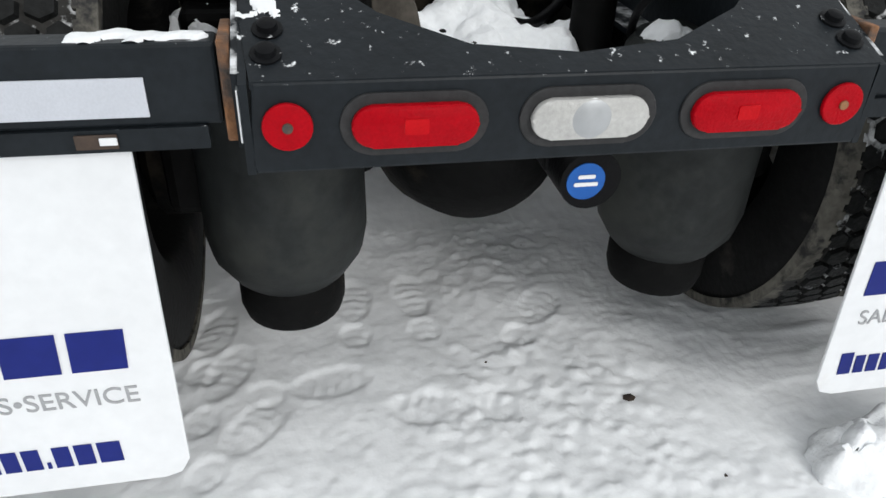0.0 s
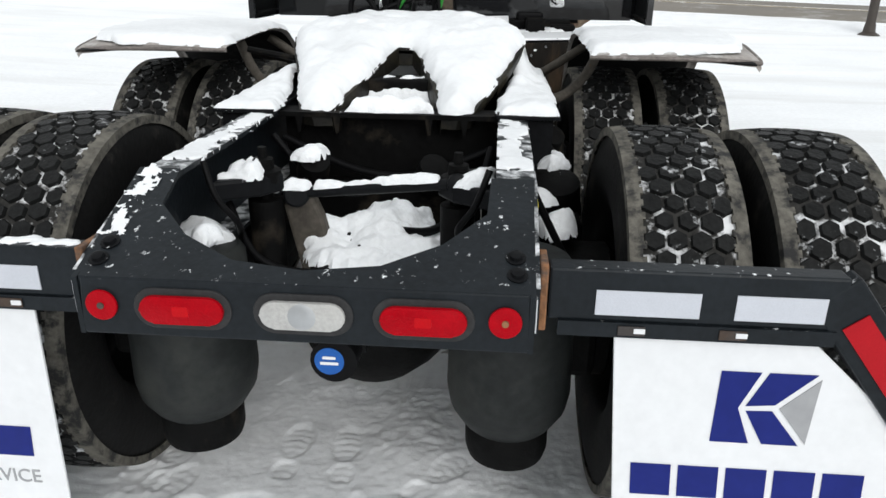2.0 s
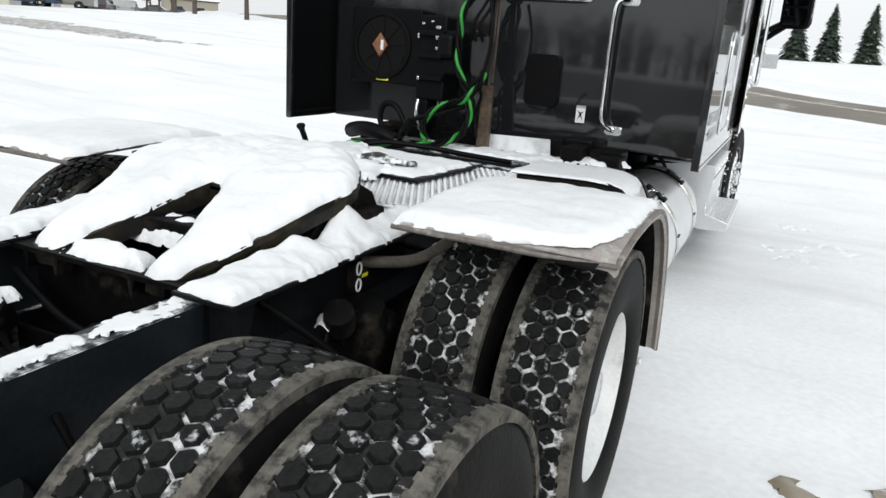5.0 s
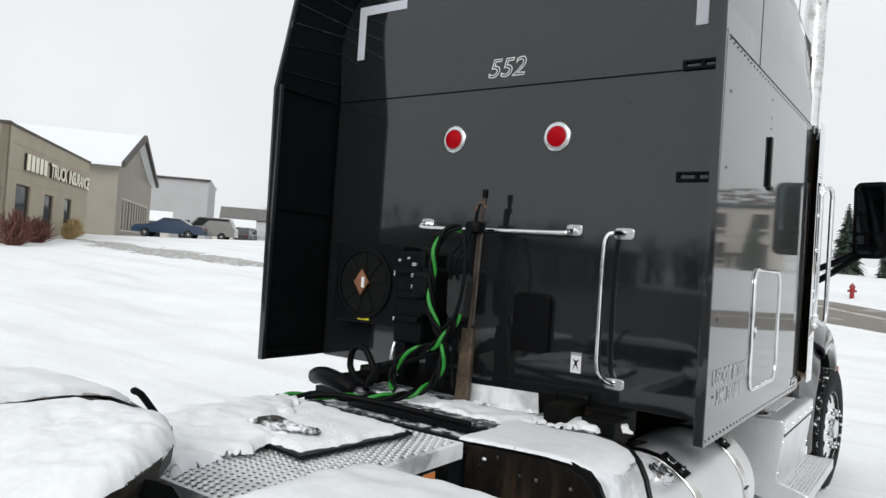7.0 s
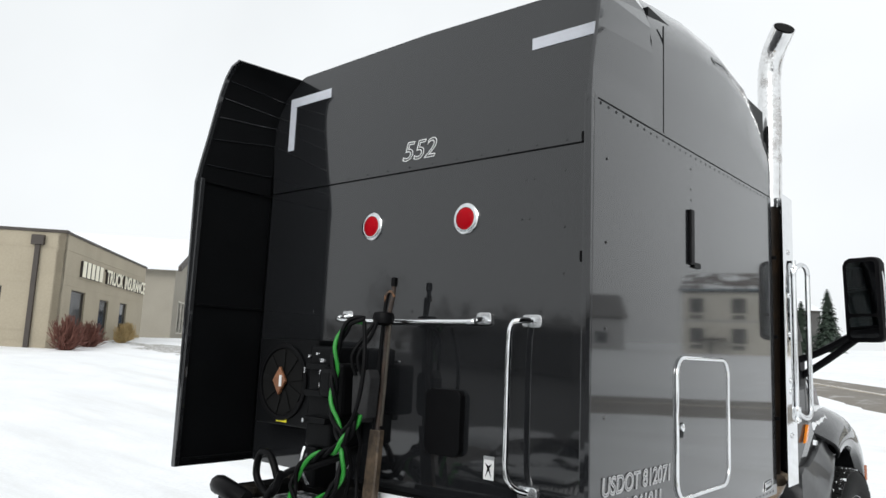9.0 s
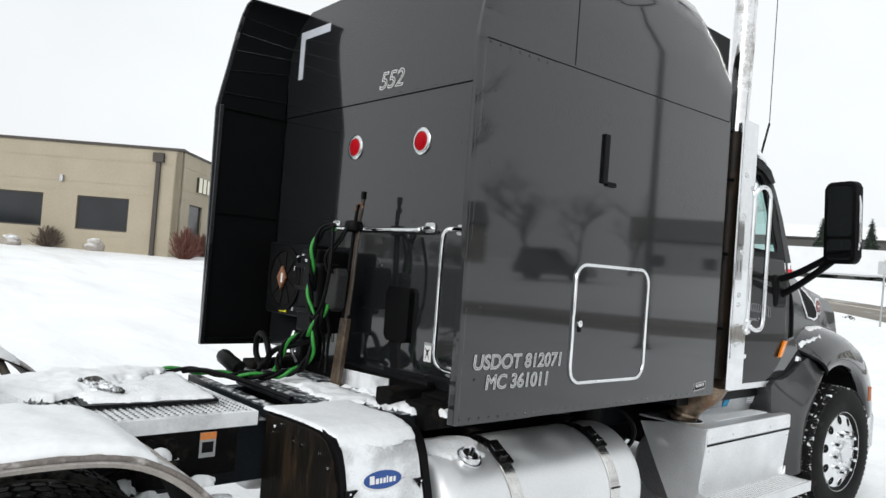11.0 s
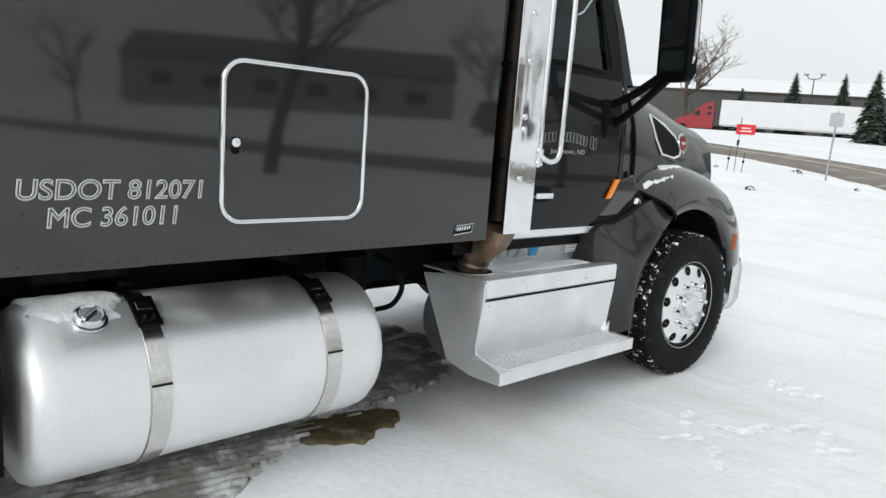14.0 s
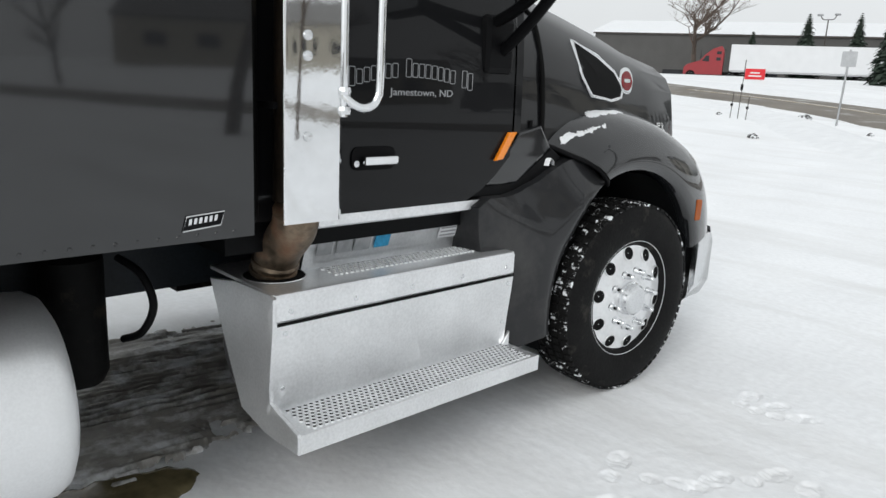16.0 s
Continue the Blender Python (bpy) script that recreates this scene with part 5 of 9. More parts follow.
# air lines and cables sagging between the rails
for k, run in enumerate(([(-0.33, 0.95, 0.95), (-0.22, 0.92, 0.84), (-0.08, 0.86, 0.80), (0.06, 0.80, 0.86)], [(0.33, 0.9, 0.94), (0.28, 0.82, 0.80), (0.18, 0.74, 0.74), (0.1, 0.66, 0.76)], [(-0.33, 0.55, 0.86), (-0.24, 0.48, 0.74), (-0.1, 0.5, 0.70), (0.0, 0.58, 0.74)], [(0.33, 1.05, 0.9), (0.1, 1.02, 0.82), (-0.1, 1.03, 0.83), (-0.33, 1.06, 0.92)], [(0.44, 0.6, 0.9), (0.5, 0.62, 0.78), (0.56, 0.68, 0.66), (0.6, 0.74, 0.6)], [(0.44, 1.2, 0.95), (0.52, 1.28, 0.86), (0.58, 1.4, 0.74), (0.56, 1.55, 0.62)], [(0.44, 1.9, 0.96), (0.5, 2.1, 0.9), (0.52, 2.4, 0.86), (0.47, 2.6, 0.92)])):
    bm = bmesh.new()
    tube(bm, smooth_path(run, 6), 0.010 + 0.003 * (k % 2), 8)
    part("air_line", bm, plastic_black, truck, smooth=60)
for x, y, z in ((-0.2, 0.90, 0.86), (0.15, 0.95, 0.84), (0.52, 1.05, 0.82), (0.53, 1.45, 0.84), (0.52, 2.2, 0.84)):
    bm = bmesh.new()
    lathe(bm, [(0.02, -0.05), (0.045, -0.045), (0.05, 0.0), (0.045, 0.045), (0.02, 0.05)], pose(x, y, z, 35, 20, 0), 14)
    part("relay_valve", bm, grime_black, truck, smooth=40)
for x, y, z, w, hh, sd in ((-0.2, 0.9, 0.90, 0.05, 0.03, 1), (0.52, 1.05, 0.86, 0.06, 0.04, 2), (0.52, 2.2, 0.88, 0.07, 0.04, 4), (0.47, 0.85, 0.80, 0.05, 0.04, 5), (-0.29, 0.3, 0.86, 0.035, 0.03, 6)):
    snow_layer("snow_cover", [(x + w * math.cos(a), y + w * 1.2 * math.sin(a)) for a in np.linspace(0, 6.0, 9)], lambda px, py: z, hh, None, 0.009, 140.0 + sd, "snow caught on a valve of the running gear", 0.5, ragged=0.02, steep=1.8, bite=14)


# ---- deck plate behind the sleeper ----
def deck():
    bm = bmesh.new()
    box(bm, -0.465, 0.465, 2.02, 3.09, 1.045, 1.058, 0.003)
    for s in (-1, 1):
        box(bm, s * 0.462 - 0.006, s * 0.462 + 0.006, 2.02, 3.09, 0.995, 1.056)
    box(bm, -0.465, 0.465, 2.02, 2.032, 0.99, 1.05)
    box(bm, -0.44, -0.36, 2.1, 3.0, 1.0, 1.045)
    box(bm, 0.36, 0.44, 2.1, 3.0, 1.0, 1.045)
    d = part("deck_plate", bm, alu_snow, truck, "aluminium grip-tread deck plate half under snow")
    vs, fs = [], []
    for i in range(30):
        for j in range(34):
            x, y = -0.44 + i * 0.030 + (0.015 if j % 2 else 0), 2.05 + j * 0.0305
            k = len(vs)
            r = 0.0095
            vs += [(x - r, y - r * 0.7, 1.058), (x + r, y - r * 0.7, 1.058), (x + r, y + r * 0.7, 1.058), (x - r, y + r * 0.7, 1.058), (x - r * 0.4, y, 1.067), (x + r * 0.4, y, 1.067)]
            fs += [(k, k + 1, k + 5, k + 4), (k + 1, k + 2, k + 5), (k + 2, k + 3, k + 4, k + 5), (k + 3, k, k + 4)]
    me = bpy.data.meshes.new("grip_tooth_field")
    me.from_pydata(vs, [], fs)
    me.materials.append(alu)
    teeth = new("grip_tooth_field", me)
    teeth.parent = d
    tagged(teeth, "", "", "", "stuff")
    vs, fs = [], []
    for i in range(30):
        for j in range(34):
            x, y = -0.44 + i * 0.030 + (0.015 if j % 2 else 0), 2.05 + j * 0.0305 - 0.0145
            k = len(vs)
            vs += [(x - 0.007, y - 0.0045, 1.0615), (x + 0.007, y - 0.0045, 1.0615), (x + 0.007, y + 0.0045, 1.0615), (x - 0.007, y + 0.0045, 1.0615)]
            fs += [(k, k + 1, k + 2, k + 3)]
    me = bpy.data.meshes.new("grip_hole_field")
    me.from_pydata(vs, [], fs)
    me.materials.append(dark_hole)
    holes = new("grip_hole_field", me)
    holes.parent = d
    tagged(holes, "", "", "", "stuff")
    bm = bmesh.new()
    prism(bm, [(-0.40, 2.50), (0.26, 2.42), (0.30, 2.98), (-0.38, 3.05)], 0.012, at(FLAT, 0, 0, 1.072))
    part("deck_lid", bm, frame_black, d, "dark access lid under snow")


deck()
snow_layer("snow_cover", [(-0.40, 2.52), (0.24, 2.44), (0.28, 2.97), (-0.37, 3.04)], lambda x, y: 1.084, 0.02, None, 0.02, 61.0, "flat snow on the deck lid", 0.4)
snow_layer("snow_cover", [(-0.46, 2.05), (0.1, 2.05), (0.02, 2.42), (-0.2, 2.55), (-0.46, 2.6)], lambda x, y: 1.058, 0.035, None, 0.02, 63.0, "drifted snow on the deck plate", 0.6, ragged=0.05)
snow_layer("snow_cover", [(-0.46, 2.6), (-0.41, 2.6), (-0.39, 3.07), (-0.46, 3.07)], lambda x, y: 1.058, 0.02, None, 0.02, 64.0, "thin snow on the deck edge", 0.6, ragged=0.04)
bm = bmesh.new()
for k in range(26):
    f = k / 25
    bmesh.ops.create_icosphere(bm, subdivisions=1, radius=0.013 + 0.008 * abs(math.sin(k * 2.1)), matrix=Matrix.Translation((-0.06 + 0.20 * f + 0.012 * math.sin(k * 5.3), 2.50 + 0.10 * f + 0.018 * math.cos(k * 3.7), 1.112 + 0.02 * abs(math.sin(k * 1.3)) * (1 - 0.6 * f))) @ Matrix.Diagonal((1.6, 0.8, 0.7, 1)) @ pose(0, 0, 0, 40 * k, 25 * k, 70 * k))
tube(bm, smooth_path([(-0.07, 2.52, 1.13), (0.0, 2.545, 1.145), (0.07, 2.57, 1.125), (0.15, 2.61, 1.11)]), 0.012, 8)
tagged(part("deck_latch", bm, snowy_grime, truck, smooth=60), "dirty snow-crusted strap end on the deck lid", "", "", "stuff")
snow_layer("snow_cover", [(-0.45, 2.06), (-0.02, 2.10), (0.10, 2.32), (0.06, 2.52), (-0.12, 2.70), (-0.30, 2.95), (-0.45, 3.02)], lambda x, y: 1.08 + 0.02 * min(1.0, max(0.0, (y - 2.35) / 0.15)), 0.03, None, 0.012, 66.0, "snow drifted over the deck lid's edge", 0.35, ragged=0.05, steep=1.6, mat=packed_snow)


# ---- space between deck and sleeper: beams, white guard, snow ----
for nm, q in (("catwalk_beam", (-0.5, 0.9, 3.16, 3.22, 1.0, 1.06)), ("sleeper_crossbeam", (-0.8, 0.8, 3.9, 4.1, 0.98, 1.12)), ("catwalk_beam", (-0.45, 0.45, 3.42, 3.5, 1.0, 1.05)), ("valve_box", (0.5, 0.62, 3.7, 3.95, 1.0, 1.14)), ("valve_box", (0.66, 0.82, 3.76, 3.95, 0.98, 1.10)), ("valve_box", (-0.75, -0.60, 3.6, 3.9, 0.98, 1.1))):
    part(nm, solid(*q, 0.01), frame_dusted if nm == "catwalk_beam" else grime_black, truck)
bm = bmesh.new()
prism(bm, [(-0.06, 1.03), (0.39, 1.03), (0.395, 1.06), (0.385, 1.148), (-0.06, 1.135)], 0.008, at(REAR, 0, 3.872), bevel=0.002)
prism(bm, [(-0.36, 3.75), (0.445, 3.835), (0.39, 3.872), (-0.10, 3.872)], 0.008, at(FLAT, 0, 0, 1.03))
prism(bm, [(-0.36, 3.744), (0.447, 3.829), (0.445, 3.837), (-0.36, 3.752)], 0.03, at(FLAT, 0, 0, 1.014))
part("guard_plate", bm, alu_snow, truck, "pale metal guard plate with snow")
snow_layer("snow_cover", [(-0.38, 3.54), (0.46, 3.52), (0.48, 3.76), (-0.36, 3.70)], lambda x, y: 1.045, 0.022, None, 0.012, 71.0, "uneven snow between the frame rails", 0.6, ragged=0.05, mat=packed_snow)
snow_layer("snow_cover", [(0.40, 3.66), (0.62, 3.68), (0.86, 3.86), (0.80, 3.96), (0.5, 3.86)], lambda x, y: 1.05, 0.028, None, 0.012, 73.0, "uneven snow in front of the power unit", 0.6, ragged=0.05, mat=packed_snow)
snow_layer("snow_cover", [(0.03, 3.78), (0.30, 3.82), (0.37, 3.86), (0.05, 3.865)], lambda x, y: 1.038, 0.07, None, 0.01, 75.0, "snow heaped against the guard plate", 0.7, ragged=0.03, steep=1.6)
bm = bmesh.new()
box(bm, -0.75, 0.75, 3.5, 3.9, 1.0, 1.05)
part("catwalk_tray", bm, frame_dusted, truck)

# stained hose post: a flat foot, tied rods above it, a clamp and a block of couplings
def tube_mesh(pts, r, k=9):
    bm = bmesh.new()
    tube(bm, smooth_path(pts, 6), r, k)
    return bm


bm = bmesh.new()
lean = [Vector((-0.013, 3.80, 1.03)), Vector((-0.020, 3.825, 1.25)), Vector((-0.026, 3.845, 1.42))]
rows = [[(p.x + w * u, p.y + 0.016 * v, p.z) for u, v in ((-1, -0.6), (-0.8, -1), (0.8, -1), (1, -0.6), (1, 1), (-1, 1))] for p, w in zip(lean, (0.040, 0.037, 0.034))]
loft(bm, rows, closed=True)
bm.faces.new([bm.verts.new(q) for q in rows[-1]])
post = part("hose_post", bm, post_metal, truck, "stained steel hose post with rods tied to it")
part("post_rod", tube_mesh([(-0.022, 3.84, 1.36), (-0.024, 3.862, 1.6), (-0.022, 3.882, 1.94), (-0.008, 3.888, 2.05), (-0.005, 3.89, 2.125)], 0.011), rusty_post, post, "thin rusty rod", smooth=60)
part("post_rod", tube_mesh([(-0.04, 3.84, 1.42), (-0.046, 3.855, 1.66), (-0.042, 3.87, 1.94), (-0.038, 3.875, 2.03), (-0.03, 3.88, 2.07)], 0.010), plastic_black, post, smooth=60)
part("post_rod", tube_mesh([(-0.005, 3.85, 1.44), (-0.004, 3.866, 1.7), (-0.002, 3.876, 1.96)], 0.007), bracket_steel, post, smooth=60)
part("rod_tie", tube_mesh([(-0.045, 3.875, 2.02), (-0.03, 3.862, 2.06), (-0.008, 3.872, 2.075), (0.006, 3.885, 2.05)], 0.006), rust, post, smooth=60)
part("rod_tip", solid(-0.017, 0.008, 3.878, 3.902, 2.10, 2.145, 0.004), plastic_black, post)
bm = bmesh.new()
lathe(bm, [(0.03, -0.035), (0.05, -0.025), (0.055, 0.0), (0.048, 0.025), (0.03, 0.03)], pose(-0.035, 3.86, 1.945), 12)
part("hose_clamp", bm, plastic_black, post, smooth=40)
part("coupling_holder", prism(bmesh.new(), [(-0.115, 1.50), (-0.10, 1.47), (-0.045, 1.455), (-0.015, 1.48), (0.0, 1.66), (-0.02, 1.70), (-0.105, 1.685), (-0.12, 1.66)], 0.075, at(REAR, 0, 3.83), bevel=0.010), grommet_grey, post, "grey-black holder for hose couplings")
for k, (x, y0) in enumerate(((-0.09, 3.75), (-0.045, 3.745))):
    part("spare_hose", tube_mesh([(x, y0, 1.67), (x - 0.012, y0 - 0.02, 1.76), (x + 0.022, y0 + 0.03, 1.86), (-0.04, 3.83, 1.95)], 0.009), plastic_black, post, smooth=60)
    part("spare_hose", tube_mesh([(x, y0, 1.47), (x + 0.005, y0 - 0.01, 1.42), (x - 0.03 + 0.05 * k, y0, 1.36), (x - 0.015, y0 + 0.02, 1.25), (x - 0.02 + 0.03 * k, y0, 1.12)], 0.009), plastic_black, post, smooth=60)


def hose(pts, r, mat, name, label=""):
    bm = bmesh.new()
    tube(bm, smooth_path(pts, 8), r, 10)
    return part(name, bm, mat, truck, label, smooth=70)


def twisted(pts, off, pitch, strands):
    """Hoses wound round one another along a run of points: (radius, material, name, label) each."""
    run = smooth_path(pts, 14)
    for k, (r, mat, name, label) in enumerate(strands):
        out, far = [], 0.0
        for i, p in enumerate(run):
            if i:
                far += (p - run[i - 1]).length
            d = (run[min(i + 1, len(run) - 1)] - run[max(i - 1, 0)]).normalized()
            side = d.cross(Vector((0.3, 1, 0.2))).normalized()
            up = side.cross(d)
            a = 2 * math.pi * (far / pitch + k / len(strands))
            out.append(p + off * (math.cos(a) * side + math.sin(a) * up))
        bm = bmesh.new()
        tube(bm, out, r, 9)
        part(name, bm, mat, truck, label, smooth=70)


GREEN = (0.0105, green_hose, "green_hose", "bright green air hose wound round a black one")
BLACK = (0.0105, plastic_black, "black_hose", "")
twisted([(-0.04, 3.74, 1.93), (-0.10, 3.70, 1.91), (-0.155, 3.68, 1.80), (-0.16, 3.68, 1.65), (-0.15, 3.68, 1.5), (-0.09, 3.67, 1.40), (-0.05, 3.67, 1.33), (-0.06, 3.66, 1.22), (-0.09, 3.60, 1.13), (-0.16, 3.46, 1.09), (-0.26, 3.34, 1.09)], 0.013, 0.26, (GREEN, BLACK, BLACK))
twisted([(0.0, 3.70, 1.50), (-0.02, 3.67, 1.42), (-0.09, 3.66, 1.34), (-0.20, 3.66, 1.30), (-0.30, 3.64, 1.24), (-0.33, 3.62, 1.15), (-0.28, 3.58, 1.09)], 0.013, 0.22, (GREEN, BLACK, BLACK))
twisted([(-0.26, 3.34, 1.085), (-0.34, 3.2, 1.09), (-0.42, 3.1, 1.10), (-0.48, 2.98, 1.085), (-0.46, 2.86, 1.075)], 0.011, 0.26, (GREEN, BLACK))
hose([(0.0, 3.70, 1.92), (0.035, 3.68, 1.75), (0.03, 3.67, 1.6), (0.0, 3.66, 1.48), (-0.06, 3.66, 1.42)], 0.010, plastic_black, "black_hose")
hose([(-0.10, 3.70, 1.30), (-0.25, 3.66, 1.24), (-0.38, 3.62, 1.20), (-0.46, 3.60, 1.12), (-0.44, 3.55, 1.07)], 0.016, plastic_black, "black_hose")
hose([(-0.45, 3.62, 1.16), (-0.52, 3.62, 1.26), (-0.60, 3.62, 1.26), (-0.62, 3.62, 1.16), (-0.55, 3.62, 1.09), (-0.45, 3.60, 1.10), (-0.40, 3.6, 1.2)], 0.018, plastic_black, "black_hose")
hose([(-0.75, 3.5, 1.10), (-0.62, 3.42, 1.13), (-0.5, 3.40, 1.12), (-0.42, 3.42, 1.09)], 0.045, plastic_black, "air_duct")
hose([(-0.42, 3.10, 1.09), (-0.30, 3.16, 1.11), (-0.1, 3.24, 1.10), (0.1, 3.30, 1.08), (0.35, 3.32, 1.07)], 0.014, plastic_black, "black_hose")


# ---- sleeper ----
HALF, BACK, FRONT, LOW, SEAM, TOP = 1.25, 4.02, 5.62, 1.12, 2.712, 3.5


# curl of the extenders' upper part: rear y, x and z, then x and z where it meets the wall
CURL = ((3.51, 1.25, 2.695, 1.25, 2.695), (3.53, 1.25, 2.82, 1.25, 2.84), (3.563, 1.25, 2.98, 1.25, 3.04), (3.588, 1.248, 3.12, 1.24, 3.15), (3.61, 1.245, 3.24, 1.222, 3.22), (3.63, 1.23, 3.35, 1.175, 3.31), (3.645, 1.20, 3.42, 1.10, 3.375), (3.655, 1.14, 3.45, 1.02, 3.42))


def sleeper():
    """The sleeper's body: lower panels, a raised roof cap, side extenders at its back."""
    body = new("sleeper")
    body.parent = truck
    tagged(body, "glossy charcoal sleeper box")
    bm = bmesh.new()
    box(bm, -HALF + 0.02, HALF - 0.02, BACK + 0.012, FRONT - 0.02, LOW + 0.02, TOP - 0.25)
    part("core", bm, paint_dark, body)
    # back wall, lower and upper
    part("back_panel", solid(-1.21, 1.21, BACK, BACK + 0.012, LOW, SEAM - 0.002, 0.002), paint, body)
    out = [(-1.21, SEAM + 0.002), (1.21, SEAM + 0.002), (1.245, 3.09), (1.225, 3.204), (1.166, 3.306), (1.077, 3.381), (0.967, 3.422), (0.0, 3.439), (-0.967, 3.422), (-1.077, 3.381), (-1.166, 3.306), (-1.225, 3.204), (-1.245, 3.09)]
    part("back_panel", prism(bmesh.new(), out, 0.012, at(REAR, 0, BACK + 0.012), bevel=0.002), paint, body)
    # sides
    for s in (-1, 1):
        x = s * HALF
        bm = bmesh.new()
        low = [(BACK - 0.03, LOW), (FRONT, LOW), (FRONT, SEAM + 0.035), (BACK - 0.03, SEAM)]
        prism(bm, low, 0.016, at(SIDE, x - 0.008))
        part("side_panel", bm, paint, body)
        # the upper side curves into the roof
        rows = []
        for y, zt, rr in ((BACK + 0.001, 3.43, 0.34), (4.2, 3.45, 0.32), (4.5, 3.48, 0.29), (4.9, 3.49, 0.27), (5.25, 3.45, 0.27), (5.45, 3.36, 0.27), (5.56, 3.25, 0.26), (FRONT, 3.14, 0.2)):
            z0 = SEAM + 0.005 + 0.035 * (y - BACK) / (FRONT - BACK)
            row = [(x, y, z0), (x, y, (z0 + zt - rr) / 2), (x, y, zt - rr)]
            for a in (20, 40, 60, 80):
                row.append((x - s * rr * (1 - math.cos(radians(a))), y, zt - rr + rr * math.sin(radians(a))))
            row.append((0.0, y, zt + 0.012))
            rows.append(row)
        bm = bmesh.new()
        loft(bm, rows)
        front_row = rows[-1]
        bm.faces.new([bm.verts.new(p) for p in front_row] + [bm.verts.new((0.0, FRONT, SEAM))])
        part("roof_cap", bm, paint, body, smooth=40)
        part("seam_strip", solid(x - 0.004 if s > 0 else x - 0.0015, x + 0.0015 if s > 0 else x + 0.004, 4.138, 4.1425, SEAM + 0.02, 3.2), dark_hole, body)
        bm = bmesh.new()
        prism(bm, [(3.56, SEAM - 0.010), (5.60, SEAM + 0.030), (5.60, SEAM + 0.0345), (3.56, SEAM - 0.0055)], 0.018, at(SIDE, x - 0.0085 if s > 0 else x - 0.0095))
        part("seam_strip", bm, dark_hole, body)
        # extender
        bm = bmesh.new()
        prof = [(BACK - 0.03, LOW - 0.002), (3.54, LOW - 0.002), (3.53, LOW + 0.02), (3.52, 2.0), (3.51, 2.70), (BACK - 0.03, 2.70)]
        prism(bm, prof, 0.016, at(SIDE, x - 0.008))
        # its upper part curls in to the roof
        rows = []
        for yr, xr, zr, xf, zf in CURL:
            o = 0.008 if zr < 2.75 else 0.002
            rows.append([(s * (xr + o), yr, zr), (s * (xf + o), BACK + 0.003, zf), (s * (xf - 0.012), BACK + 0.003, zf - 0.010), (s * (xr - 0.012), yr, zr - 0.010)])
        loft(bm, rows, closed=True)
        bm.faces.new([bm.verts.new(p) for p in rows[-1]])
        ext = part("side_extender", bm, paint, body, "charcoal side extender panel")
        bm = bmesh.new()
        loft(bm, [[(s * (xr - 0.016), yr + 0.022, zr - 0.014), (s * (xf - 0.018), BACK - 0.003, zf - 0.014)] for yr, xr, zr, xf, zf in CURL])
        part("extender_liner", bm, paint_dark, body, smooth=40)
        part("extender_liner", solid(min(x - s * 0.018, x - s * 0.0125), max(x - s * 0.018, x - s * 0.0125), 3.545, BACK - 0.002, LOW + 0.012, 2.684), paint_dark, body)
        for k in (1, 2, 3, 4, 5):
            yr, xr, zr, xf, zf = CURL[k]
            bm = bmesh.new()
            tube(bm, [(s * (xr - 0.020), yr + 0.03, zr - 0.018), (s * (xf - 0.022), BACK - 0.006, zf - 0.018)], 0.005, 6)
            part("rib", bm, paint, body, smooth=60)
        part("trailing_edge", solid(min(x + s * 0.0095, x - s * 0.03), max(x + s * 0.0095, x - s * 0.03), 3.528, 3.556, LOW, 2.72, 0.004), paint, body)
        for z in (1.16, 2.0, 2.70):
            gap = 0.019
            part("rib", solid(min(x - s * gap, x - s * (gap + 0.016)), max(x - s * gap, x - s * (gap + 0.016)), 3.57 if z < 2.9 else 3.66, BACK - 0.004, z - 0.005, z + 0.005, 0.002), paint_dark, body)
    part("drip_strip", solid(-1.2, 1.2, BACK - 0.006, BACK - 0.001, SEAM - 0.002, SEAM + 0.003), paint_dark, body)
    # rivets along the seams
    rv = bmesh.new()
    lathe(rv, [(0.006, 0.0), (0.005, 0.002), (0.001, 0.003)], SIDE, 8)
    rivet = part("rivet", rv, paint, None)
    for i in range(34):
        y = 3.58 + i * 0.06
        again(rivet, Matrix.Translation((HALF + 0.008 if y > 3.99 else HALF + 0.0095, y, SEAM + 0.035 * max(0, y - BACK) / (FRONT - BACK) - 0.02)), body, "rivet")
    for i in range(36):
        again(rivet, Matrix.Translation((HALF + 0.008 if 3.56 + i * 0.057 > 3.99 else HALF + 0.0095, 3.56 + i * 0.057, LOW + 0.02)), body, "rivet")
    for y, zs in ((4.42, (2.64, 2.55, 2.5, 2.42, 2.34, 2.26)), (3.63, (1.3, 1.6, 1.9, 2.2, 2.5))):
        for z in zs:
            again(rivet, Matrix.Translation((HALF + (0.008 if y > 3.99 else 0.0095), y, z)), body, "rivet")
    turn = pose(0, 0, 0, 0, 0, -90)
    for x, z in [(0.86, z) for z in (2.60, 2.35, 2.15, 2.0)] + [(0.66, 2.58), (0.70, 2.58), (0.64, 2.40), (0.68, 2.40)] + [(-0.9 + 0.15 * i, 1.99) for i in range(13)] + [(-1.15 + i * 0.155, 2.735) for i in range(15)]:
        again(rivet, Matrix.Translation((x, BACK, z)) @ turn, body, "rivet")
    bpy.data.objects.remove(rivet)
    return body


body = sleeper()


def bent_bar(name, pts, r, mat, parent, label=""):
    bm = bmesh.new()
    tube(bm, smooth_path(pts, 5), r, 12)
    return part(name, bm, mat, parent, label, smooth=60)


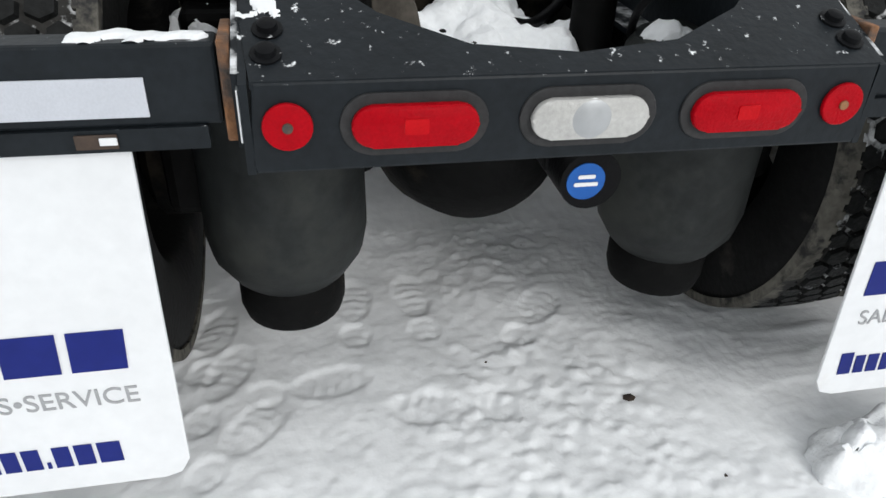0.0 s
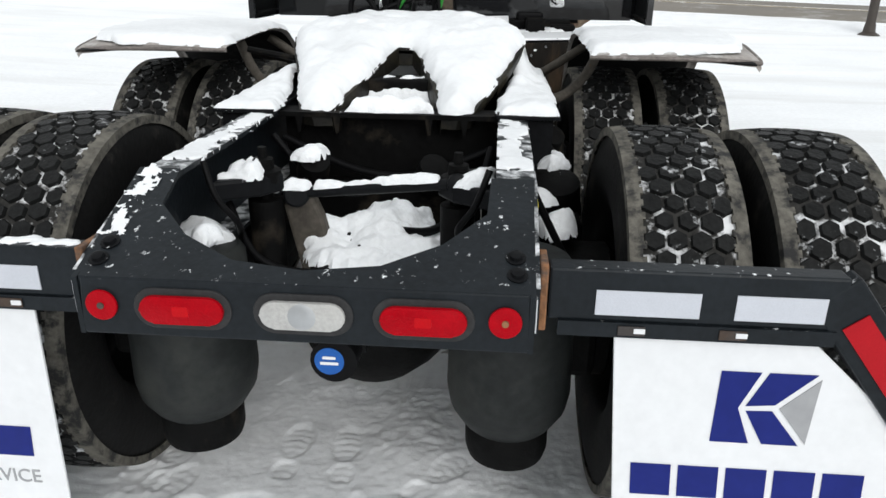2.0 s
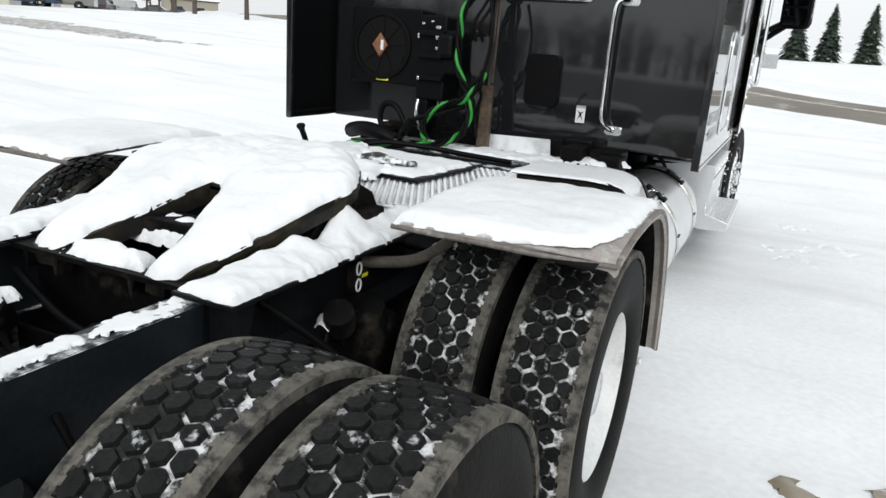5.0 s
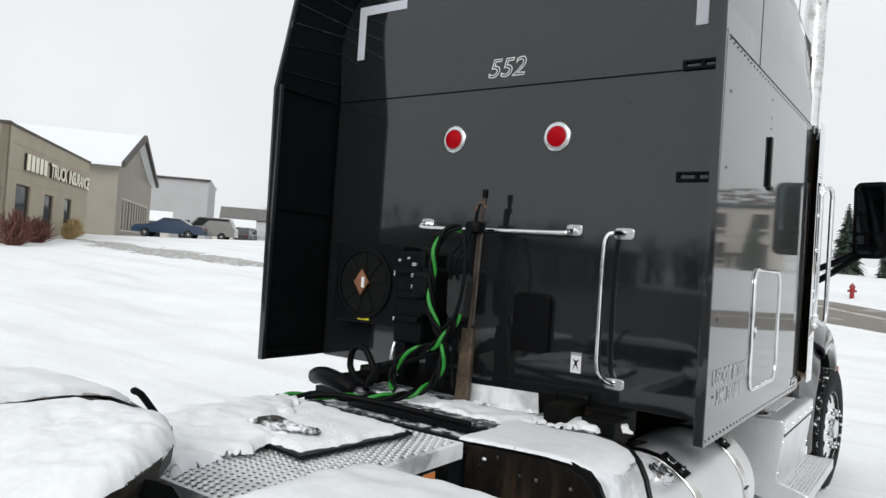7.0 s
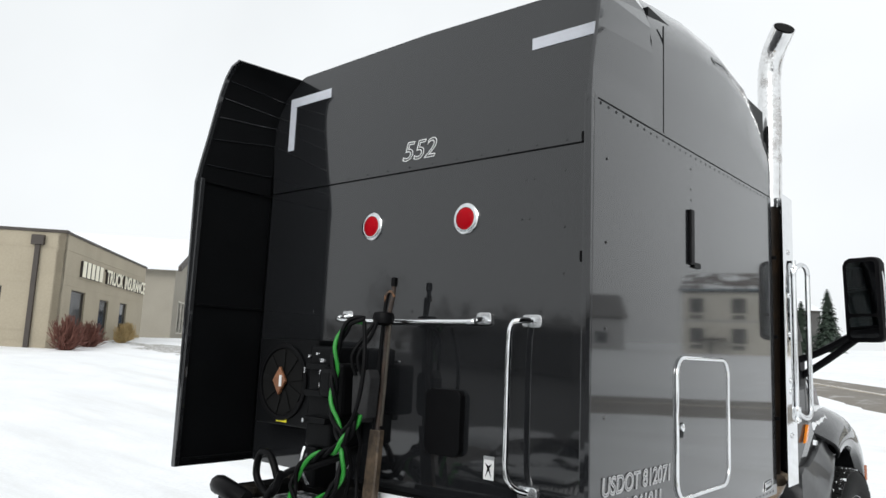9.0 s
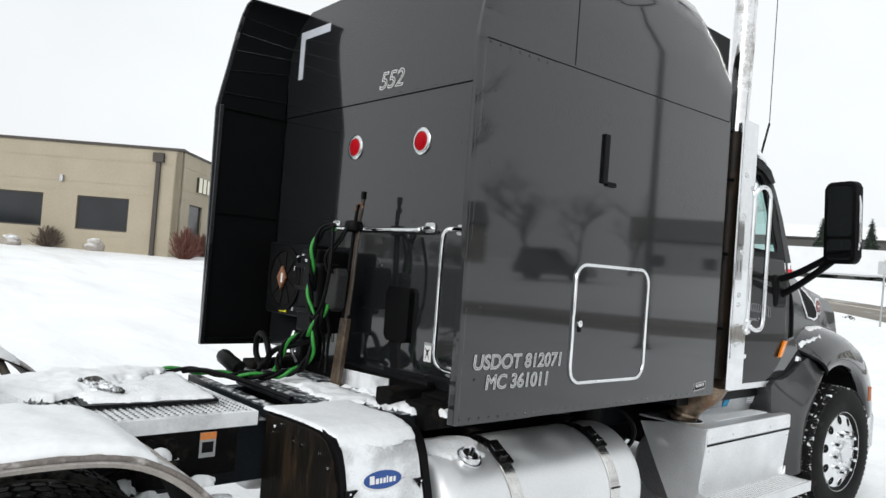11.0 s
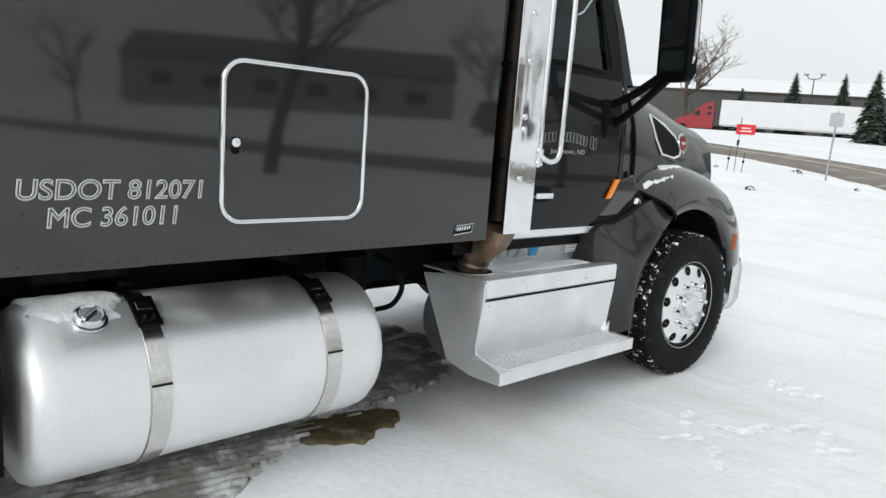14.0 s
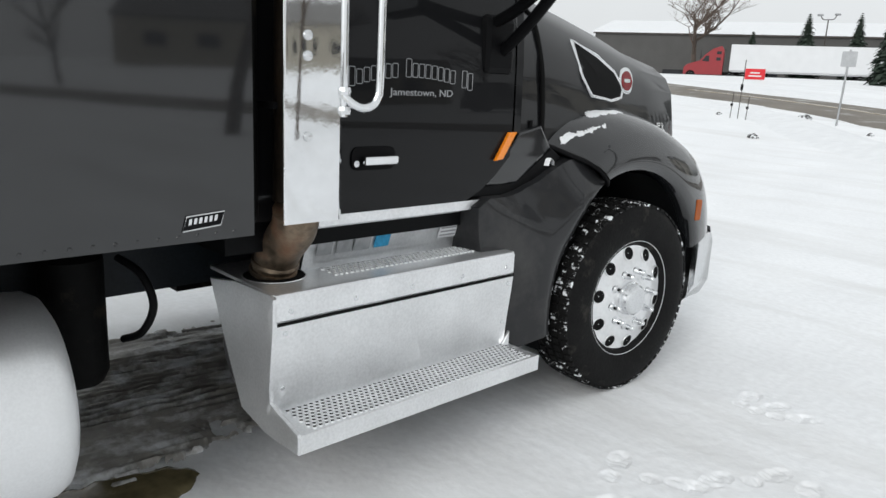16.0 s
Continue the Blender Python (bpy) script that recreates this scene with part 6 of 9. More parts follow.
# grab bars on the back wall
bar = bent_bar("grab_bar", [(-0.455, BACK, 1.965), (-0.45, 3.96, 1.955), (-0.42, 3.945, 1.94), (0.0, 3.94, 1.935), (0.40, 3.945, 1.935), (0.44, 3.965, 1.945), (0.455, BACK, 1.955)], 0.0135, chrome, truck, "chrome horizontal grab bar")
for x, z in ((-0.455, 1.965), (0.455, 1.955)):
    part("foot", prism(bmesh.new(), round_rect(0.085, 0.055, 0.018, 4), 0.012, at(REAR, x, BACK, z), bevel=0.003), chrome_dull, bar)
bar = bent_bar("grab_bar", [(0.715, BACK, 1.945), (0.69, 3.96, 1.945), (0.655, 3.94, 1.92), (0.645, 3.94, 1.80), (0.645, 3.94, 1.45), (0.65, 3.94, 1.30), (0.68, 3.96, 1.245), (0.71, BACK, 1.225)], 0.0135, chrome, truck, "chrome upright grab bar")
for x, z in ((0.715, 1.945), (0.71, 1.225)):
    part("foot", prism(bmesh.new(), round_rect(0.10, 0.055, 0.018, 4), 0.012, at(REAR, x, BACK, z), bevel=0.003), chrome_dull, bar)

# round marker lamps
for x, z in ((-0.312, 2.442), (0.324, 2.430)):
    ringm = bmesh.new()
    lathe(ringm, [(0.075, 0.0), (0.075, 0.008), (0.068, 0.013), (0.055, 0.013), (0.053, 0.004)], at(REAR, x, BACK, z), 36)
    ringo = part("marker_lamp", ringm, chrome_dull, truck, "round red marker lamp in a bright ring", smooth=40)
    lens = bmesh.new()
    lathe(lens, [(0.054, 0.004), (0.052, 0.012), (0.04, 0.019), (0.02, 0.022), (0.002, 0.023)], at(REAR, x, BACK, z), 30)
    part("lens", lens, lens_red, ringo, smooth=40)

# corner marks of reflective tape
for s, x0, zt in ((-1, -1.09, 3.30), (1, 1.045, 3.245)):
    u = -s
    part("reflective_tape", solid(min(x0, x0 + u * 0.37), max(x0, x0 + u * 0.37), BACK - 0.004, BACK - 0.001, zt - 0.055, zt), reflect_white, truck)
    part("reflective_tape", solid(min(x0, x0 + u * 0.055), max(x0, x0 + u * 0.055), BACK - 0.004, BACK - 0.001, zt - 0.33, zt - 0.056), reflect_white, truck)
text_part("lettering", "552", at(REAR, 0.0, BACK - 0.002, 2.82), 0.235, 0.105, letter_white, body, outline=0.022, shear=0.25)
for z in (2.73, 2.215):
    hook = part("strap_hook", solid(0.945, 1.105, BACK - 0.018, BACK, z - 0.022, z - 0.008, 0.002), plastic_black, truck)
    part("strap_hook_arm", solid(0.945, 1.105, BACK - 0.018, BACK, z + 0.012, z + 0.024, 0.002), plastic_black, hook)
    for x in (0.945, 1.03, 1.09):
        part("strap_hook_arm", solid(x, x + 0.014, BACK - 0.018, BACK, z - 0.008, z + 0.012), plastic_black, hook)

# condenser fan box with shroud and blades
bm = bmesh.new()
box(bm, -1.0, -0.50, 3.86, BACK, 1.37, 1.83, 0.012)
fan = part("condenser_fan", bm, paint_dark, truck, "black cooling fan box on the back wall")
bm = bmesh.new()
lathe(bm, [(0.205, 0.0), (0.205, 0.012), (0.195, 0.016), (0.18, 0.012), (0.178, 0.0)], at(REAR, -0.77, 3.86, 1.60), 40)
part("shroud", bm, plastic_black, fan, smooth=40)
part("grille", prism(bmesh.new(), disc(0.178, 40), 0.001, at(REAR, -0.77, 3.86, 1.60)), dark_hole, fan)
for k in range(9):
    a = radians(40 * k)
    blade = [(0.05 * math.cos(a), 0.05 * math.sin(a)), (0.17 * math.cos(a + 0.1), 0.17 * math.sin(a + 0.1)), (0.172 * math.cos(a + 0.34), 0.172 * math.sin(a + 0.34)), (0.055 * math.cos(a + 0.5), 0.055 * math.sin(a + 0.5))]
    part("fan_blade", prism(bmesh.new(), blade, 0.004, at(REAR, -0.77, 3.856 - 0.0005 * (k % 2), 1.60)), dark_hole, fan)
part("fan_hub", prism(bmesh.new(), [(-0.055, 0), (0, 0.075), (0.055, 0), (0, -0.075)], 0.02, at(REAR, -0.775, 3.85, 1.605), bevel=0.006), surface("copper motor", (0.2, 0.085, 0.04), 0.5, var=0.3, scale=20), fan, "copper-coloured fan motor")
part("label", solid(-0.765, -0.745, 3.826, 3.829, 1.575, 1.635), letter_white, fan)
part("label", solid(-0.80, -0.715, 3.853, 3.859, 1.388, 1.408), yellow, fan, "small yellow label")
bm = bmesh.new()
box(bm, -0.49, -0.30, 3.80, BACK, 1.30, 1.80, 0.015)
for z in (1.42, 1.55, 1.68):
    box(bm, -0.47, -0.30, 3.76, 3.80, z, z + 0.03, 0.004)
box(bm, -0.33, -0.22, 3.72, 3.86, 1.55, 1.7, 0.03)
box(bm, -0.47, -0.40, 3.80, 3.95, 1.1, 1.30, 0.01)
comp = part("compressor_box", bm, paint_dark, truck, "black compressor box with pipes")
for x, z, w, h in ((-0.345, 1.60, 0.04, 0.02), (-0.345, 1.66, 0.045, 0.022), (-0.345, 1.72, 0.03, 0.018), (-0.465, 1.66, 0.012, 0.03), (-0.44, 1.74, 0.02, 0.014), (-0.455, 1.42, 0.016, 0.022), (-0.38, 1.755, 0.02, 0.012)):
    part("fitting", solid(x, x + w, 3.742, 3.762, z, z + h, 0.004), chrome_dull, comp)
part("copper_pipe", tube_mesh([(-0.45, 3.775, 1.30), (-0.452, 3.76, 1.24), (-0.445, 3.765, 1.18), (-0.44, 3.80, 1.12)], 0.012), chrome_dull, comp, "short bright pipe", smooth=60)
part("relay_box", solid(-0.30, -0.19, 3.76, 3.90, 1.46, 1.72, 0.02), plastic_black, comp)
part("vent_cover", prism(bmesh.new(), round_rect(0.205, 0.30, 0.03, 5), 0.035, at(REAR, 0.255, BACK, 1.475), bevel=0.008), plastic_black, truck, "black plastic vent cover")
for x, z, w, h in ((0.505, 1.30, 0.055, 0.10), (-0.42, 1.28, 0.05, 0.085)):
    lab = part("warning_label", solid(x - w / 2, x + w / 2, BACK - 0.004, BACK - 0.001, z - h / 2, z + h / 2), letter_white, truck)
    part("label_band", solid(x - w / 2, x + w / 2, BACK - 0.006, BACK - 0.0045, z + h * 0.36, z + h / 2), sign_grey, lab)
    part("label_figure", prism(bmesh.new(), [(x - w * 0.3, z - h * 0.4), (x, z - h * 0.1), (x + w * 0.3, z - h * 0.4), (x + w * 0.1, z), (x + w * 0.35, z + h * 0.2), (x, z + h * 0.1), (x - w * 0.35, z + h * 0.2), (x - w * 0.1, z)], 0.0012, at(REAR, 0, BACK - 0.0045)), dark_hole, lab)
bm = bmesh.new()
box(bm, 0.44, 0.62, 3.93, 3.99, 1.10, 1.17, 0.02)
box(bm, 0.50, 0.57, 3.90, 3.96, 1.05, 1.12, 0.015)
part("air_valve", bm, plastic_black, truck)

# hatch and lettering on the side
out = round_rect(0.606, 0.56, 0.075, 6, 4.547, 1.535)
bm = bmesh.new()
prism(bm, round_rect(0.59, 0.545, 0.07, 6, 4.547, 1.535), 0.004, at(SIDE, HALF + 0.008))
hatch = part("luggage_hatch", bm, paint, truck, "luggage hatch framed in chrome trim")
bm = bmesh.new()
tube(bm, [(HALF + 0.012, u, v) for u, v in out], 0.0095, 8, closed=True)
part("chrome_trim", bm, chrome, hatch, smooth=60)
lockm = bmesh.new()
lathe(lockm, [(0.017, 0.0), (0.016, 0.008), (0.010, 0.011), (0.002, 0.012)], at(SIDE, HALF + 0.012, 4.292, 1.535), 18)
part("lock", lockm, chrome, hatch, smooth=40)
part("lock_plate", prism(bmesh.new(), round_rect(0.03, 0.06, 0.01, 4, 4.292, 1.525), 0.002, at(SIDE, HALF + 0.012)), plastic_black, hatch)
text_part("lettering", "USDOT 812071", at(SIDE, HALF + 0.0115, 3.897, 1.372), 0.565, 0.066, letter_dull, body, outline=0.034, shear=0.10)
text_part("lettering", "MC 361011", at(SIDE, HALF + 0.0115, 3.893, 1.288), 0.40, 0.066, letter_dull, body, outline=0.034, shear=0.10)
slot = part("vent_slot", solid(HALF + 0.008, HALF + 0.022, 4.385, 4.425, 2.215, 2.455, 0.004), plastic_black, truck, "black vent slot on the sleeper side")
part("vent_foot", solid(HALF + 0.008, HALF + 0.02, 4.425, 4.50, 2.205, 2.228, 0.003), plastic_black, slot)
badge_out = [(5.395, 1.155), (5.51, 1.165), (5.522, 1.205), (5.408, 1.197)]
plate = part("dealer_plate", prism(bmesh.new(), badge_out, 0.004, at(SIDE, HALF + 0.008)), frame_black, truck, "small dark metal badge with a pale rim and bars")
bm = bmesh.new()
tube(bm, [(HALF + 0.0125, y, z) for y, z in badge_out], 0.0022, 6, closed=True)
part("badge_rim", bm, chrome_dull, plate)
for k in range(6):
    y = 5.412 + k * 0.0155
    part("badge_bar", prism(bmesh.new(), [(y, 1.172 + 0.0013 * k), (y + 0.009, 1.173 + 0.0013 * k), (y + 0.012, 1.190 + 0.0013 * k), (y + 0.003, 1.189 + 0.0013 * k)], 0.001, at(SIDE, HALF + 0.012)), chrome_dull, plate)


# ---- auxiliary power unit ----
UNIT = [(0.46, 1.05), (0.80, 1.062), (0.90, 1.055), (0.96, 1.035), (1.0, 0.995), (1.028, 0.94), (1.048, 0.87), (1.072, 0.80), (1.09, 0.73), (1.09, 0.42), (0.46, 0.42)]
UNIT_BACK, UNIT_FRONT = 3.15, 3.60


def unit_point(t, off=0.0):
    """A point on the unit's skin, t running from the roof's inner end (0) round to the foot (9), pushed out by off."""
    k = min(int(t), 8)
    f = t - k
    (x0, z0), (x1, z1) = UNIT[k], UNIT[k + 1]
    n = Vector((z0 - z1, x1 - x0)).normalized()
    if k + 2 < 10 and f > 0.5:
        (xa, za), (xb, zb) = UNIT[k + 1], UNIT[k + 2]
        n = (n * (1.5 - f) + Vector((za - zb, xb - xa)).normalized() * (f - 0.5)).normalized()
    return x0 + (x1 - x0) * f + off * n.x, z0 + (z1 - z0) * f + off * n.y


def unit_panel(t0, t1, y0, y1, r0, r1, mat, u, name, label=""):
    """A sheet bent over the unit's skin, with corners rounded by r0 at its start and r1 at its end."""
    ts = list(np.linspace(t0, t1, 44))
    pts = [unit_point(t, 0.004) for t in ts]
    run = [0.0]
    for a, b in zip(pts, pts[1:]):
        run.append(run[-1] + math.dist(a, b))
    rows = []
    for (x, z), d in zip(pts, run):
        cut = 0.0
        for r, e in ((r0, d), (r1, run[-1] - d)):
            if r and e < r:
                cut = max(cut, r - math.sqrt(max(r * r - (r - e) ** 2, 0.0)))
        rows.append([(x, y0 + cut + (y1 - y0 - 2 * cut) * k / 8, z) for k in range(9)])
    bm = bmesh.new()
    loft(bm, rows)
    return part(name, bm, mat, u, label, smooth=40)


def unit():
    lay = Matrix(((1, 0, 0, 0), (0, 0, 1, UNIT_BACK), (0, 1, 0, 0), (0, 0, 0, 1)))
    bm = bmesh.new()
    prism(bm, UNIT, UNIT_FRONT - UNIT_BACK, lay, bevel=0.004)
    u = part("power_unit", bm, plastic_black, truck, "auxiliary power unit with pale tread plate panels in a black frame", smooth=30)
    unit_panel(1.0, 7.96, 3.182, 3.556, 0.0, 0.032, alu_snow, u, "upper_panel", "pale tread plate panel, frosted")
    unit_panel(8.47, 8.985, 3.17, 3.562, 0.03, 0.0, alu_snow, u, "lower_panel", "pale tread plate panel, frosted")
    # raised rims of the black frame
    for y0, y1 in ((UNIT_BACK - 0.003, 3.176), (3.562, UNIT_FRONT + 0.003)):
        rows = []
        for t in np.linspace(0.6, 8.99, 46):
            (xa, za), (xb, zb) = unit_point(t, 0.001), unit_point(t, 0.010)
            rows.append([(xa, y0, za), (xb, y0 + 0.002, zb), (xb, y1 - 0.002, zb), (xa, y1, za)])
        bm = bmesh.new()
        loft(bm, rows)
        part("rim", bm, plastic_black, u, smooth=40)
    part("rear_cover", prism(bmesh.new(), [(x - 0.012, z - 0.012 if z > 0.9 else z + 0.01) for x, z in UNIT], 0.010, at(REAR, 0, UNIT_BACK), bevel=0.003), rust_streaked, u, "grimy brown-black rear cover")
    part("cover_ledge", prism(bmesh.new(), [(0.50, 0.60), (0.80, 0.665), (1.06, 0.655), (1.06, 0.675), (0.80, 0.69), (0.50, 0.625)], 0.016, at(REAR, 0, UNIT_BACK - 0.008), bevel=0.004), rust_streaked, u)
    rnd = random.Random(12)
    for k in range(6):
        x, z = rnd.uniform(0.52, 1.04), rnd.choice((0.695, 0.70, 0.70, 1.0))
        bm = bmesh.new()
        bmesh.ops.create_icosphere(bm, subdivisions=2, radius=rnd.uniform(0.004, 0.009))
        for v in bm.verts:
            v.co = Vector((x + v.co.x * 1.4, UNIT_BACK - 0.014 + v.co.y * 0.6, z + v.co.z * rnd.uniform(0.7, 1.1)))
        part("snow_fleck", bm, snow, u, smooth=60)
    for x, z in ((0.52, 0.97), (0.70, 0.97), (0.77, 0.97), (0.91, 0.97), (0.60, 1.02), (1.04, 0.66), (1.045, 0.50), (0.98, 0.93), (0.55, 0.52)):
        part("stud", prism(bmesh.new(), disc(0.0075, 10, x, z), 0.006, at(REAR, 0, UNIT_BACK - 0.010)), chrome_dull, u)
    for y, z in ((3.165, 0.661), (3.205, 0.662), (3.527, 0.658), (3.569, 0.656)):
        bm = bmesh.new()
        lathe(bm, [(0.0085, 0.0), (0.008, 0.004), (0.004, 0.006), (0.001, 0.0065)], at(SIDE, 1.091, y, z), 12)
        part("stud", bm, chrome_dull, u, smooth=50)
    bm = bmesh.new()
    for i in range(17):
        for j in range(22):
            y, t = 3.195 + i * 0.0215 + (0.0107 if j % 2 else 0), 3.4 + j * 0.205
            if y > 3.545 or t > 7.75:
                continue
            a = 1 if (i + j) % 2 else -1
            vs = []
            for k, (d, e) in enumerate(((-0.008, -0.003 * a), (0, -0.003 - 0.002 * a), (0.008, 0.003 * a), (0, 0.003 + 0.002 * a))):
                x, z = unit_point(t, 0.0075 if k in (1, 3) else 0.0045)
                vs.append(bm.verts.new((x, y + d, z + e)))
            bm.faces.new(vs)
    tagged(part("tread_pattern", bm, alu_snow, u), "", "", "", "stuff")
    tilt = Matrix.Translation((1.052, 3.352, 0.877)) @ pose(0, 0, 0, 0, -17, 0) @ SIDE
    el = [(0.102 * math.cos(a), 0.041 * math.sin(a)) for a in np.linspace(0, 2 * math.pi, 41)[:-1]]
    part("badge", prism(bmesh.new(), el, 0.007, tilt, bevel=0.002), letter_white, u, "blue oval badge with a pale rim and a white band")
    part("badge_field", prism(bmesh.new(), [(x * 0.93, y * 0.86) for x, y in el], 0.0015, tilt @ Matrix.Translation((0, 0, 0.007))), blue_oval, u)
    x = -0.068
    for w, h in ((0.026, 0.032), (0.018, 0.020), (0.014, 0.020), (0.014, 0.020), (0.010, 0.026), (0.018, 0.020), (0.014, 0.020)):
        part("badge_bar", prism(bmesh.new(), [(x, -0.014), (x + w - 0.003, -0.014), (x + w + 0.001, -0.014 + h), (x + 0.004, -0.014 + h)], 0.001, tilt @ Matrix.Translation((0, 0, 0.0086))), letter_white, u)
        x += w + 0.003
    for y, t, f in ((3.176, 6.35, 1), (3.558, 6.3, -1), (3.168, 8.86, 1), (3.562, 8.8, -1)):
        x, z = unit_point(t, 0.004)
        latch = part("latch", prism(bmesh.new(), [(y - f * 0.012, z - 0.016), (y + f * 0.012, z - 0.012), (y + f * 0.014, z - 0.034), (y + f * 0.03, z - 0.008), (y + f * 0.048, z + 0.010), (y + f * 0.012, z + 0.010), (y - f * 0.012, z + 0.014)][:: f], 0.012, at(SIDE, x)), plastic_black, u, "black rubber latch")
        part("latch_pin", prism(bmesh.new(), disc(0.005, 8, y + f * 0.012, z), 0.015, at(SIDE, x)), chrome_dull, latch)
    # drain pipe at the foot, dusted with snow
    bm = bmesh.new()
    tube(bm, smooth_path([(0.80, 3.13, 0.56), (0.82, 3.06, 0.565), (0.88, 3.03, 0.54), (0.97, 3.04, 0.47), (1.03, 3.07, 0.42), (1.04, 3.09, 0.36)]), 0.018, 12)
    part("drain_pipe", bm, frame_black, u, "bent black pipe dusted with snow", smooth=60)
    bm = bmesh.new()
    for i in range(16):
        z, r = 0.425 - i * 0.013, 0.0075 * (1 - i / 17) + 0.001
        cylinder(bm, (1.088, 3.528 + 0.001 * (i % 3), z), (1.088, 3.528 + 0.001 * ((i + 1) % 3), z - 0.0135), r, 7)
    part("icicle", bm, surface("ice", (0.75, 0.78, 0.8), 0.1, var=0.05, bump=0.1), u, smooth=60)
    rnd = random.Random(6)
    bm = bmesh.new()
    for i in range(17):
        y = 3.175 + i * 0.0225
        prism(bm, [(y, 0.432), (y + 0.0215, 0.432), (y + 0.019, 0.420 - 0.004 * rnd.random()), (y + 0.004, 0.404 - 0.008 * rnd.random())], 0.012, at(SIDE, 1.086))
    part("ice_fringe", bm, snow, u)
    return u


unit()
wl_ = part("warning_label", solid(0.47, 0.474, 2.83, 2.90, 0.88, 0.985), galv, truck, "grey warning label with an orange head")
part("label_band", solid(0.4745, 0.4755, 2.83, 2.90, 0.955, 0.985), orange_label, wl_)
part("label_bar", solid(0.4745, 0.4755, 2.84, 2.89, 0.90, 0.945), frame_black, wl_)
bm = bmesh.new()
box(bm, 0.43, 0.468, 2.5, 3.0, 0.80, 1.0, 0.005)
for y in (2.62, 2.70):
    cylinder(bm, (0.468, y, 0.96), (0.50, y, 0.96), 0.02, 12)
box(bm, 0.47, 0.58, 2.55, 2.72, 0.80, 0.90, 0.02)
part("battery_bracket", bm, grime_black, truck)


# ---- fuel tank ----
def tank(s):
    cx, cz, r = s * 0.83, 0.59, 0.33
    m = Matrix(((1, 0, 0, cx), (0, 0, 1, 0), (0, 1, 0, cz), (0, 0, 0, 1)))
    bm = bmesh.new()
    lathe(bm, [(0.02, 3.648), (0.2, 3.652), (0.265, 3.662), (0.305, 3.682), (0.325, 3.715), (r, 3.76), (r, 4.3), (r, 4.7), (r, 5.04), (0.325, 5.085), (0.305, 5.118), (0.265, 5.138), (0.2, 5.148), (0.02, 5.15)], m, 64)
    t = part("fuel_tank", bm, alu, truck, "cylindrical brushed aluminium fuel tank", smooth=35)
    for y in (4.088, 4.836):
        bm = bmesh.new()
        rows = []
        for i in range(37):
            a = radians(-115 + i * 7)
            c = (cx + s * (r + 0.003) * math.cos(a), cz + (r + 0.003) * math.sin(a))
            d = (cx + s * (r + 0.007) * math.cos(a), cz + (r + 0.007) * math.sin(a))
            rows.append([(c[0], y - 0.038, c[1]), (d[0], y - 0.036, d[1]), (d[0], y + 0.036, d[1]), (c[0], y + 0.038, c[1])])
        loft(bm, rows)
        st = part("strap", bm, steel_band, t, "stainless tank strap", smooth=40)
        q = Matrix.Translation((cx, y, cz)) @ pose(0, 0, 0, 0, -58 * s, 0)
        bm = bmesh.new()
        box(bm, r + 0.006 if s > 0 else -r - 0.02, r + 0.02 if s > 0 else -r - 0.006, -0.045, 0.045, -0.055, 0.09, 0.003, m=q)
        buckle = part("strap_bracket", bm, plastic_black, t)
        if s > 0:
            part("buckle_plate", solid(r + 0.02, r + 0.024, -0.028, 0.028, 0.02, 0.06, 0.001, m=q), chrome_dull, t)
            for dy in (-0.016, 0.016):
                bm = bmesh.new()
                cylinder(bm, q @ Vector((r + 0.02, dy, -0.02)), q @ Vector((r + 0.035, dy, -0.02)), 0.008, 8)
                part("nut", bm, chrome_dull, t)
        part("strap_lap", solid(min(s * 1.155, s * 1.1665), max(s * 1.155, s * 1.1665), y - 0.037, y + 0.037, 0.655, 0.662), plastic_black, t)
        bm = bmesh.new()
        prism(bm, [(s * 0.43, 0.95), (s * 0.86, 0.965), (s * 0.72, 0.90), (s * 0.585, 0.80), (s * 0.505, 0.62), (s * 0.50, 0.42), (s * 0.43, 0.45)][:: s], 0.05, at(REAR, 0, y + 0.025))
        part("tank_bracket", bm, grime_black, t)
    if s > 0:
        q = Matrix.Translation((cx, 3.895, cz)) @ pose(0, 0, 0, 0, -61, 0)
        cp = bmesh.new()
        mm = q @ Matrix(((0, 0, 1, r), (1, 0, 0, 0), (0, 1, 0, 0), (0, 0, 0, 1)))
        lathe(cp, [(0.062, 0.0), (0.062, 0.012), (0.054, 0.014), (0.052, 0.03), (0.044, 0.036), (0.038, 0.03), (0.012, 0.03), (0.002, 0.031)], mm, 28)
        cap = part("filler_cap", cp, chrome_dull, t, "ribbed metal filler cap", smooth=35)
        cp = bmesh.new()
        box(cp, -0.04, 0.04, -0.007, 0.007, 0.03, 0.042, 0.003, m=mm @ pose(0, 0, 0, 0, 0, 40))
        part("cap_grip", cp, chrome_dull, t)
    return t


tank(1), tank(-1)

snow_layer("snow_cover", [(0.42, 3.145), (0.90, 3.145), (0.985, 3.175), (1.005, 3.38), (0.99, 3.565), (0.42, 3.60)], lambda x, y: 0.008 + float(np.interp(x, [p[0] for p in UNIT[:6]], [p[1] for p in UNIT[:6]])), 0.007, None, 0.01, 82.0, "thin frosty snow on the power unit's lid", 0.3, ragged=0.012, steep=2, mat=packed_snow)
snow_layer("snow_cover", [(0.68, 3.74), (0.93, 3.72), (0.985, 3.80), (0.99, 4.0), (0.9, 4.03), (0.70, 4.02)], lambda x, y: 0.592 + math.sqrt(max(0.33 ** 2 - (x - 0.83) ** 2, 0.0)), 0.010, None, 0.01, 83.0, "frost and snow on the fuel tank's shoulder", 0.6, ragged=0.03, steep=2)


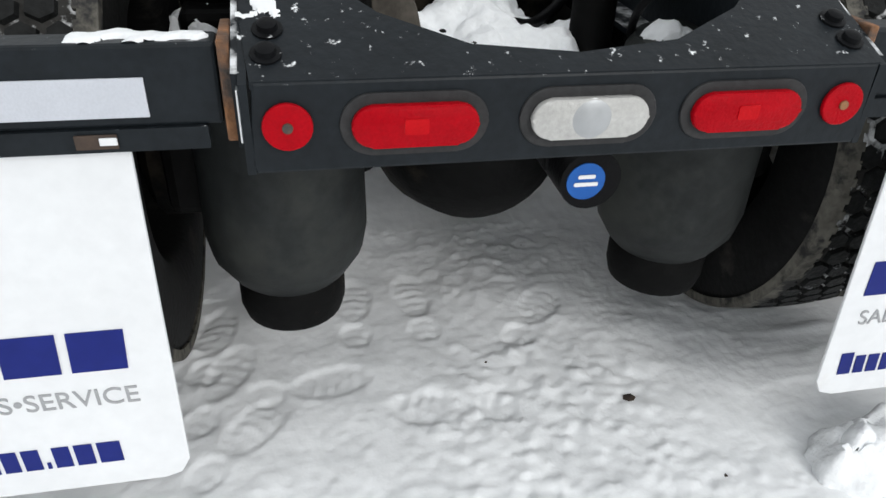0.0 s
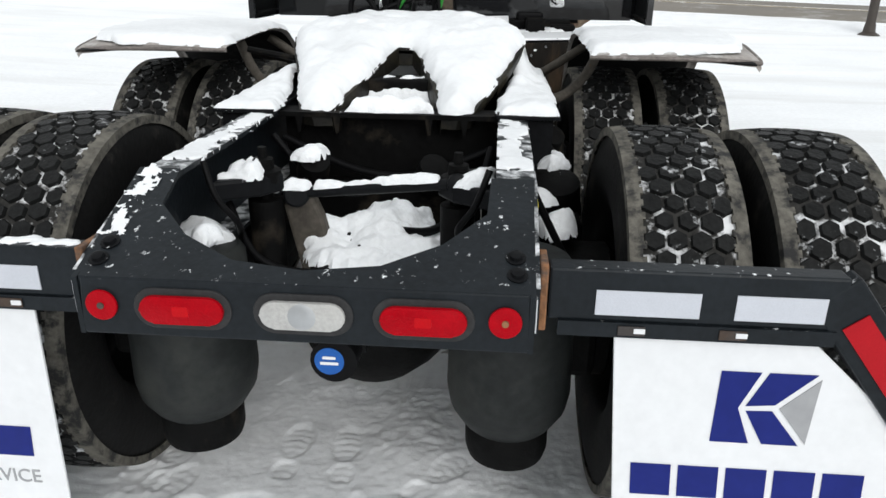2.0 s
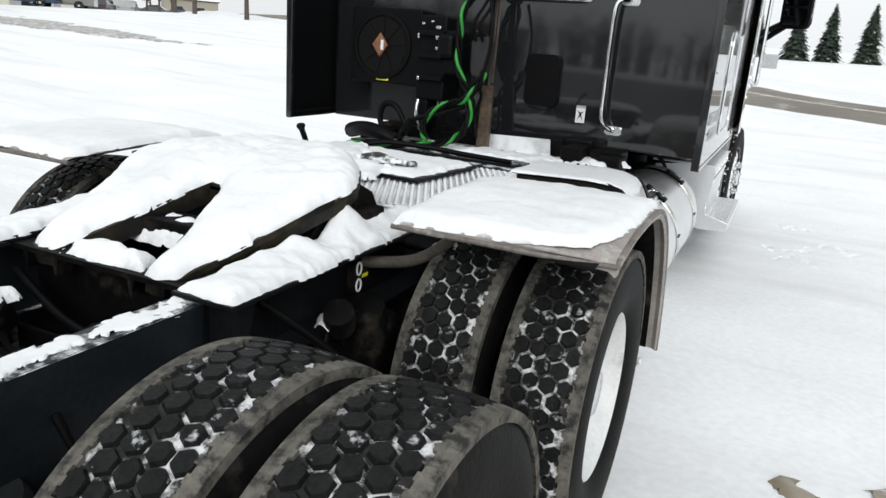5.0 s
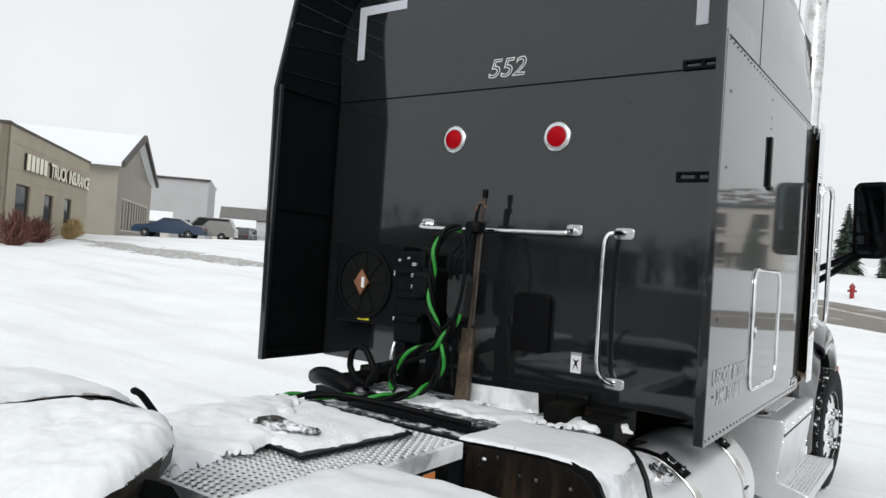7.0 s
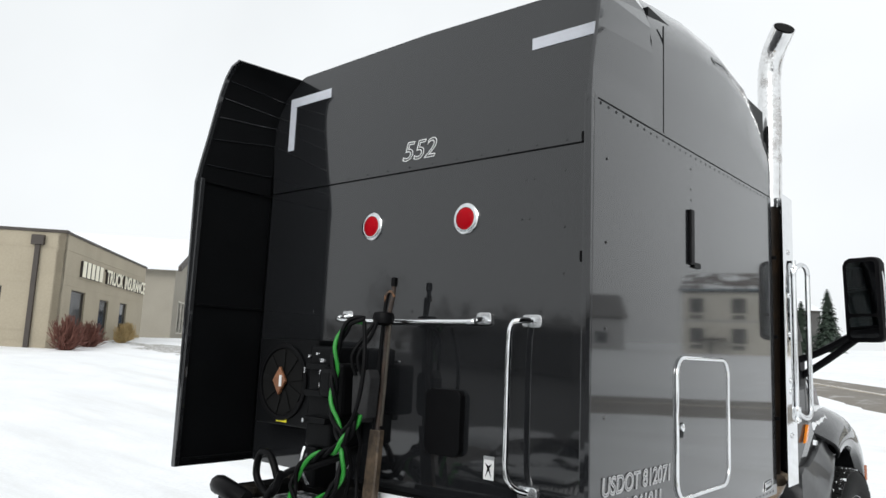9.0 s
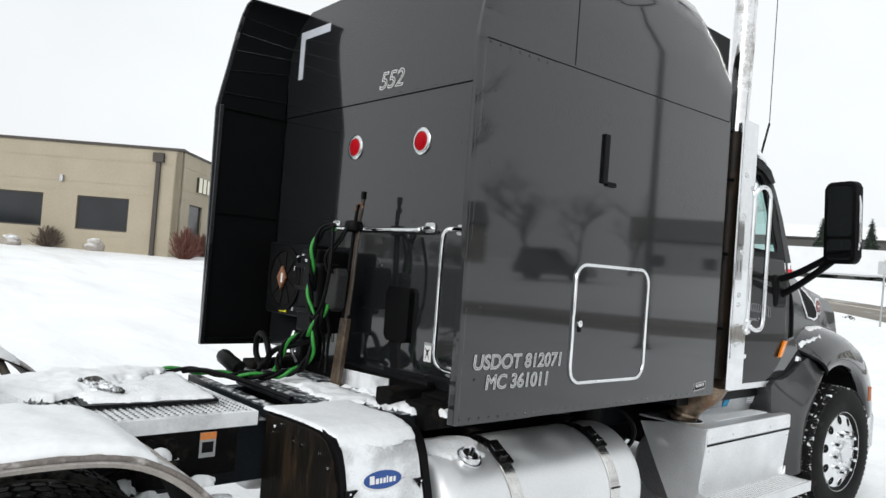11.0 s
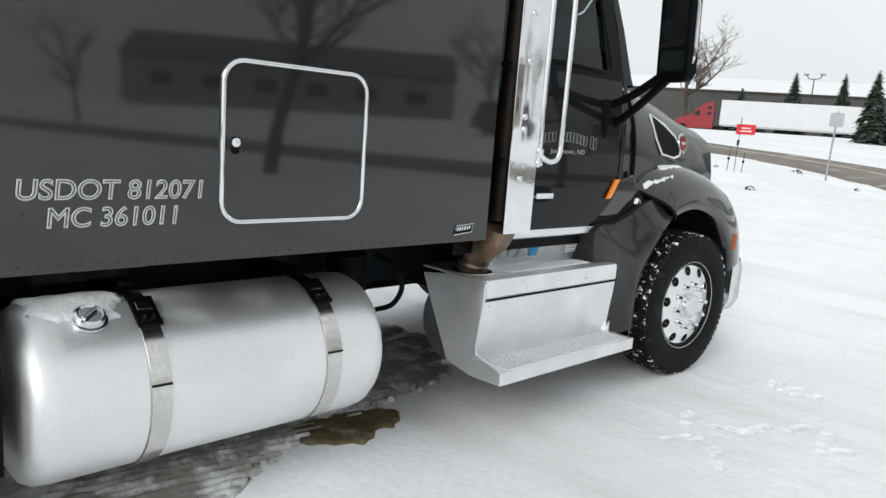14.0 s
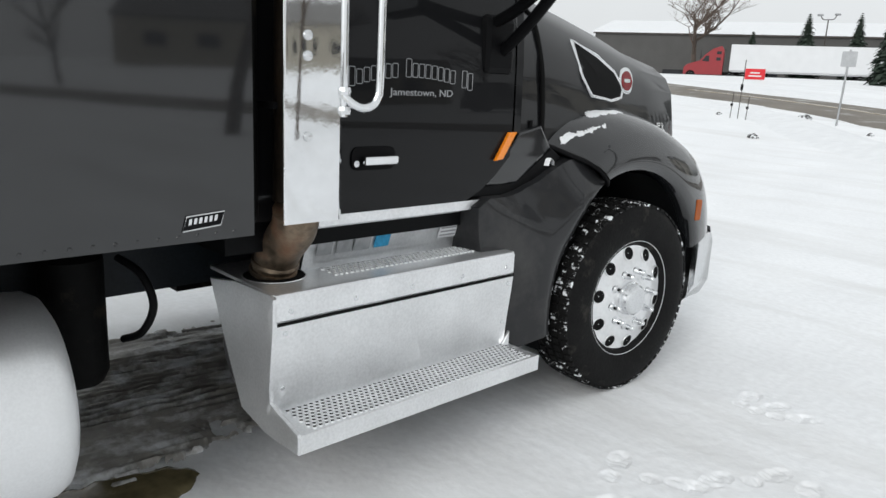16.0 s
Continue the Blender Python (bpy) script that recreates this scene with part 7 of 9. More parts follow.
# ---- exhaust stack, its shield and the grab rail ----
def stack(s):
    bm = bmesh.new()
    tube(bm, smooth_path([(s * 0.94, 5.865, 0.80), (s * 0.945, 5.863, 0.89), (s * 0.975, 5.86, 0.96), (s * 1.04, 5.855, 1.03), (s * 1.12, 5.84, 1.09), (s * 1.165, 5.825, 1.145), (s * 1.18, 5.815, 1.175)]), 0.078, 24)
    for z, x in ((0.905, 0.945), (0.94, 0.96)):
        lathe(bm, [(0.078, -0.012), (0.087, -0.008), (0.087, 0.008), (0.078, 0.012)], pose(s * x, 5.863, z, 0, s * 14), 24)
    st = part("exhaust_elbow", bm, pipe_heat, truck, "heat-stained exhaust elbow", smooth=50)
    bm = bmesh.new()
    cylinder(bm, (s * 1.17, 5.80, 1.2), (s * 1.205, 5.80, 2.9), 0.058, 20)
    part("lower_pipe", bm, deep_brown, truck, "very dark brown exhaust pipe behind the shield", smooth=50)
    bm = bmesh.new()
    tube(bm, smooth_path([(s * 1.205, 5.80, 2.72), (s * 1.212, 5.80, 3.1), (s * 1.215, 5.80, 3.45), (s * 1.225, 5.79, 3.58), (s * 1.26, 5.765, 3.69), (s * 1.335, 5.69, 3.775)]), 0.066, 24)
    pipe = part("exhaust_pipe", bm, stack_chrome, truck, "tall chrome exhaust stack with sooty curved tip", smooth=50)
    bm = bmesh.new()
    lathe(bm, [(0.059, 0.0), (0.059, 0.002)], Matrix.Translation((s * 1.3355, 5.6895, 3.7758)) @ Vector((s * 0.55, -0.55, 0.63)).to_track_quat("Z", "Y").to_matrix().to_4x4(), 24)
    part("stack_mouth", bm, dark_hole, pipe)
    # curved bright shield, open towards the truck
    bm = bmesh.new()
    rows = []
    for z in (1.15, 1.19, 1.8, 2.4, 2.74, 2.78):
        row = []
        for x, y in ((1.283, 5.703), (1.2835, 5.6995), (1.2855, 5.701), (1.287, 5.712), (1.288, 5.81), (1.286, 5.90), (1.272, 5.918), (1.24, 5.928), (1.15, 5.925)):
            row.append((s * (x + 0.013), y, z))
        rows.append(row)
    loft(bm, rows)
    sh = part("stack_shield", bm, chrome, truck, "polished stack shield", smooth=35)
    for z in (1.42, 1.66, 1.72, 1.98, 2.2, 2.45):
        bm = bmesh.new()
        lathe(bm, [(0.016, 0.0), (0.015, 0.006), (0.008, 0.010), (0.001, 0.011)], at(SIDE, 1.300, 5.78, z), 14) if s > 0 else lathe(bm, [(0.016, 0.0), (0.002, 0.01)], at(SIDE, -1.300, 5.78, z), 10)
        part("shield_bolt", bm, chrome_dull, sh, smooth=40)
    # dark panel added for the shade in the gap between sleeper and shield
    bm = bmesh.new()
    box(bm, min(s * 1.09, s * 1.15), max(s * 1.09, s * 1.15), 5.625, 5.69, 1.14, 2.74, 0.006)
    part("gap_post", bm, paint_dark, truck)
    bm = bmesh.new()
    cylinder(bm, (s * 1.165, 5.67, 1.16), (s * 1.165, 5.67, 2.7), 0.014, 10)
    part("drain_pipe", bm, grime_black, truck, smooth=50)
    for z in (1.5, 1.95, 2.4):
        part("clip", solid(min(s * 1.14, s * 1.262), max(s * 1.14, s * 1.262), 5.685, 5.70, z, z + 0.02), plastic_black, truck)
    # D-shaped grab rail
    bm = bmesh.new()
    tube(bm, smooth_path([(s * 1.29, 5.905, 1.56), (s * 1.315, 5.93, 1.525), (s * 1.335, 5.97, 1.51), (s * 1.345, 6.01, 1.54), (s * 1.345, 6.02, 1.65), (s * 1.345, 6.02, 2.26), (s * 1.345, 6.01, 2.36), (s * 1.335, 5.96, 2.395), (s * 1.315, 5.92, 2.38), (s * 1.29, 5.905, 2.33)], 6), 0.0145, 12)
    rail_ = part("grab_rail", bm, chrome, truck, "chrome cab grab rail", smooth=60)
    bm = bmesh.new()
    cylinder(bm, (s * 1.295, 5.915, 1.48), (s * 1.295, 5.915, 2.42), 0.015, 12)
    part("inner_tube", bm, chrome, rail_, smooth=50)
    for z in (1.50, 1.56, 2.38):
        bm = bmesh.new()
        lathe(bm, [(0.022, -0.012), (0.024, 0.0), (0.022, 0.012)], pose(s * 1.295, 5.917, z), 12)
        part("collar", bm, chrome_dull, rail_)


stack(1), stack(-1)


# ---- cab ----
def cab_x(z):
    return float(np.interp(z, [1.0, 1.15, 1.4, 1.75, 2.0, 2.3, 2.62, 2.72], [1.07, 1.09, 1.10, 1.09, 1.06, 1.02, 0.96, 0.90]))


def slab(bm, s, y0, y1, zs, y0b=None, y1b=None, off=0.0):
    """The cab's side skin between two lines, row by row."""
    rows = []
    for i, z in enumerate(zs):
        t = i / (len(zs) - 1)
        a, b = y0 + ((y0b if y0b is not None else y0) - y0) * t, y1 + ((y1b if y1b is not None else y1) - y1) * t
        rows.append([(s * (cab_x(z) + off), a + (b - a) * k / 6, z) for k in range(7)])
    loft(bm, rows)


def cab():
    body = new("cab")
    body.parent = truck
    tagged(body, "glossy charcoal truck cab")
    zlow = [1.12, 1.16, 1.22, 1.3, 1.4, 1.5, 1.6, 1.7, 1.8, 1.9, 2.0, 2.03]
    for s in (-1, 1):
        bm = bmesh.new()
        slab(bm, s, 5.66, 6.945, zlow[3:], None, 6.945)
        slab(bm, s, 5.66, 6.70, zlow[:4], None, 6.945)
        slab(bm, s, 5.66, 6.12, [2.03, 2.2, 2.4, 2.6, 2.66], None, 6.16)
        door = part("door", bm, dim_reflect_paint, body, "charcoal cab door", smooth=60)
        bm = bmesh.new()
        slab(bm, s, 6.78, 6.95, [2.03, 2.2, 2.4, 2.6, 2.66], 6.67, 6.80, 0.003)
        slab(bm, s, 6.10, 6.95, [1.995, 2.045], None, None, 0.003)
        part("window_frame", bm, plastic_black, door, "thick black door frame round the window", smooth=60)
        bm = bmesh.new()
        slab(bm, s, 6.957, 7.0, zlow[4:], None, 7.0)
        part("door_jamb", bm, dim_reflect_paint, body, smooth=60)
        bm = bmesh.new()
        rows = [[(s * (cab_x(z) - 0.02), y, z) for y in (6.935, 6.97)] for z in zlow[3:]]
        loft(bm, rows)
        part("door_gap", bm, dark_hole, body)
        # window with black surround
        bm = bmesh.new()
        win = [(6.13, 2.045), (6.80, 2.03), (6.815, 2.08), (6.70, 2.56), (6.67, 2.60), (6.24, 2.61), (6.18, 2.58), (6.14, 2.45)]
        g = [bm.verts.new((s * (cab_x(z) - 0.012), y, z)) for y, z in win]
        bm.faces.new(g)
        pane = part("window_pane", bm, glass, body, "greenish side window")
        pane.visible_shadow = False
        bm = bmesh.new()
        tube(bm, [(s * (cab_x(z) - 0.002), y, z) for y, z in win], 0.014, 8, closed=True)
        part("window_seal", bm, plastic_black, body, smooth=60)
        # black pillar between window and windscreen
        bm = bmesh.new()
        rows = []
        for z in (1.98, 2.1, 2.3, 2.5, 2.66):
            t = (z - 1.98) / 0.68
            y0, y1 = 6.955 - 0.15 * t, 7.05 - 0.20 * t
            rows.append([(s * (cab_x(z) + 0.004), y0, z), (s * (cab_x(z) + 0.004), y1, z), (s * (cab_x(z) - 0.07), y1 + 0.06, z)])
        loft(bm, rows)
        part("pillar", bm, dim_reflect_paint, body, smooth=30)
        # handle
        h = part("door_handle", prism(bmesh.new(), round_rect(0.20, 0.085, 0.03, 5, 6.19, 1.318), 0.004, at(SIDE, s * 1.10 - (0.0 if s > 0 else 0.004))), plastic_black, body, "chrome door handle in a black recess")
        if s > 0:
            part("handle_grip", solid(1.104, 1.135, 6.13, 6.285, 1.295, 1.328, 0.008), chrome, body)
            part("handle_lock", prism(bmesh.new(), disc(0.012, 12, 6.11, 1.30), 0.004, at(SIDE, 1.104)), chrome_dull, body)
            part("side_marker", prism(bmesh.new(), [(6.835, 1.285), (6.88, 1.29), (6.96, 1.405), (6.915, 1.405)], 0.018, at(SIDE, 1.10), bevel=0.003), lens_amber, body, "amber side marker lamp")
            # arched owner's lettering as plain bars, and the town under it
            for k in range(19):
                if k in (7, 16):
                    continue
                y = 6.09 + k * 0.0325
                z = 1.600 + 0.040 * (1 - ((k - 9) / 9) ** 2)
                hh = 0.066 if k in (0, 8, 17, 18) else 0.05
                frm = round_rect(0.026, hh, 0.004, 2, y, z + hh / 2 - 0.025)
                bmf = bmesh.new()
                tube(bmf, [(cab_x(z) + 0.002, u, v) for u, v in frm], 0.0015, 5, closed=True)
                part("letter_bar", bmf, grey_print, body)
            text_part("lettering", "Jamestown, ND", at(SIDE, cab_x(1.555) + 0.001, 6.42, 1.555), 0.32, 0.034, grey_print, body)
    # roof, front, floor, back
    bm = bmesh.new()
    rows = []
    for y, dz in ((5.66, 0.10), (6.0, 0.10), (6.4, 0.06), (6.68, -0.02), (6.74, -0.05)):
        rows.append([(x, y, z + dz * (1 if abs(x) < 0.9 else 0.4)) for x, z in ((-0.96, 2.655), (-0.92, 2.72), (-0.7, 2.79), (0.0, 2.82), (0.7, 2.79), (0.92, 2.72), (0.96, 2.655))])
    loft(bm, rows)
    part("cab_roof", bm, dim_reflect_paint, body, smooth=50)
    bm = bmesh.new()
    rows = [[(x, y - 0.10 * (x / 0.95) ** 2, z) for x in np.linspace(-w, w, 9)] for y, z, w in ((7.28, 1.98, 1.0), (7.1, 2.3, 0.97), (6.85, 2.66, 0.92))]
    loft(bm, rows)
    ws = part("windscreen", bm, glass, body, "raked windscreen", smooth=60)
    ws.visible_shadow = False
    part("dashboard", solid(-0.95, 0.95, 6.7, 7.1, 1.75, 1.98, 0.04), seat_dark, body)
    part("cab_floor", solid(-1.02, 1.02, 5.64, 7.0, 1.0, 1.12), paint_dark, body)
    part("firewall", solid(-0.98, 0.98, 6.98, 7.02, 1.0, 1.95), paint_dark, body)
    part("bulkhead", solid(-0.95, 0.95, 5.63, 5.66, 1.1, 2.75), seat_dark, body)
    for x in (-0.5, 0.5):
        bm = bmesh.new()
        box(bm, x - 0.25, x + 0.25, 5.85, 6.35, 1.55, 1.68, 0.04)
        box(bm, x - 0.24, x + 0.24, 5.78, 5.9, 1.6, 2.32, 0.05)
        box(bm, x - 0.12, x + 0.12, 5.8, 5.9, 2.33, 2.5, 0.04)
        part("seat", bm, seat_dark, body)
    bm = bmesh.new()
    tube(bm, [(-0.5 + 0.22 * math.cos(a), 6.62 + 0.09 * math.sin(a), 1.98 + 0.19 * math.sin(a)) for a in np.linspace(0, 2 * math.pi, 25)[:-1]], 0.014, 8, closed=True)
    part("steering_wheel", bm, plastic_black, body, smooth=60)
    # sun visor over the windscreen with a little snow
    bm = bmesh.new()
    rows = []
    for x in np.linspace(-1.0, 1.0, 11):
        back = -0.18 * (x / 1.0) ** 2
        rows.append([(x, 6.72 + back, 2.72), (x, 6.95 + back, 2.64), (x, 7.03 + back, 2.56), (x, 7.01 + back, 2.55), (x, 6.93 + back, 2.62), (x, 6.72 + back, 2.69)])
    loft(bm, rows, closed=True)
    part("sun_visor", bm, galv, body, "dark sun visor with snow along it", smooth=40)
    for x in (0.72, 0.0, -0.72):
        bm = bmesh.new()
        box(bm, x - 0.06, x + 0.06, 6.42, 6.6, 2.86, 2.98, 0.02)
        part("horn", bm, plastic_black, body)
    bm = bmesh.new()
    cylinder(bm, (0.92, 6.72, 2.66), (0.94, 6.82, 3.0), 0.008, 8)
    cylinder(bm, (0.94, 6.82, 3.0), (0.95, 6.80, 4.05), 0.003, 6)
    part("antenna", bm, plastic_black, body)
    bm = bmesh.new()
    prism(bm, [(5.90, 2.78), (6.35, 2.84), (5.95, 3.12)], 0.02, at(SIDE, 0.86))
    part("roof_fairing", bm, dim_reflect_paint, body)
    return body


cab()
snow_layer("snow_cover", [(0.5, 6.60), (0.97, 6.50), (1.0, 6.66), (0.92, 6.84), (0.5, 6.92)], lambda x, y: 2.735 - 0.30 * max(0, y - 6.66 + 0.18 * x * x), 0.09, None, 0.02, 91.0, "snow ridge on the sun visor", 0.4)


# ---- mirrors ----
def mirror(s):
    hold = new("door_mirror")
    hold.parent = truck
    tagged(hold, "black and chrome door mirror on two arms")
    q = Matrix.Translation((s * 1.525, 6.715, 2.25)) @ pose(0, 0, 0, 3, 0, s * -19)
    bm = bmesh.new()
    prism(bm, round_rect(0.235, 0.55, 0.045, 6), 0.065, q @ REAR @ Matrix.Translation((0, 0, -0.035)), bevel=0.012)
    part("housing", bm, plastic_black, hold, smooth=30)
    for (v0, v1) in ((-0.09, 0.245), (-0.245, -0.11)):
        part("glass", prism(bmesh.new(), round_rect(0.185, v1 - v0, 0.022, 4, 0, (v0 + v1) / 2), 0.003, q @ REAR @ Matrix.Translation((0, 0, 0.0295))), mirror_glass, hold, "mirror glass")
    bm = bmesh.new()
    rows = []
    for v, w in ((-0.272, 0.075), (-0.262, 0.098), (-0.24, 0.112), (-0.12, 0.119), (0.12, 0.119), (0.24, 0.112), (0.262, 0.098), (0.272, 0.075)):
        deep = 1.0 if abs(v) < 0.25 else 0.75
        rows.append([q @ Vector((s * u, h, v)) for u, h in ((-w, 0.030), (-w * 0.9, 0.045 * deep), (-w * 0.5, 0.058 * deep), (0.02, 0.062 * deep), (w * 0.7, 0.056 * deep), (w * 0.97, 0.040), (w + 0.002, 0.012), (w + 0.002, 0.002))])
    loft(bm, rows)
    part("chrome_cap", bm, chrome, hold, smooth=50)
    for a, b, c in (((1.04, 6.80, 1.83), (1.22, 6.80, 1.90), (1.47, 6.76, 2.04)), ((1.04, 6.86, 1.70), (1.25, 6.83, 1.84), (1.46, 6.78, 2.0))):
        bm = bmesh.new()
        tube(bm, smooth_path([(s * p[0], p[1], p[2]) for p in (a, b, c)]), 0.024, 12)
        part("arm", bm, plastic_black, hold, smooth=60)
    bm = bmesh.new()
    box(bm, min(s * 1.03, s * 1.11), max(s * 1.03, s * 1.11), 6.74, 6.93, 1.64, 1.88, 0.03)
    part("arm_base", bm, plastic_black, hold)


mirror(1), mirror(-1)


# ---- steps ----
def step_box(s):
    st = new("cab_step")
    st.parent = truck
    tagged(st, "aluminium cab steps with snow in the tread")
    y0, y1 = 5.735, 6.93

    def X(v):
        return s * v

    bm = bmesh.new()
    prof = [(0.72, 0.845), (0.93, 0.878), (1.165, 0.887), (1.187, 0.875), (1.184, 0.78), (1.170, 0.66), (1.156, 0.54), (1.156, 0.492), (1.335, 0.449), (1.343, 0.44), (1.343, 0.378), (1.20, 0.372), (1.12, 0.372), (0.953, 0.405), (0.86, 0.58)]
    m = Matrix(((s, 0, 0, 0), (0, 0, 1, 0), (0, 1, 0, 0), (0, 0, 0, 1)))
    prism(bm, prof[:: s], 0.016, m @ Matrix.Translation((0, 0, y0 - 0.012)), bevel=0.004)
    part("end_plate", bm, alu_step, st)
    bm = bmesh.new()
    rows = [[(X(x), y, z) for y in np.linspace(y0, y1, 8)] for x, z in ((1.180, 0.785), (1.172, 0.70), (1.160, 0.60), (1.152, 0.52), (1.147, 0.44))]
    loft(bm, rows)
    part("kick_panel", bm, alu_step, st, smooth=30)
    bm = bmesh.new()
    rows = [[(X(x), y, z) for y in np.linspace(y0, y1 - 0.01, 8)] for x, z in ((1.165, 0.8885), (1.180, 0.886), (1.187, 0.876), (1.187, 0.796), (1.180, 0.787))]
    loft(bm, rows)
    part("upper_nosing", bm, alu_step, st, smooth=30)
    bm = bmesh.new()
    rows = [[(X(x), y, z) for y in (y0 + 0.002, y1)] for x, z in ((1.170, 0.7875), (1.183, 0.7865), (1.183, 0.7755), (1.170, 0.775))]
    loft(bm, rows)
    part("shadow_gap", bm, dark_hole, st)
    part("upper_tread", solid(min(X(0.93), X(1.172)), max(X(0.93), X(1.172)), y0, y1, 0.875, 0.887, 0.002), alu_step, st)
    part("rear_tread", solid(min(X(0.70), X(0.93)), max(X(0.70), X(0.93)), y0, 6.25, 0.873, 0.886, 0.002), alu_step, st)
    bm = bmesh.new()
    lathe(bm, [(0.118, 0.0), (0.116, 0.003), (0.112, 0.001), (0.002, 0.001)], pose(X(0.955), 5.862, 0.8885), 28, mats=[0, 0, 1, 1])
    part("pipe_hole", bm, [alu_step, dark_hole], st)
    part("lower_tread", solid(min(X(1.13), X(1.342)), max(X(1.13), X(1.342)), y0, 6.95, 0.431, 0.447, 0.003), alu_step, st)
    part("lower_nosing", solid(min(X(1.334), X(1.345)), max(X(1.334), X(1.345)), y0, 6.95, 0.378, 0.4485, 0.003), alu_step, st)
    bm = bmesh.new()
    prism(bm, [(0.0, 0.0), (0.035, 0.0), (0.0, 0.06)], 0.012, Matrix(((0, 0, s, X(1.15)), (-1, 0, 0, 6.95), (0, 1, 0, 0.447), (0, 0, 0, 1))))
    part("tread_gusset", bm, alu_step, st)
    # riser to the sill with labels
    bm = bmesh.new()
    rows = [[(X(x), y, z) for y in np.linspace(5.97, 6.82, 6)] for x, z in ((0.955, 0.886), (0.962, 0.90), (1.012, 1.04), (1.022, 1.062), (1.05, 1.068), (1.072, 1.075), (1.075, 1.115))]
    loft(bm, rows)
    part("sill_riser", bm, alu_step, st, smooth=20)
    if s > 0:
        tilt = Matrix.Translation((0.9915, 0, 0.983)) @ pose(0, 0, 0, 0, 19.6, 0) @ SIDE
        for y, w, mat in ((6.052, 0.07, galv), (6.142, 0.072, galv), (6.228, 0.08, galv), (6.327, 0.076, sticker_blue), (6.69, 0.11, flap_white)):
            lb = part("label", prism(bmesh.new(), round_rect(w, 0.078, 0.003, 2, y, 0.0), 0.001, tilt @ Matrix.Translation((0, 0, 0.006))), mat, st)
        for k in range(4):
            part("label_bar", prism(bmesh.new(), round_rect(0.09, 0.007, 0.001, 2, 6.69, 0.028 - k * 0.018), 0.001, tilt @ Matrix.Translation((0, 0, 0.0075))), grey_print, st)
    # grip teeth on both treads
    for name, xs, ys, z in (("grip_tooth_field", np.arange(1.165, 1.325, 0.022), np.arange(5.79, 6.91, 0.024), 0.447), ("grip_tooth_field", np.arange(0.985, 1.085, 0.022), np.arange(6.05, 6.86, 0.024), 0.887)):
        vs, fs, hv, hf = [], [], [], []
        for i, x in enumerate(xs):
            for j, y in enumerate(ys):
                yy = y + (0.012 if i % 2 else 0)
                k = len(vs)
                for a in range(6):
                    c, d = math.cos(a * math.pi / 3), math.sin(a * math.pi / 3)
                    vs += [(X(x + 0.0105 * c), yy + 0.0105 * d, z), (X(x + 0.0082 * c), yy + 0.0082 * d, z + 0.006)]
                fs += [(k + 2 * a, k + (2 * a + 2) % 12, k + (2 * a + 3) % 12, k + 2 * a + 1) for a in range(6)]
                k = len(hv)
                hv += [(X(x + 0.0082 * math.cos(a * math.pi / 3)), yy + 0.0082 * math.sin(a * math.pi / 3), z + 0.004) for a in range(6)]
                hf.append(tuple(k + a for a in range(6)))
        for v, f, nm, mat in ((vs, fs, name, alu), (hv, hf, "grip_hole_field", dark_hole)):
            me = bpy.data.meshes.new(nm)
            me.from_pydata(v, [], f)
            me.materials.append(mat)
            o = new(nm, me)
            o.parent = st
            tagged(o, "", "", "", "stuff")
    for y, z, x in [(5.79 + 0.27 * k, 0.825, 1.187) for k in range(5)] + [(5.775, 0.745, 1.177), (5.775, 0.54, 1.154), (6.90, 0.745, 1.177), (6.90, 0.56, 1.156)]:
        bm = bmesh.new()
        lathe(bm, [(0.010, 0.0), (0.009, 0.004), (0.002, 0.005)], at(SIDE, x if s > 0 else -x - 0.005, y, z), 10)
        part("screw", bm, chrome_dull, st)
    # round drier behind the steps
    bm = bmesh.new()
    lathe(bm, [(0.002, 0.004), (0.12, 0.004), (0.125, -0.004), (0.19, -0.002), (0.20, 0.0), (0.22, 0.02), (0.222, 0.06), (0.218, 0.065), (0.22, 0.50), (0.20, 0.52)], Matrix(((1, 0, 0, X(0.86)), (0, 0, 1, 5.80), (0, 1, 0, 0.58), (0, 0, 0, 1))), 36)
    part("muffler", bm, canister_steel, st, "round dark aftertreatment canister", smooth=40)
    bm = bmesh.new()
    box(bm, min(X(0.5), X(1.05)), max(X(0.5), X(1.05)), 6.1, 6.9, 0.42, 0.78)
    box(bm, min(X(1.0), X(1.12)), max(X(1.0), X(1.12)), 6.62, 6.80, 0.30, 0.42, 0.03)
    part("step_bracket", bm, grime_black, st)


step_box(1), step_box(-1)
bm = bmesh.new()
box(bm, -0.4, 0.4, 5.1, 6.5, 0.82, 1.0, 0.03)
box(bm, -0.4, 0.4, 6.5, 7.6, 0.50, 1.0, 0.03)
part("gearbox", bm, grime_black, truck)
lathe_z([(0.085, 0.98), (0.105, 0.96), (0.105, 0.55), (0.085, 0.51), (0.03, 0.50)], 0.62, 5.27, grime_black, "air_tank")
hose([(0.70, 5.40, 0.96), (0.80, 5.44, 0.92), (0.85, 5.46, 0.82), (0.82, 5.43, 0.72), (0.72, 5.40, 0.67)], 0.014, plastic_black, "black_hose")


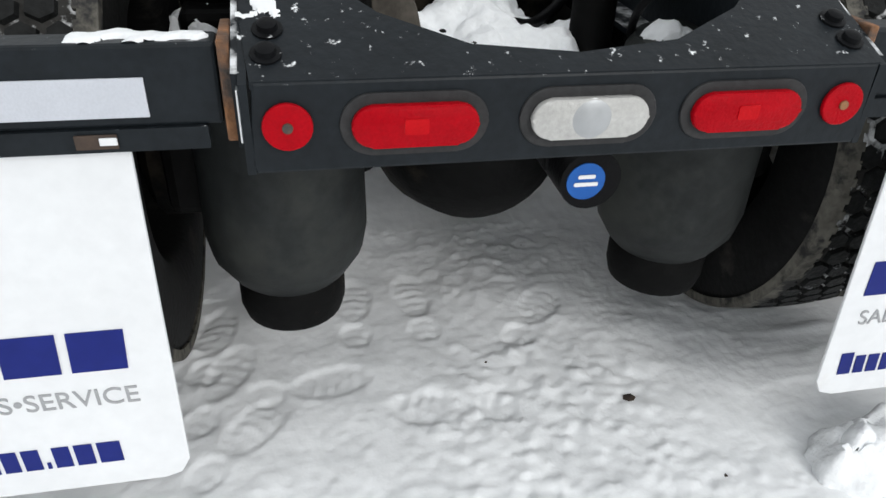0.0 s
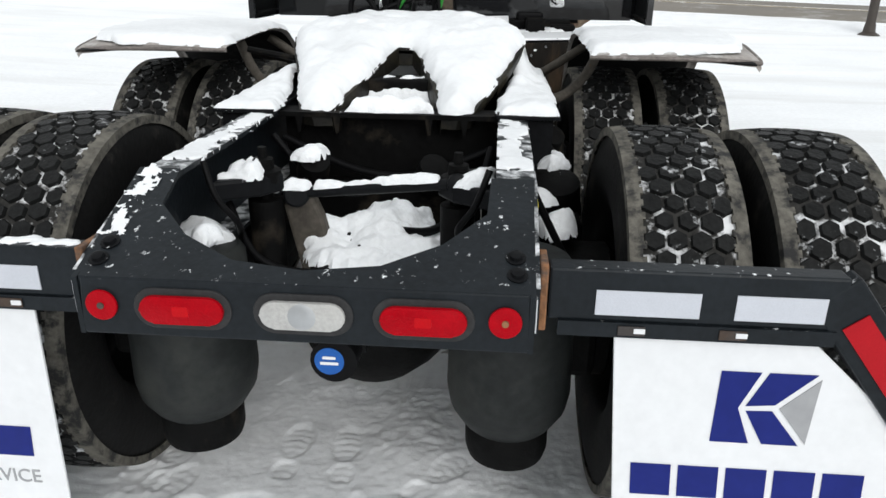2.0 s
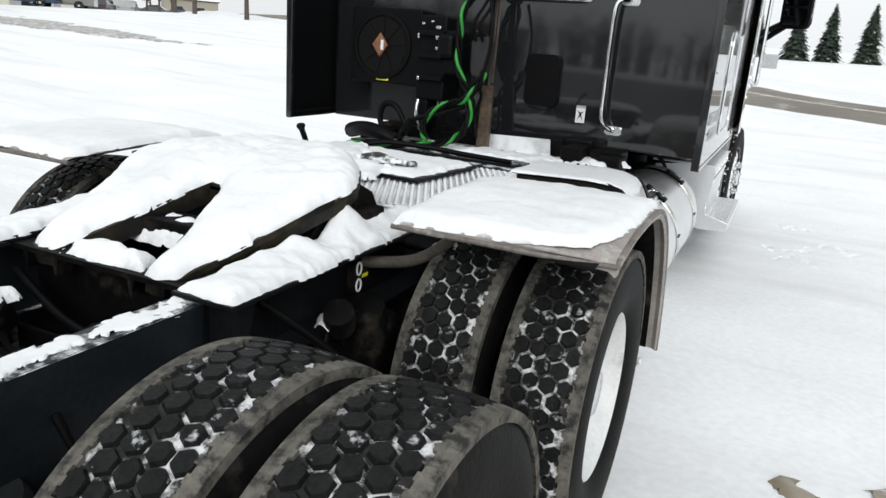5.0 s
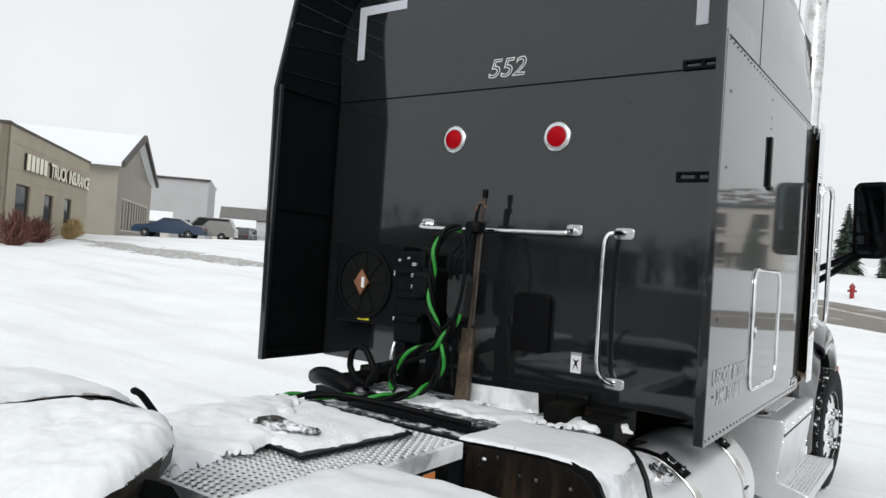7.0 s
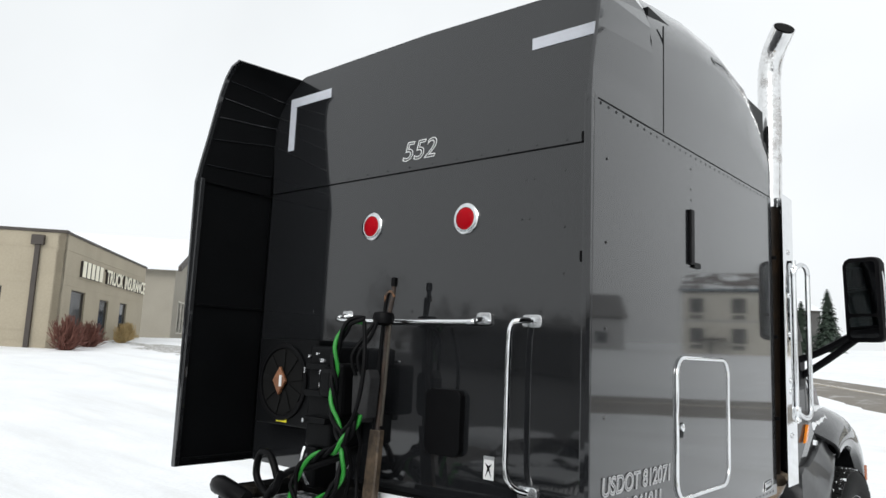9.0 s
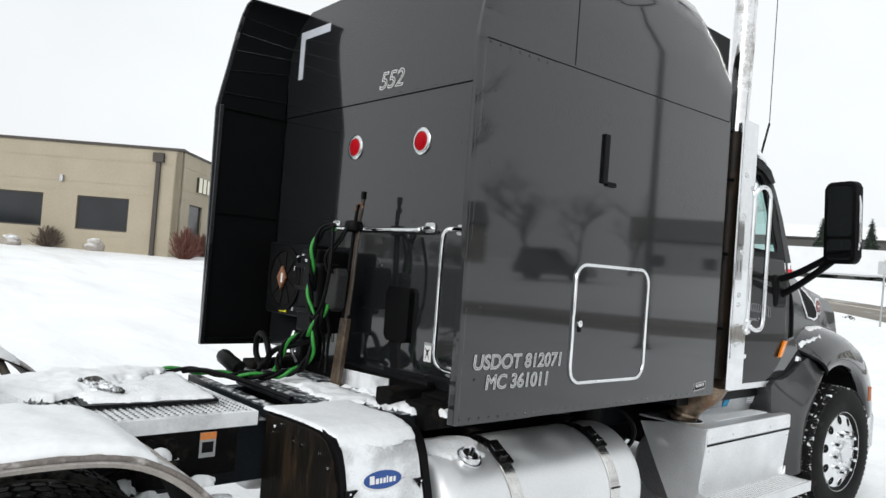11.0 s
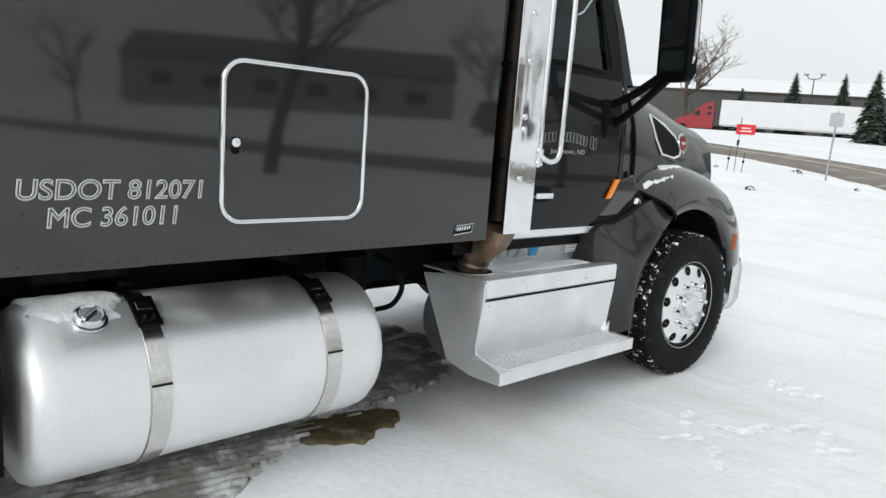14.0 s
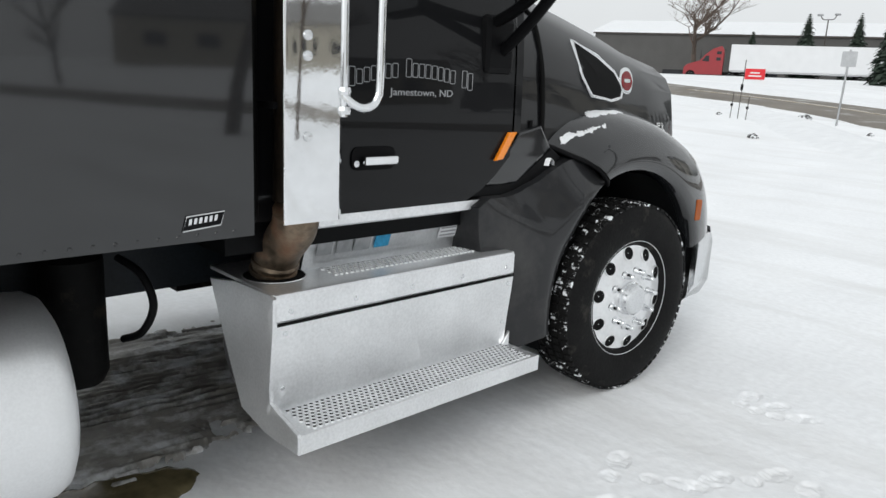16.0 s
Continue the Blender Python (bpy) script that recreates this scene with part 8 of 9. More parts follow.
# ---- hood, front fenders, bumper ----
HOOD = [(7.02, [(1.055, 1.34), (1.06, 1.55), (1.045, 1.75), (1.0, 1.92), (0.85, 2.03), (0.55, 2.08), (0.0, 2.10)]),
    (7.35, [(1.0, 1.33), (1.0, 1.55), (0.985, 1.74), (0.93, 1.89), (0.80, 2.0), (0.52, 2.06), (0.0, 2.09)]),
    (7.7, [(0.95, 1.33), (0.945, 1.52), (0.92, 1.70), (0.865, 1.84), (0.74, 1.95), (0.48, 2.02), (0.0, 2.06)]),
    (8.1, [(0.89, 1.33), (0.88, 1.50), (0.85, 1.67), (0.79, 1.79), (0.67, 1.89), (0.44, 1.96), (0.0, 2.0)]),
    (8.5, [(0.82, 1.2), (0.80, 1.45), (0.765, 1.62), (0.70, 1.73), (0.59, 1.82), (0.4, 1.89), (0.0, 1.93)]),
    (8.87, [(0.77, 1.0), (0.765, 1.42), (0.735, 1.60), (0.685, 1.69), (0.58, 1.76), (0.38, 1.82), (0.0, 1.86)]),
    (9.06, [(0.70, 0.9), (0.67, 1.34), (0.63, 1.47), (0.57, 1.56), (0.47, 1.63), (0.3, 1.68), (0.0, 1.71)]),
    (9.12, [(0.66, 0.9), (0.63, 1.30), (0.58, 1.41), (0.52, 1.49), (0.43, 1.55), (0.27, 1.60), (0.0, 1.63)])]


def hood_x(y, z):
    cols = []
    for yy, row in HOOD:
        cols.append(float(np.interp(z, [p[1] for p in row], [p[0] for p in row])))
    return float(np.interp(y, [h[0] for h in HOOD], cols))


def hood():
    h = new("hood")
    h.parent = truck
    tagged(h, "charcoal sloping engine hood")
    rows = []
    for y, row in HOOD:
        rows.append([(-x, y, z) for x, z in row] + [(x, y, z) for x, z in reversed(row[:-1])])
    bm = bmesh.new()
    loft(bm, rows)
    bm.faces.new([bm.verts.new(p) for p in rows[-1]])
    part("hood_shell", bm, dim_reflect_paint, h, smooth=50)
    for s in (-1, 1):
        bm = bmesh.new()
        tube(bm, smooth_path([(s * (hood_x(y, z) + 0.007), y, z) for y, z in ((7.12, 2.0), (7.16, 1.93), (7.185, 1.86), (7.205, 1.7), (7.22, 1.55), (7.235, 1.42), (7.24, 1.36))], 4), 0.012, 8)
        part("hood_seam", bm, dark_hole, h, "wide black shut line", smooth=60)
    part("engine_bay", solid(-0.6, 0.6, 7.05, 8.7, 0.6, 1.6), paint_dark, h)
    part("grille", solid(-0.5, 0.5, 9.08, 9.15, 0.7, 1.46, 0.03), chrome_dull, h)
    for s in (-1, 1):
        # arch over the wheel, open towards the cab along a slanting seam
        bm = bmesh.new()
        rows = []
        for i in range(25):
            u = i / 24
            a = 14 + u * 101
            lip = float(np.interp(a, [14, 30, 46, 65, 82, 115], [0.735, 0.73, 0.71, 0.69, 0.68, 0.68]))
            crest = float(np.interp(a, [14, 28, 40, 55, 75, 93, 115], [1.055, 1.06, 1.02, 0.955, 0.905, 0.875, 0.865]))
            span, rise_ = crest - lip, 0.13 * u ** 4
            ring = []
            for x, r in ((1.02, lip - 0.004), (1.163, lip), (1.174, lip + 0.012), (1.172, lip + 0.3 * span), (1.160, lip + 0.55 * span), (1.135, lip + 0.82 * span), (1.10, crest), (1.05, crest + 0.03 + 0.4 * rise_), (0.98, crest + 0.055 + 0.8 * rise_), (0.88, crest + 0.08 + rise_), (0.68, crest + 0.10 + rise_)):
                end = float(np.interp(r, [0.63, 0.76, 0.92, 1.07, 1.2], [108, 113, 122, 129, 130]))
                t = radians(14 + u * (end - 14))
                narrow = 0.015 * max(0.0, (45 - a) / 31)
                ring.append((s * (x - narrow), 7.86 + r * math.cos(t), 0.52 + r * math.sin(t)))
            rows.append(ring)
        loft(bm, rows)
        part("front_fender", bm, paint, h, smooth=50)
        bm = bmesh.new()
        tube(bm, smooth_path([(s * x, 7.86 + r * math.cos(radians(a)), 0.52 + r * math.sin(radians(a))) for x, r, a in ((1.14, 0.65, 109), (1.158, 0.70, 111), (1.14, 0.79, 115), (1.09, 0.90, 121.5), (1.045, 1.0, 126), (1.035, 1.09, 130.5), (1.04, 1.18, 128))], 4), 0.013, 8)
        part("fender_seal", bm, plastic_black, h, smooth=60)
        bm = bmesh.new()
        rows = [[(s * x, 7.86 + (0.665 if a > 20 else 0.72) * math.cos(radians(a)), 0.52 + (0.665 if a > 20 else 0.72) * math.sin(radians(a))) for x in (0.6, 1.13)] for a in range(-20, 200, 8)]
        loft(bm, rows)
        part("wheel_well", bm, paint_dark, h, smooth=60)
        # panel behind the wheel
        bm = bmesh.new()
        rows = []
        for a in range(108, 190, 3):
            far = float(np.interp(a, [108, 113, 122, 130, 137, 146, 150, 152, 158, 165, 180, 188], [0.70, 0.78, 0.885, 0.93, 0.965, 1.07, 1.2, 1.25, 1.18, 1.08, 0.95, 0.95]))
            near = float(np.interp(a, [108, 120, 140], [0.655, 0.635, 0.605]))
            tuck = 0.03 * max(0.0, (128 - a) / 20)
            ring = []
            for x, k in ((1.0, -0.02), (1.14, 0.0), (1.158, 0.05), (1.160, 0.16), (1.150, 0.3), (1.137, 0.5), (1.122, 0.75), (1.108, 1.0), (1.06, 1.03), (0.93, 1.08)):
                r = near + k * (far - near)
                ring.append((s * (x - tuck), 7.86 + r * math.cos(radians(a)), 0.52 + r * math.sin(radians(a))))
            rows.append(ring)
        loft(bm, rows)
        part("rear_wheel_panel", bm, paint_film, h, smooth=50)
        part("cowl_corner", prism(bmesh.new(), [(6.80, 1.175), (7.02, 1.17), (7.25, 1.325), (7.17, 1.43), (7.02, 1.40), (6.92, 1.26)], 0.05, at(SIDE, s * 1.055 - 0.025), bevel=0.012), paint, h)
        part("hinge_cover", prism(bmesh.new(), [(6.58, 1.13), (7.04, 1.13), (7.09, 1.11), (7.34, 1.28), (7.26, 1.325), (7.02, 1.165), (6.58, 1.17)], 0.06, at(SIDE, s * 1.045 - 0.03), bevel=0.008), plastic_black, h)
        lamp = Matrix.Translation((s * 1.158, 8.585, 0.93)) @ pose(0, 0, 0, 0, 0, -4 * s) @ SIDE
        part("fender_lamp", prism(bmesh.new(), round_rect(0.055, 0.125, 0.012, 3), 0.016, lamp @ Matrix.Translation((0, 0, -0.002 if s > 0 else -0.014)), bevel=0.003), amber_dull, h, "amber fender lamp")
        # side vent: black mesh in a chrome frame with a round badge
        vent = [(7.56, 1.83), (7.62, 1.66), (7.72, 1.57), (7.95, 1.545), (8.08, 1.56), (8.12, 1.62), (8.02, 1.70), (7.84, 1.775)]
        bm = bmesh.new()
        tube(bm, [(s * (hood_x(y, z) + 0.006), y, z) for y, z in vent], 0.011, 8, closed=True)
        part("vent_frame", bm, chrome, h, smooth=60)
        bm = bmesh.new()
        cy, cz = 7.82, 1.67
        loft(bm, [[(s * (hood_x(cy + k * (y - cy), cz + k * (z - cz)) + 0.007), cy + k * (y - cy), cz + k * (z - cz)) for y, z in vent + vent[:1]] for k in (1.0, 0.8, 0.6, 0.4, 0.2, 0.01)])
        part("vent_mesh", bm, dark_hole, h)
        q = Matrix.Translation((s * (hood_x(8.155, 1.655) + 0.008), 8.155, 1.655)) @ pose(0, 0, 0, 0, -8 * s, 8 * s) @ SIDE
        bm = bmesh.new()
        el = [(0.085 * math.cos(a), 0.075 * math.sin(a)) for a in np.linspace(0, 2 * math.pi, 29)[:-1]]
        prism(bm, el, 0.014, q @ Matrix.Translation((0, 0, 0 if s > 0 else -0.014)), bevel=0.004)
        part("badge_ring", bm, chrome, h)
        part("badge_field", prism(bmesh.new(), [(u * 0.75, v * 0.72) for u, v in el], 0.016, q @ Matrix.Translation((0, 0, 0.001 if s > 0 else -0.017))), lens_red_dark, h, "red badge field")
        part("badge_bar", prism(bmesh.new(), round_rect(0.075, 0.02, 0.008, 3), 0.0175, q @ Matrix.Translation((0, 0, 0.001 if s > 0 else -0.018))), chrome_dull, h)
        if s > 0:
            text_part("lettering", "552", Matrix.Translation((hood_x(8.75, 1.36) + 0.004, 8.75, 1.36)) @ pose(0, 0, 0, 0, -10, 12) @ SIDE, 0.26, 0.12, letter_white, h, outline=0.03)
    # bumper with bright corners
    bm = bmesh.new()
    rows = []
    for x, y in ((-1.09, 8.76), (-1.075, 8.97), (-0.98, 9.15), (-0.8, 9.29), (-0.4, 9.41), (0, 9.45), (0.4, 9.41), (0.8, 9.29), (0.98, 9.15), (1.075, 8.97), (1.09, 8.76)):
        rows.append([(x, y, 0.74), (x * 1.01, y + 0.02, 0.68), (x * 1.01, y + 0.02, 0.42), (x * 0.98, y - 0.01, 0.33), (x * 0.93, y - 0.06, 0.30)])
    loft(bm, rows)
    part("bumper", bm, chrome_dull, h, "bright metal bumper", smooth=50)
    bm = bmesh.new()
    rows = [[(x * 0.96, y - 0.05, 0.72), (x * 0.96, y - 0.05, 0.30), (x * 0.9, y - 0.12, 0.22)] for x, y in ((-1.1, 8.66), (-1.06, 8.92), (-0.95, 9.1), (-0.6, 9.32), (0.6, 9.32), (0.95, 9.1), (1.06, 8.92), (1.1, 8.66))]
    loft(bm, rows)
    part("air_dam", bm, plastic_black, h, smooth=40)
    return h


hood()


def fender_top(x, y):
    a = math.degrees(math.acos(max(-0.9, min(0.9, (y - 7.86) / 0.93))))
    u = max(0.0, (a - 14) / 108)
    c = float(np.interp(a, [55, 75, 93, 115], [0.955, 0.905, 0.875, 0.865]))
    w = 0.13 * u ** 4
    r = float(np.interp(x, [0.88, 0.98, 1.05, 1.10], [c + 0.08 + w, c + 0.055 + 0.8 * w, c + 0.03 + 0.4 * w, c]))
    return 0.524 + math.sqrt(max(r * r - (y - 7.86) ** 2, 0.0))


for poly, t, sd in (([(1.025, 7.38), (1.045, 7.37), (1.062, 7.55), (1.068, 7.70), (1.052, 7.71), (1.042, 7.56)], 0.006, 1), ([(0.95, 7.66), (0.99, 7.64), (1.005, 7.8), (0.99, 7.97), (0.96, 7.98), (0.945, 7.8)], 0.006, 2)):
    snow_layer("snow_cover", poly, fender_top, t, None, 0.01, 110.0 + sd, "elongated snow smear on the front fender", 0.8, ragged=0.010, bite=24)
for poly, z0, t, sd in (([(1.05, 7.05), (1.085, 7.04), (1.09, 7.12), (1.06, 7.13)], 1.125, 0.03, 3), ([(1.05, 7.18), (1.085, 7.18), (1.085, 7.26), (1.055, 7.27)], 1.25, 0.02, 4)):
    snow_layer("snow_cover", poly, lambda x, y: z0, t, None, 0.008, 110.0 + sd, "small snow clump on the hood hinge", 1.0, ragged=0.03, steep=5)


# ---- surroundings ----
def on_land(x, y, turn=0.0, sink=0.05):
    return (x, y, land(x, y) - sink)


def wall_with_openings(bm, length, height, thick, openings, mat=0):
    """A wall along x from 0 to length, its outer face at y = 0, with rectangular openings (x0, x1, z0, z1)."""
    xs = sorted({0.0, length, *[v for o in openings for v in o[:2]]})
    zs = sorted({-0.6, height, *[v for o in openings for v in o[2:]]})
    for x0, x1 in zip(xs, xs[1:]):
        for z0, z1 in zip(zs, zs[1:]):
            mx, mz = (x0 + x1) / 2, (z0 + z1) / 2
            if any(a < mx < b and c < mz < d for a, b, c, d in openings):
                continue
            box(bm, x0, x1, 0, thick, z0, z1, mat=mat)
    bmesh.ops.remove_doubles(bm, verts=bm.verts, dist=0.0005)


def window(parent, x0, x1, z0, z1, y=0.0, frame_mat=None, bars=1, name="window"):
    bm = bmesh.new()
    t = 0.06
    box(bm, x0, x1, y + 0.08, y + 0.14, z0, z0 + t)
    box(bm, x0, x1, y + 0.08, y + 0.14, z1 - t, z1)
    for k in range(bars + 2):
        x = x0 + (x1 - x0 - t) * k / (bars + 1)
        if 0 < k < bars + 1 and bars == 0:
            continue
        box(bm, x, x + t, y + 0.08, y + 0.14, z0 + t, z1 - t)
    w = part(name, bm, frame_mat or trim_brown, parent)
    part("pane", solid(x0 + 0.01, x1 - 0.01, y + 0.10, y + 0.12, z0 + 0.01, z1 - 0.01), dark_glass, w)
    return w


def office():
    """The low tan block office with a parapet, near the lot."""
    b = thing("office_building", (-28.5, 13.8, land(-28.5, 13.8) - 0.1), "low tan block office building with dark windows and brown trim", "building", turn=49.5)
    # local x runs along the window wall to the corner at x = 0; local y runs back along the sign wall
    H, L, D = 4.85, 26.0, 14.0
    bm = bmesh.new()
    ops = [(-4.5 - k * 3.8, -2.2 - k * 3.8, 1.05, 2.55) for k in range(6)]
    sub = bmesh.new()
    wall_with_openings(sub, L, H, 0.3, [(a + L, c + L, z0, z1) for a, c, z0, z1 in ops])
    for v in sub.verts:
        v.co.x -= L
    part("window_wall", sub, block_tan, b)
    for a, c, z0, z1 in ops:
        window(b, a, c, z0, z1, bars=0)
    sw = bmesh.new()
    ops2 = [(1.4, 3.3, 0.7, 2.6), (5.5, 7.0, 0.0, 2.45), (9.1, 10.5, 0.7, 2.5)]
    wall_with_openings(sw, D, H, 0.3, ops2)
    turn = pose(0, 0, 0, 0, 0, 90)
    for v in sw.verts:
        v.co = turn @ v.co
    part("sign_wall", sw, block_tan, b)
    for a, c, z0, z1 in ops2:
        w = new("window" if z0 > 0.1 else "door")
        w.parent = b
        w.matrix_basis = turn
        bm2 = bmesh.new()
        for q in ((a, c, z0, z0 + 0.06), (a, c, z1 - 0.06, z1), (a, a + 0.06, z0, z1), (c - 0.06, c, z0, z1)):
            box(bm2, q[0], q[1], 0.08, 0.14, q[2], q[3])
        part("frame", bm2, trim_brown, w)
        part("pane", solid(a + 0.02, c - 0.02, 0.10, 0.12, z0 + 0.02, z1 - 0.02), dark_glass, w)
    # raised courses of the block wall
    bm = bmesh.new()
    for z in (0.4, 0.8, 2.75, 3.15, 4.2):
        box(bm, -L, 0.012, -0.012, 0.0, z, z + 0.025)
        box(bm, 0.0, 0.012, 0.0, D, z, z + 0.025)
    part("block_course", bm, block_tan, b)
    part("roof", solid(-L, -0.32, 0.32, D, H - 0.4, H - 0.1), snow, b)
    bm = bmesh.new()
    box(bm, -L - 0.05, 0.06, -0.06, 0.32, H, H + 0.12)
    box(bm, -0.32, 0.06, 0.32, D + 0.05, H, H + 0.10)
    part("parapet_cap", bm, trim_brown, b)
    bm = bmesh.new()
    box(bm, -1.1, -0.92, -0.14, 0.0, 0.1, H - 0.25)
    box(bm, -1.25, -0.78, -0.2, 0.0, H - 0.55, H - 0.15)
    part("downspout", bm, trim_brown, b)
    part("wall_lamp", solid(-5.3, -5.15, -0.14, 0.0, 3.1, 3.4, 0.02), galv, b)
    # raised sign letters: two words readable, the first as plain bars
    for k in range(5):
        part("sign_bar", solid(0.0, 0.115, 2.2 + k * 0.62, 2.66 + k * 0.62, 3.25, 3.95), trim_brown, b)
        part("sign_face", solid(0.115, 0.13, 2.2 + k * 0.62, 2.66 + k * 0.62, 3.25, 3.95), sign_cream, b)
    for word, mid, wide in (("TRUCK", 7.35, 3.0), ("INSURANCE", 11.4, 4.4)):
        text_part("sign_lettering", word, Matrix.Translation((0.056, mid, 3.6)) @ SIDE, wide, 0.7, trim_brown, b, depth=0.055, bold=0.02)
        text_part("sign_face", word, Matrix.Translation((0.122, mid, 3.6)) @ SIDE, wide, 0.7, sign_cream, b, depth=0.008, bold=0.02)
    return b


office()


def gabled():
    """The building with a steep snowy gable behind the office."""
    b = thing("gabled_building", (-47.4, 29.5, land(-47.4, 29.5) - 0.1), "tan stucco building with a snowy gabled roof", "building", turn=50)
    L, D, H = 16.0, 17.5, 5.2
    bm = bmesh.new()
    ops = [(2.2 + 1.35 * k, 3.05 + 1.35 * k, 0.6, 2.9) for k in range(10)]
    sw = bmesh.new()
    wall_with_openings(sw, D, H, 0.3, ops)
    turn = pose(0, 0, 0, 0, 0, 90)
    for v in sw.verts:
        v.co = turn @ v.co
    part("window_wall", sw, stucco, b)
    for a, c, z0, z1 in ops:
        bm2 = bmesh.new()
        box(bm2, -0.14, -0.10, a, c, z0, z1)
        w = part("window", bm2, dark_glass, b)
        bm2 = bmesh.new()
        for q in ((a - 0.1, a, z0, z1), (c, c + 0.1, z0, z1), (a - 0.1, c + 0.1, z1, z1 + 0.1), (a - 0.1, c + 0.1, z0 - 0.1, z0)):
            box(bm2, -0.1, 0.03, q[0], q[1], q[2], q[3])
        part("frame", bm2, cream_wall, w)
    part("end_wall", solid(-L, -0.3, 0, 0.3, -0.6, H), stucco, b)
    part("far_wall", solid(-L, 0, D - 0.3, D, -0.6, H), stucco, b)
    bm = bmesh.new()
    prism(bm, [(-0.3, H), (D + 0.3, H), (D + 0.3, H + 0.2), (D / 2, H + 3.2), (-0.3, H + 0.2)], 0.3, at(SIDE, -0.6))
    part("gable", bm, stucco, b)
    bm = bmesh.new()
    prism(bm, [(-0.8, H - 0.1), (-0.8, H + 0.15), (D / 2, H + 3.5), (D + 0.8, H + 0.15), (D + 0.8, H - 0.1), (D / 2, H + 3.2)], L + 0.6, at(SIDE, -L - 0.3))
    part("roof", bm, snowy_shingle, b)
    bm = bmesh.new()
    prism(bm, [(-0.8, H - 0.15), (-0.8, H + 0.2), (D / 2, H + 3.55), (D + 0.8, H + 0.2), (D + 0.8, H - 0.15), (D / 2, H + 3.1)], 0.25, at(SIDE, 0.3))
    part("barge_board", bm, trim_brown, b)
    return b


gabled()


def shed(name, x, y, L, D, H, turn, wall, roof, label, slope=0.6, doors=(), gable=False):
    b = thing(name, (x, y, land(x, y) - 0.2), label, "building", turn=turn)
    bm = bmesh.new()
    wall_with_openings(bm, L, H, 0.25, [d for d in doors])
    part("front_wall", bm, wall, b)
    part("side_wall", solid(0, 0.25, 0.25, D, -0.6, H), wall, b)
    part("side_wall", solid(L - 0.25, L, 0.25, D, -0.6, H), wall, b)
    part("rear_wall", solid(0.25, L - 0.25, D - 0.25, D, -0.6, H), wall, b)
    for a, c, z0, z1 in doors:
        part("window" if z0 > 0.3 else "door", solid(a, c, 0.1, 0.14, z0, z1), dark_glass, b)
    bm = bmesh.new()
    if gable:
        m = Matrix(((0, 0, 1, 0), (1, 0, 0, 0), (0, 1, 0, 0), (0, 0, 0, 1)))
        prism(bm, [(-0.4, H), (-0.4, H + 0.15), (D / 2, H + slope), (D + 0.4, H + 0.15), (D + 0.4, H)], L + 0.6, at(m, -0.3))
    else:
        box(bm, -0.2, L + 0.2, -0.2, D + 0.2, H, H + 0.2, 0.05)
    part("roof", bm, roof, b)
    part("eave", solid(-0.25, L + 0.25, -0.3, -0.2, H - 0.2, H + 0.02), trim_brown, b)
    return b


shed("warehouse", -83, 38.8, 20, 16, 7.1, 50, grey_siding, snow, "grey metal warehouse with a snowy flat roof", doors=[(8, 10, 0, 2.6), (17, 18.2, 0, 2.2), (10, 11, 4.6, 5.4)])
shed("entrance_porch", -70.6, 45.6, 3.2, 2.0, 1.9, 50, cream_wall, snow, "small snowy entrance porch", 1.2, [(0.8, 2.4, 0, 1.7)], True)
shed("cream_building", -94.5, 72, 7.5, 8, 2.2, 50, cream_wall, snow, "cream single-storey building under snow", 1.5, [(1, 2.4, 0.7, 1.7), (4.5, 5.8, 0.7, 1.7)], True)
shed("town_house", -118, 93, 9, 9, 4.2, 50, grey_siding, shingle, "distant grey two-storey house", 2.6, [(1, 2.2, 1, 2.2), (6, 7.2, 1, 2.2)], True)
shed("town_house", -110, 108, 10, 9, 3.6, 50, stucco, snow, "distant tan house with snowy roof", 2.4, [(2, 3.4, 1, 2.2), (6, 7.4, 1, 2.2)], True)
shed("long_warehouse", -62, 95, 44, 30, 7.9, 24, fascia_dark, snow, "long low warehouse with snow-covered roof across the road", 3.0, [(10 + 12 * k, 13 + 12 * k, 0, 3) for k in range(3)], True)
shed("low_house", -53, 101, 9, 7, 4.6, 26, cream_wall, snow, "low pale house with snowy roof across the road", 2.3, [(1, 2.4, 0.8, 2.0), (5, 6.4, 0.8, 2.0)], True)
hotel_rows = [(1.6 + 4.1 * k, 3.0 + 4.1 * k, z, z + 1.55) for k in range(4) for z in (1.25, 4.35)]
hotel = shed("hotel", 14, 80, 16, 14, 6.7, -15, cream_wall, motel_roof, "two-storey cream hotel with a brown snowy roof", 2.6, hotel_rows, True)
for x0, x1, z0, z1 in hotel_rows:
    part("air_conditioner", solid(x0 + 0.1, x1 - 0.1, -0.16, 0.1, z0 - 0.62, z0 - 0.2, 0.02), fascia_dark, hotel)
part("fascia_board", solid(-0.3, 16.3, -0.46, -0.40, 6.62, 6.85), slate_teal, hotel)
part("string_course", solid(0.0, 16.0, -0.05, 0.0, 3.45, 3.6), grey_siding, hotel)
for x in (5.2, 13.0):
    part("porch_post", solid(x, x + 0.3, -1.4, -1.1, -0.4, 1.5, 0.02), trim_brown, hotel)
    part("porch_roof", solid(x - 1.3, x + 1.5, -1.6, 0.0, 1.5, 1.75, 0.03), trim_brown, hotel)
shed("long_house", 74, 76, 46, 14, 5.8, -52, stucco, shingle, "long low tan house with dark roof beyond the road", 4.0, [(4 + 7 * k, 7 + 7 * k, 2.0, 3.8) for k in range(6)], True)
shed("town_house", 40, 84, 12, 10, 4.2, -35, grey_siding, shingle, "grey house with dark shingle roof beyond the road", 3.2, [(2, 3.6, 1, 2.4), (8, 9.6, 1, 2.4)], True)
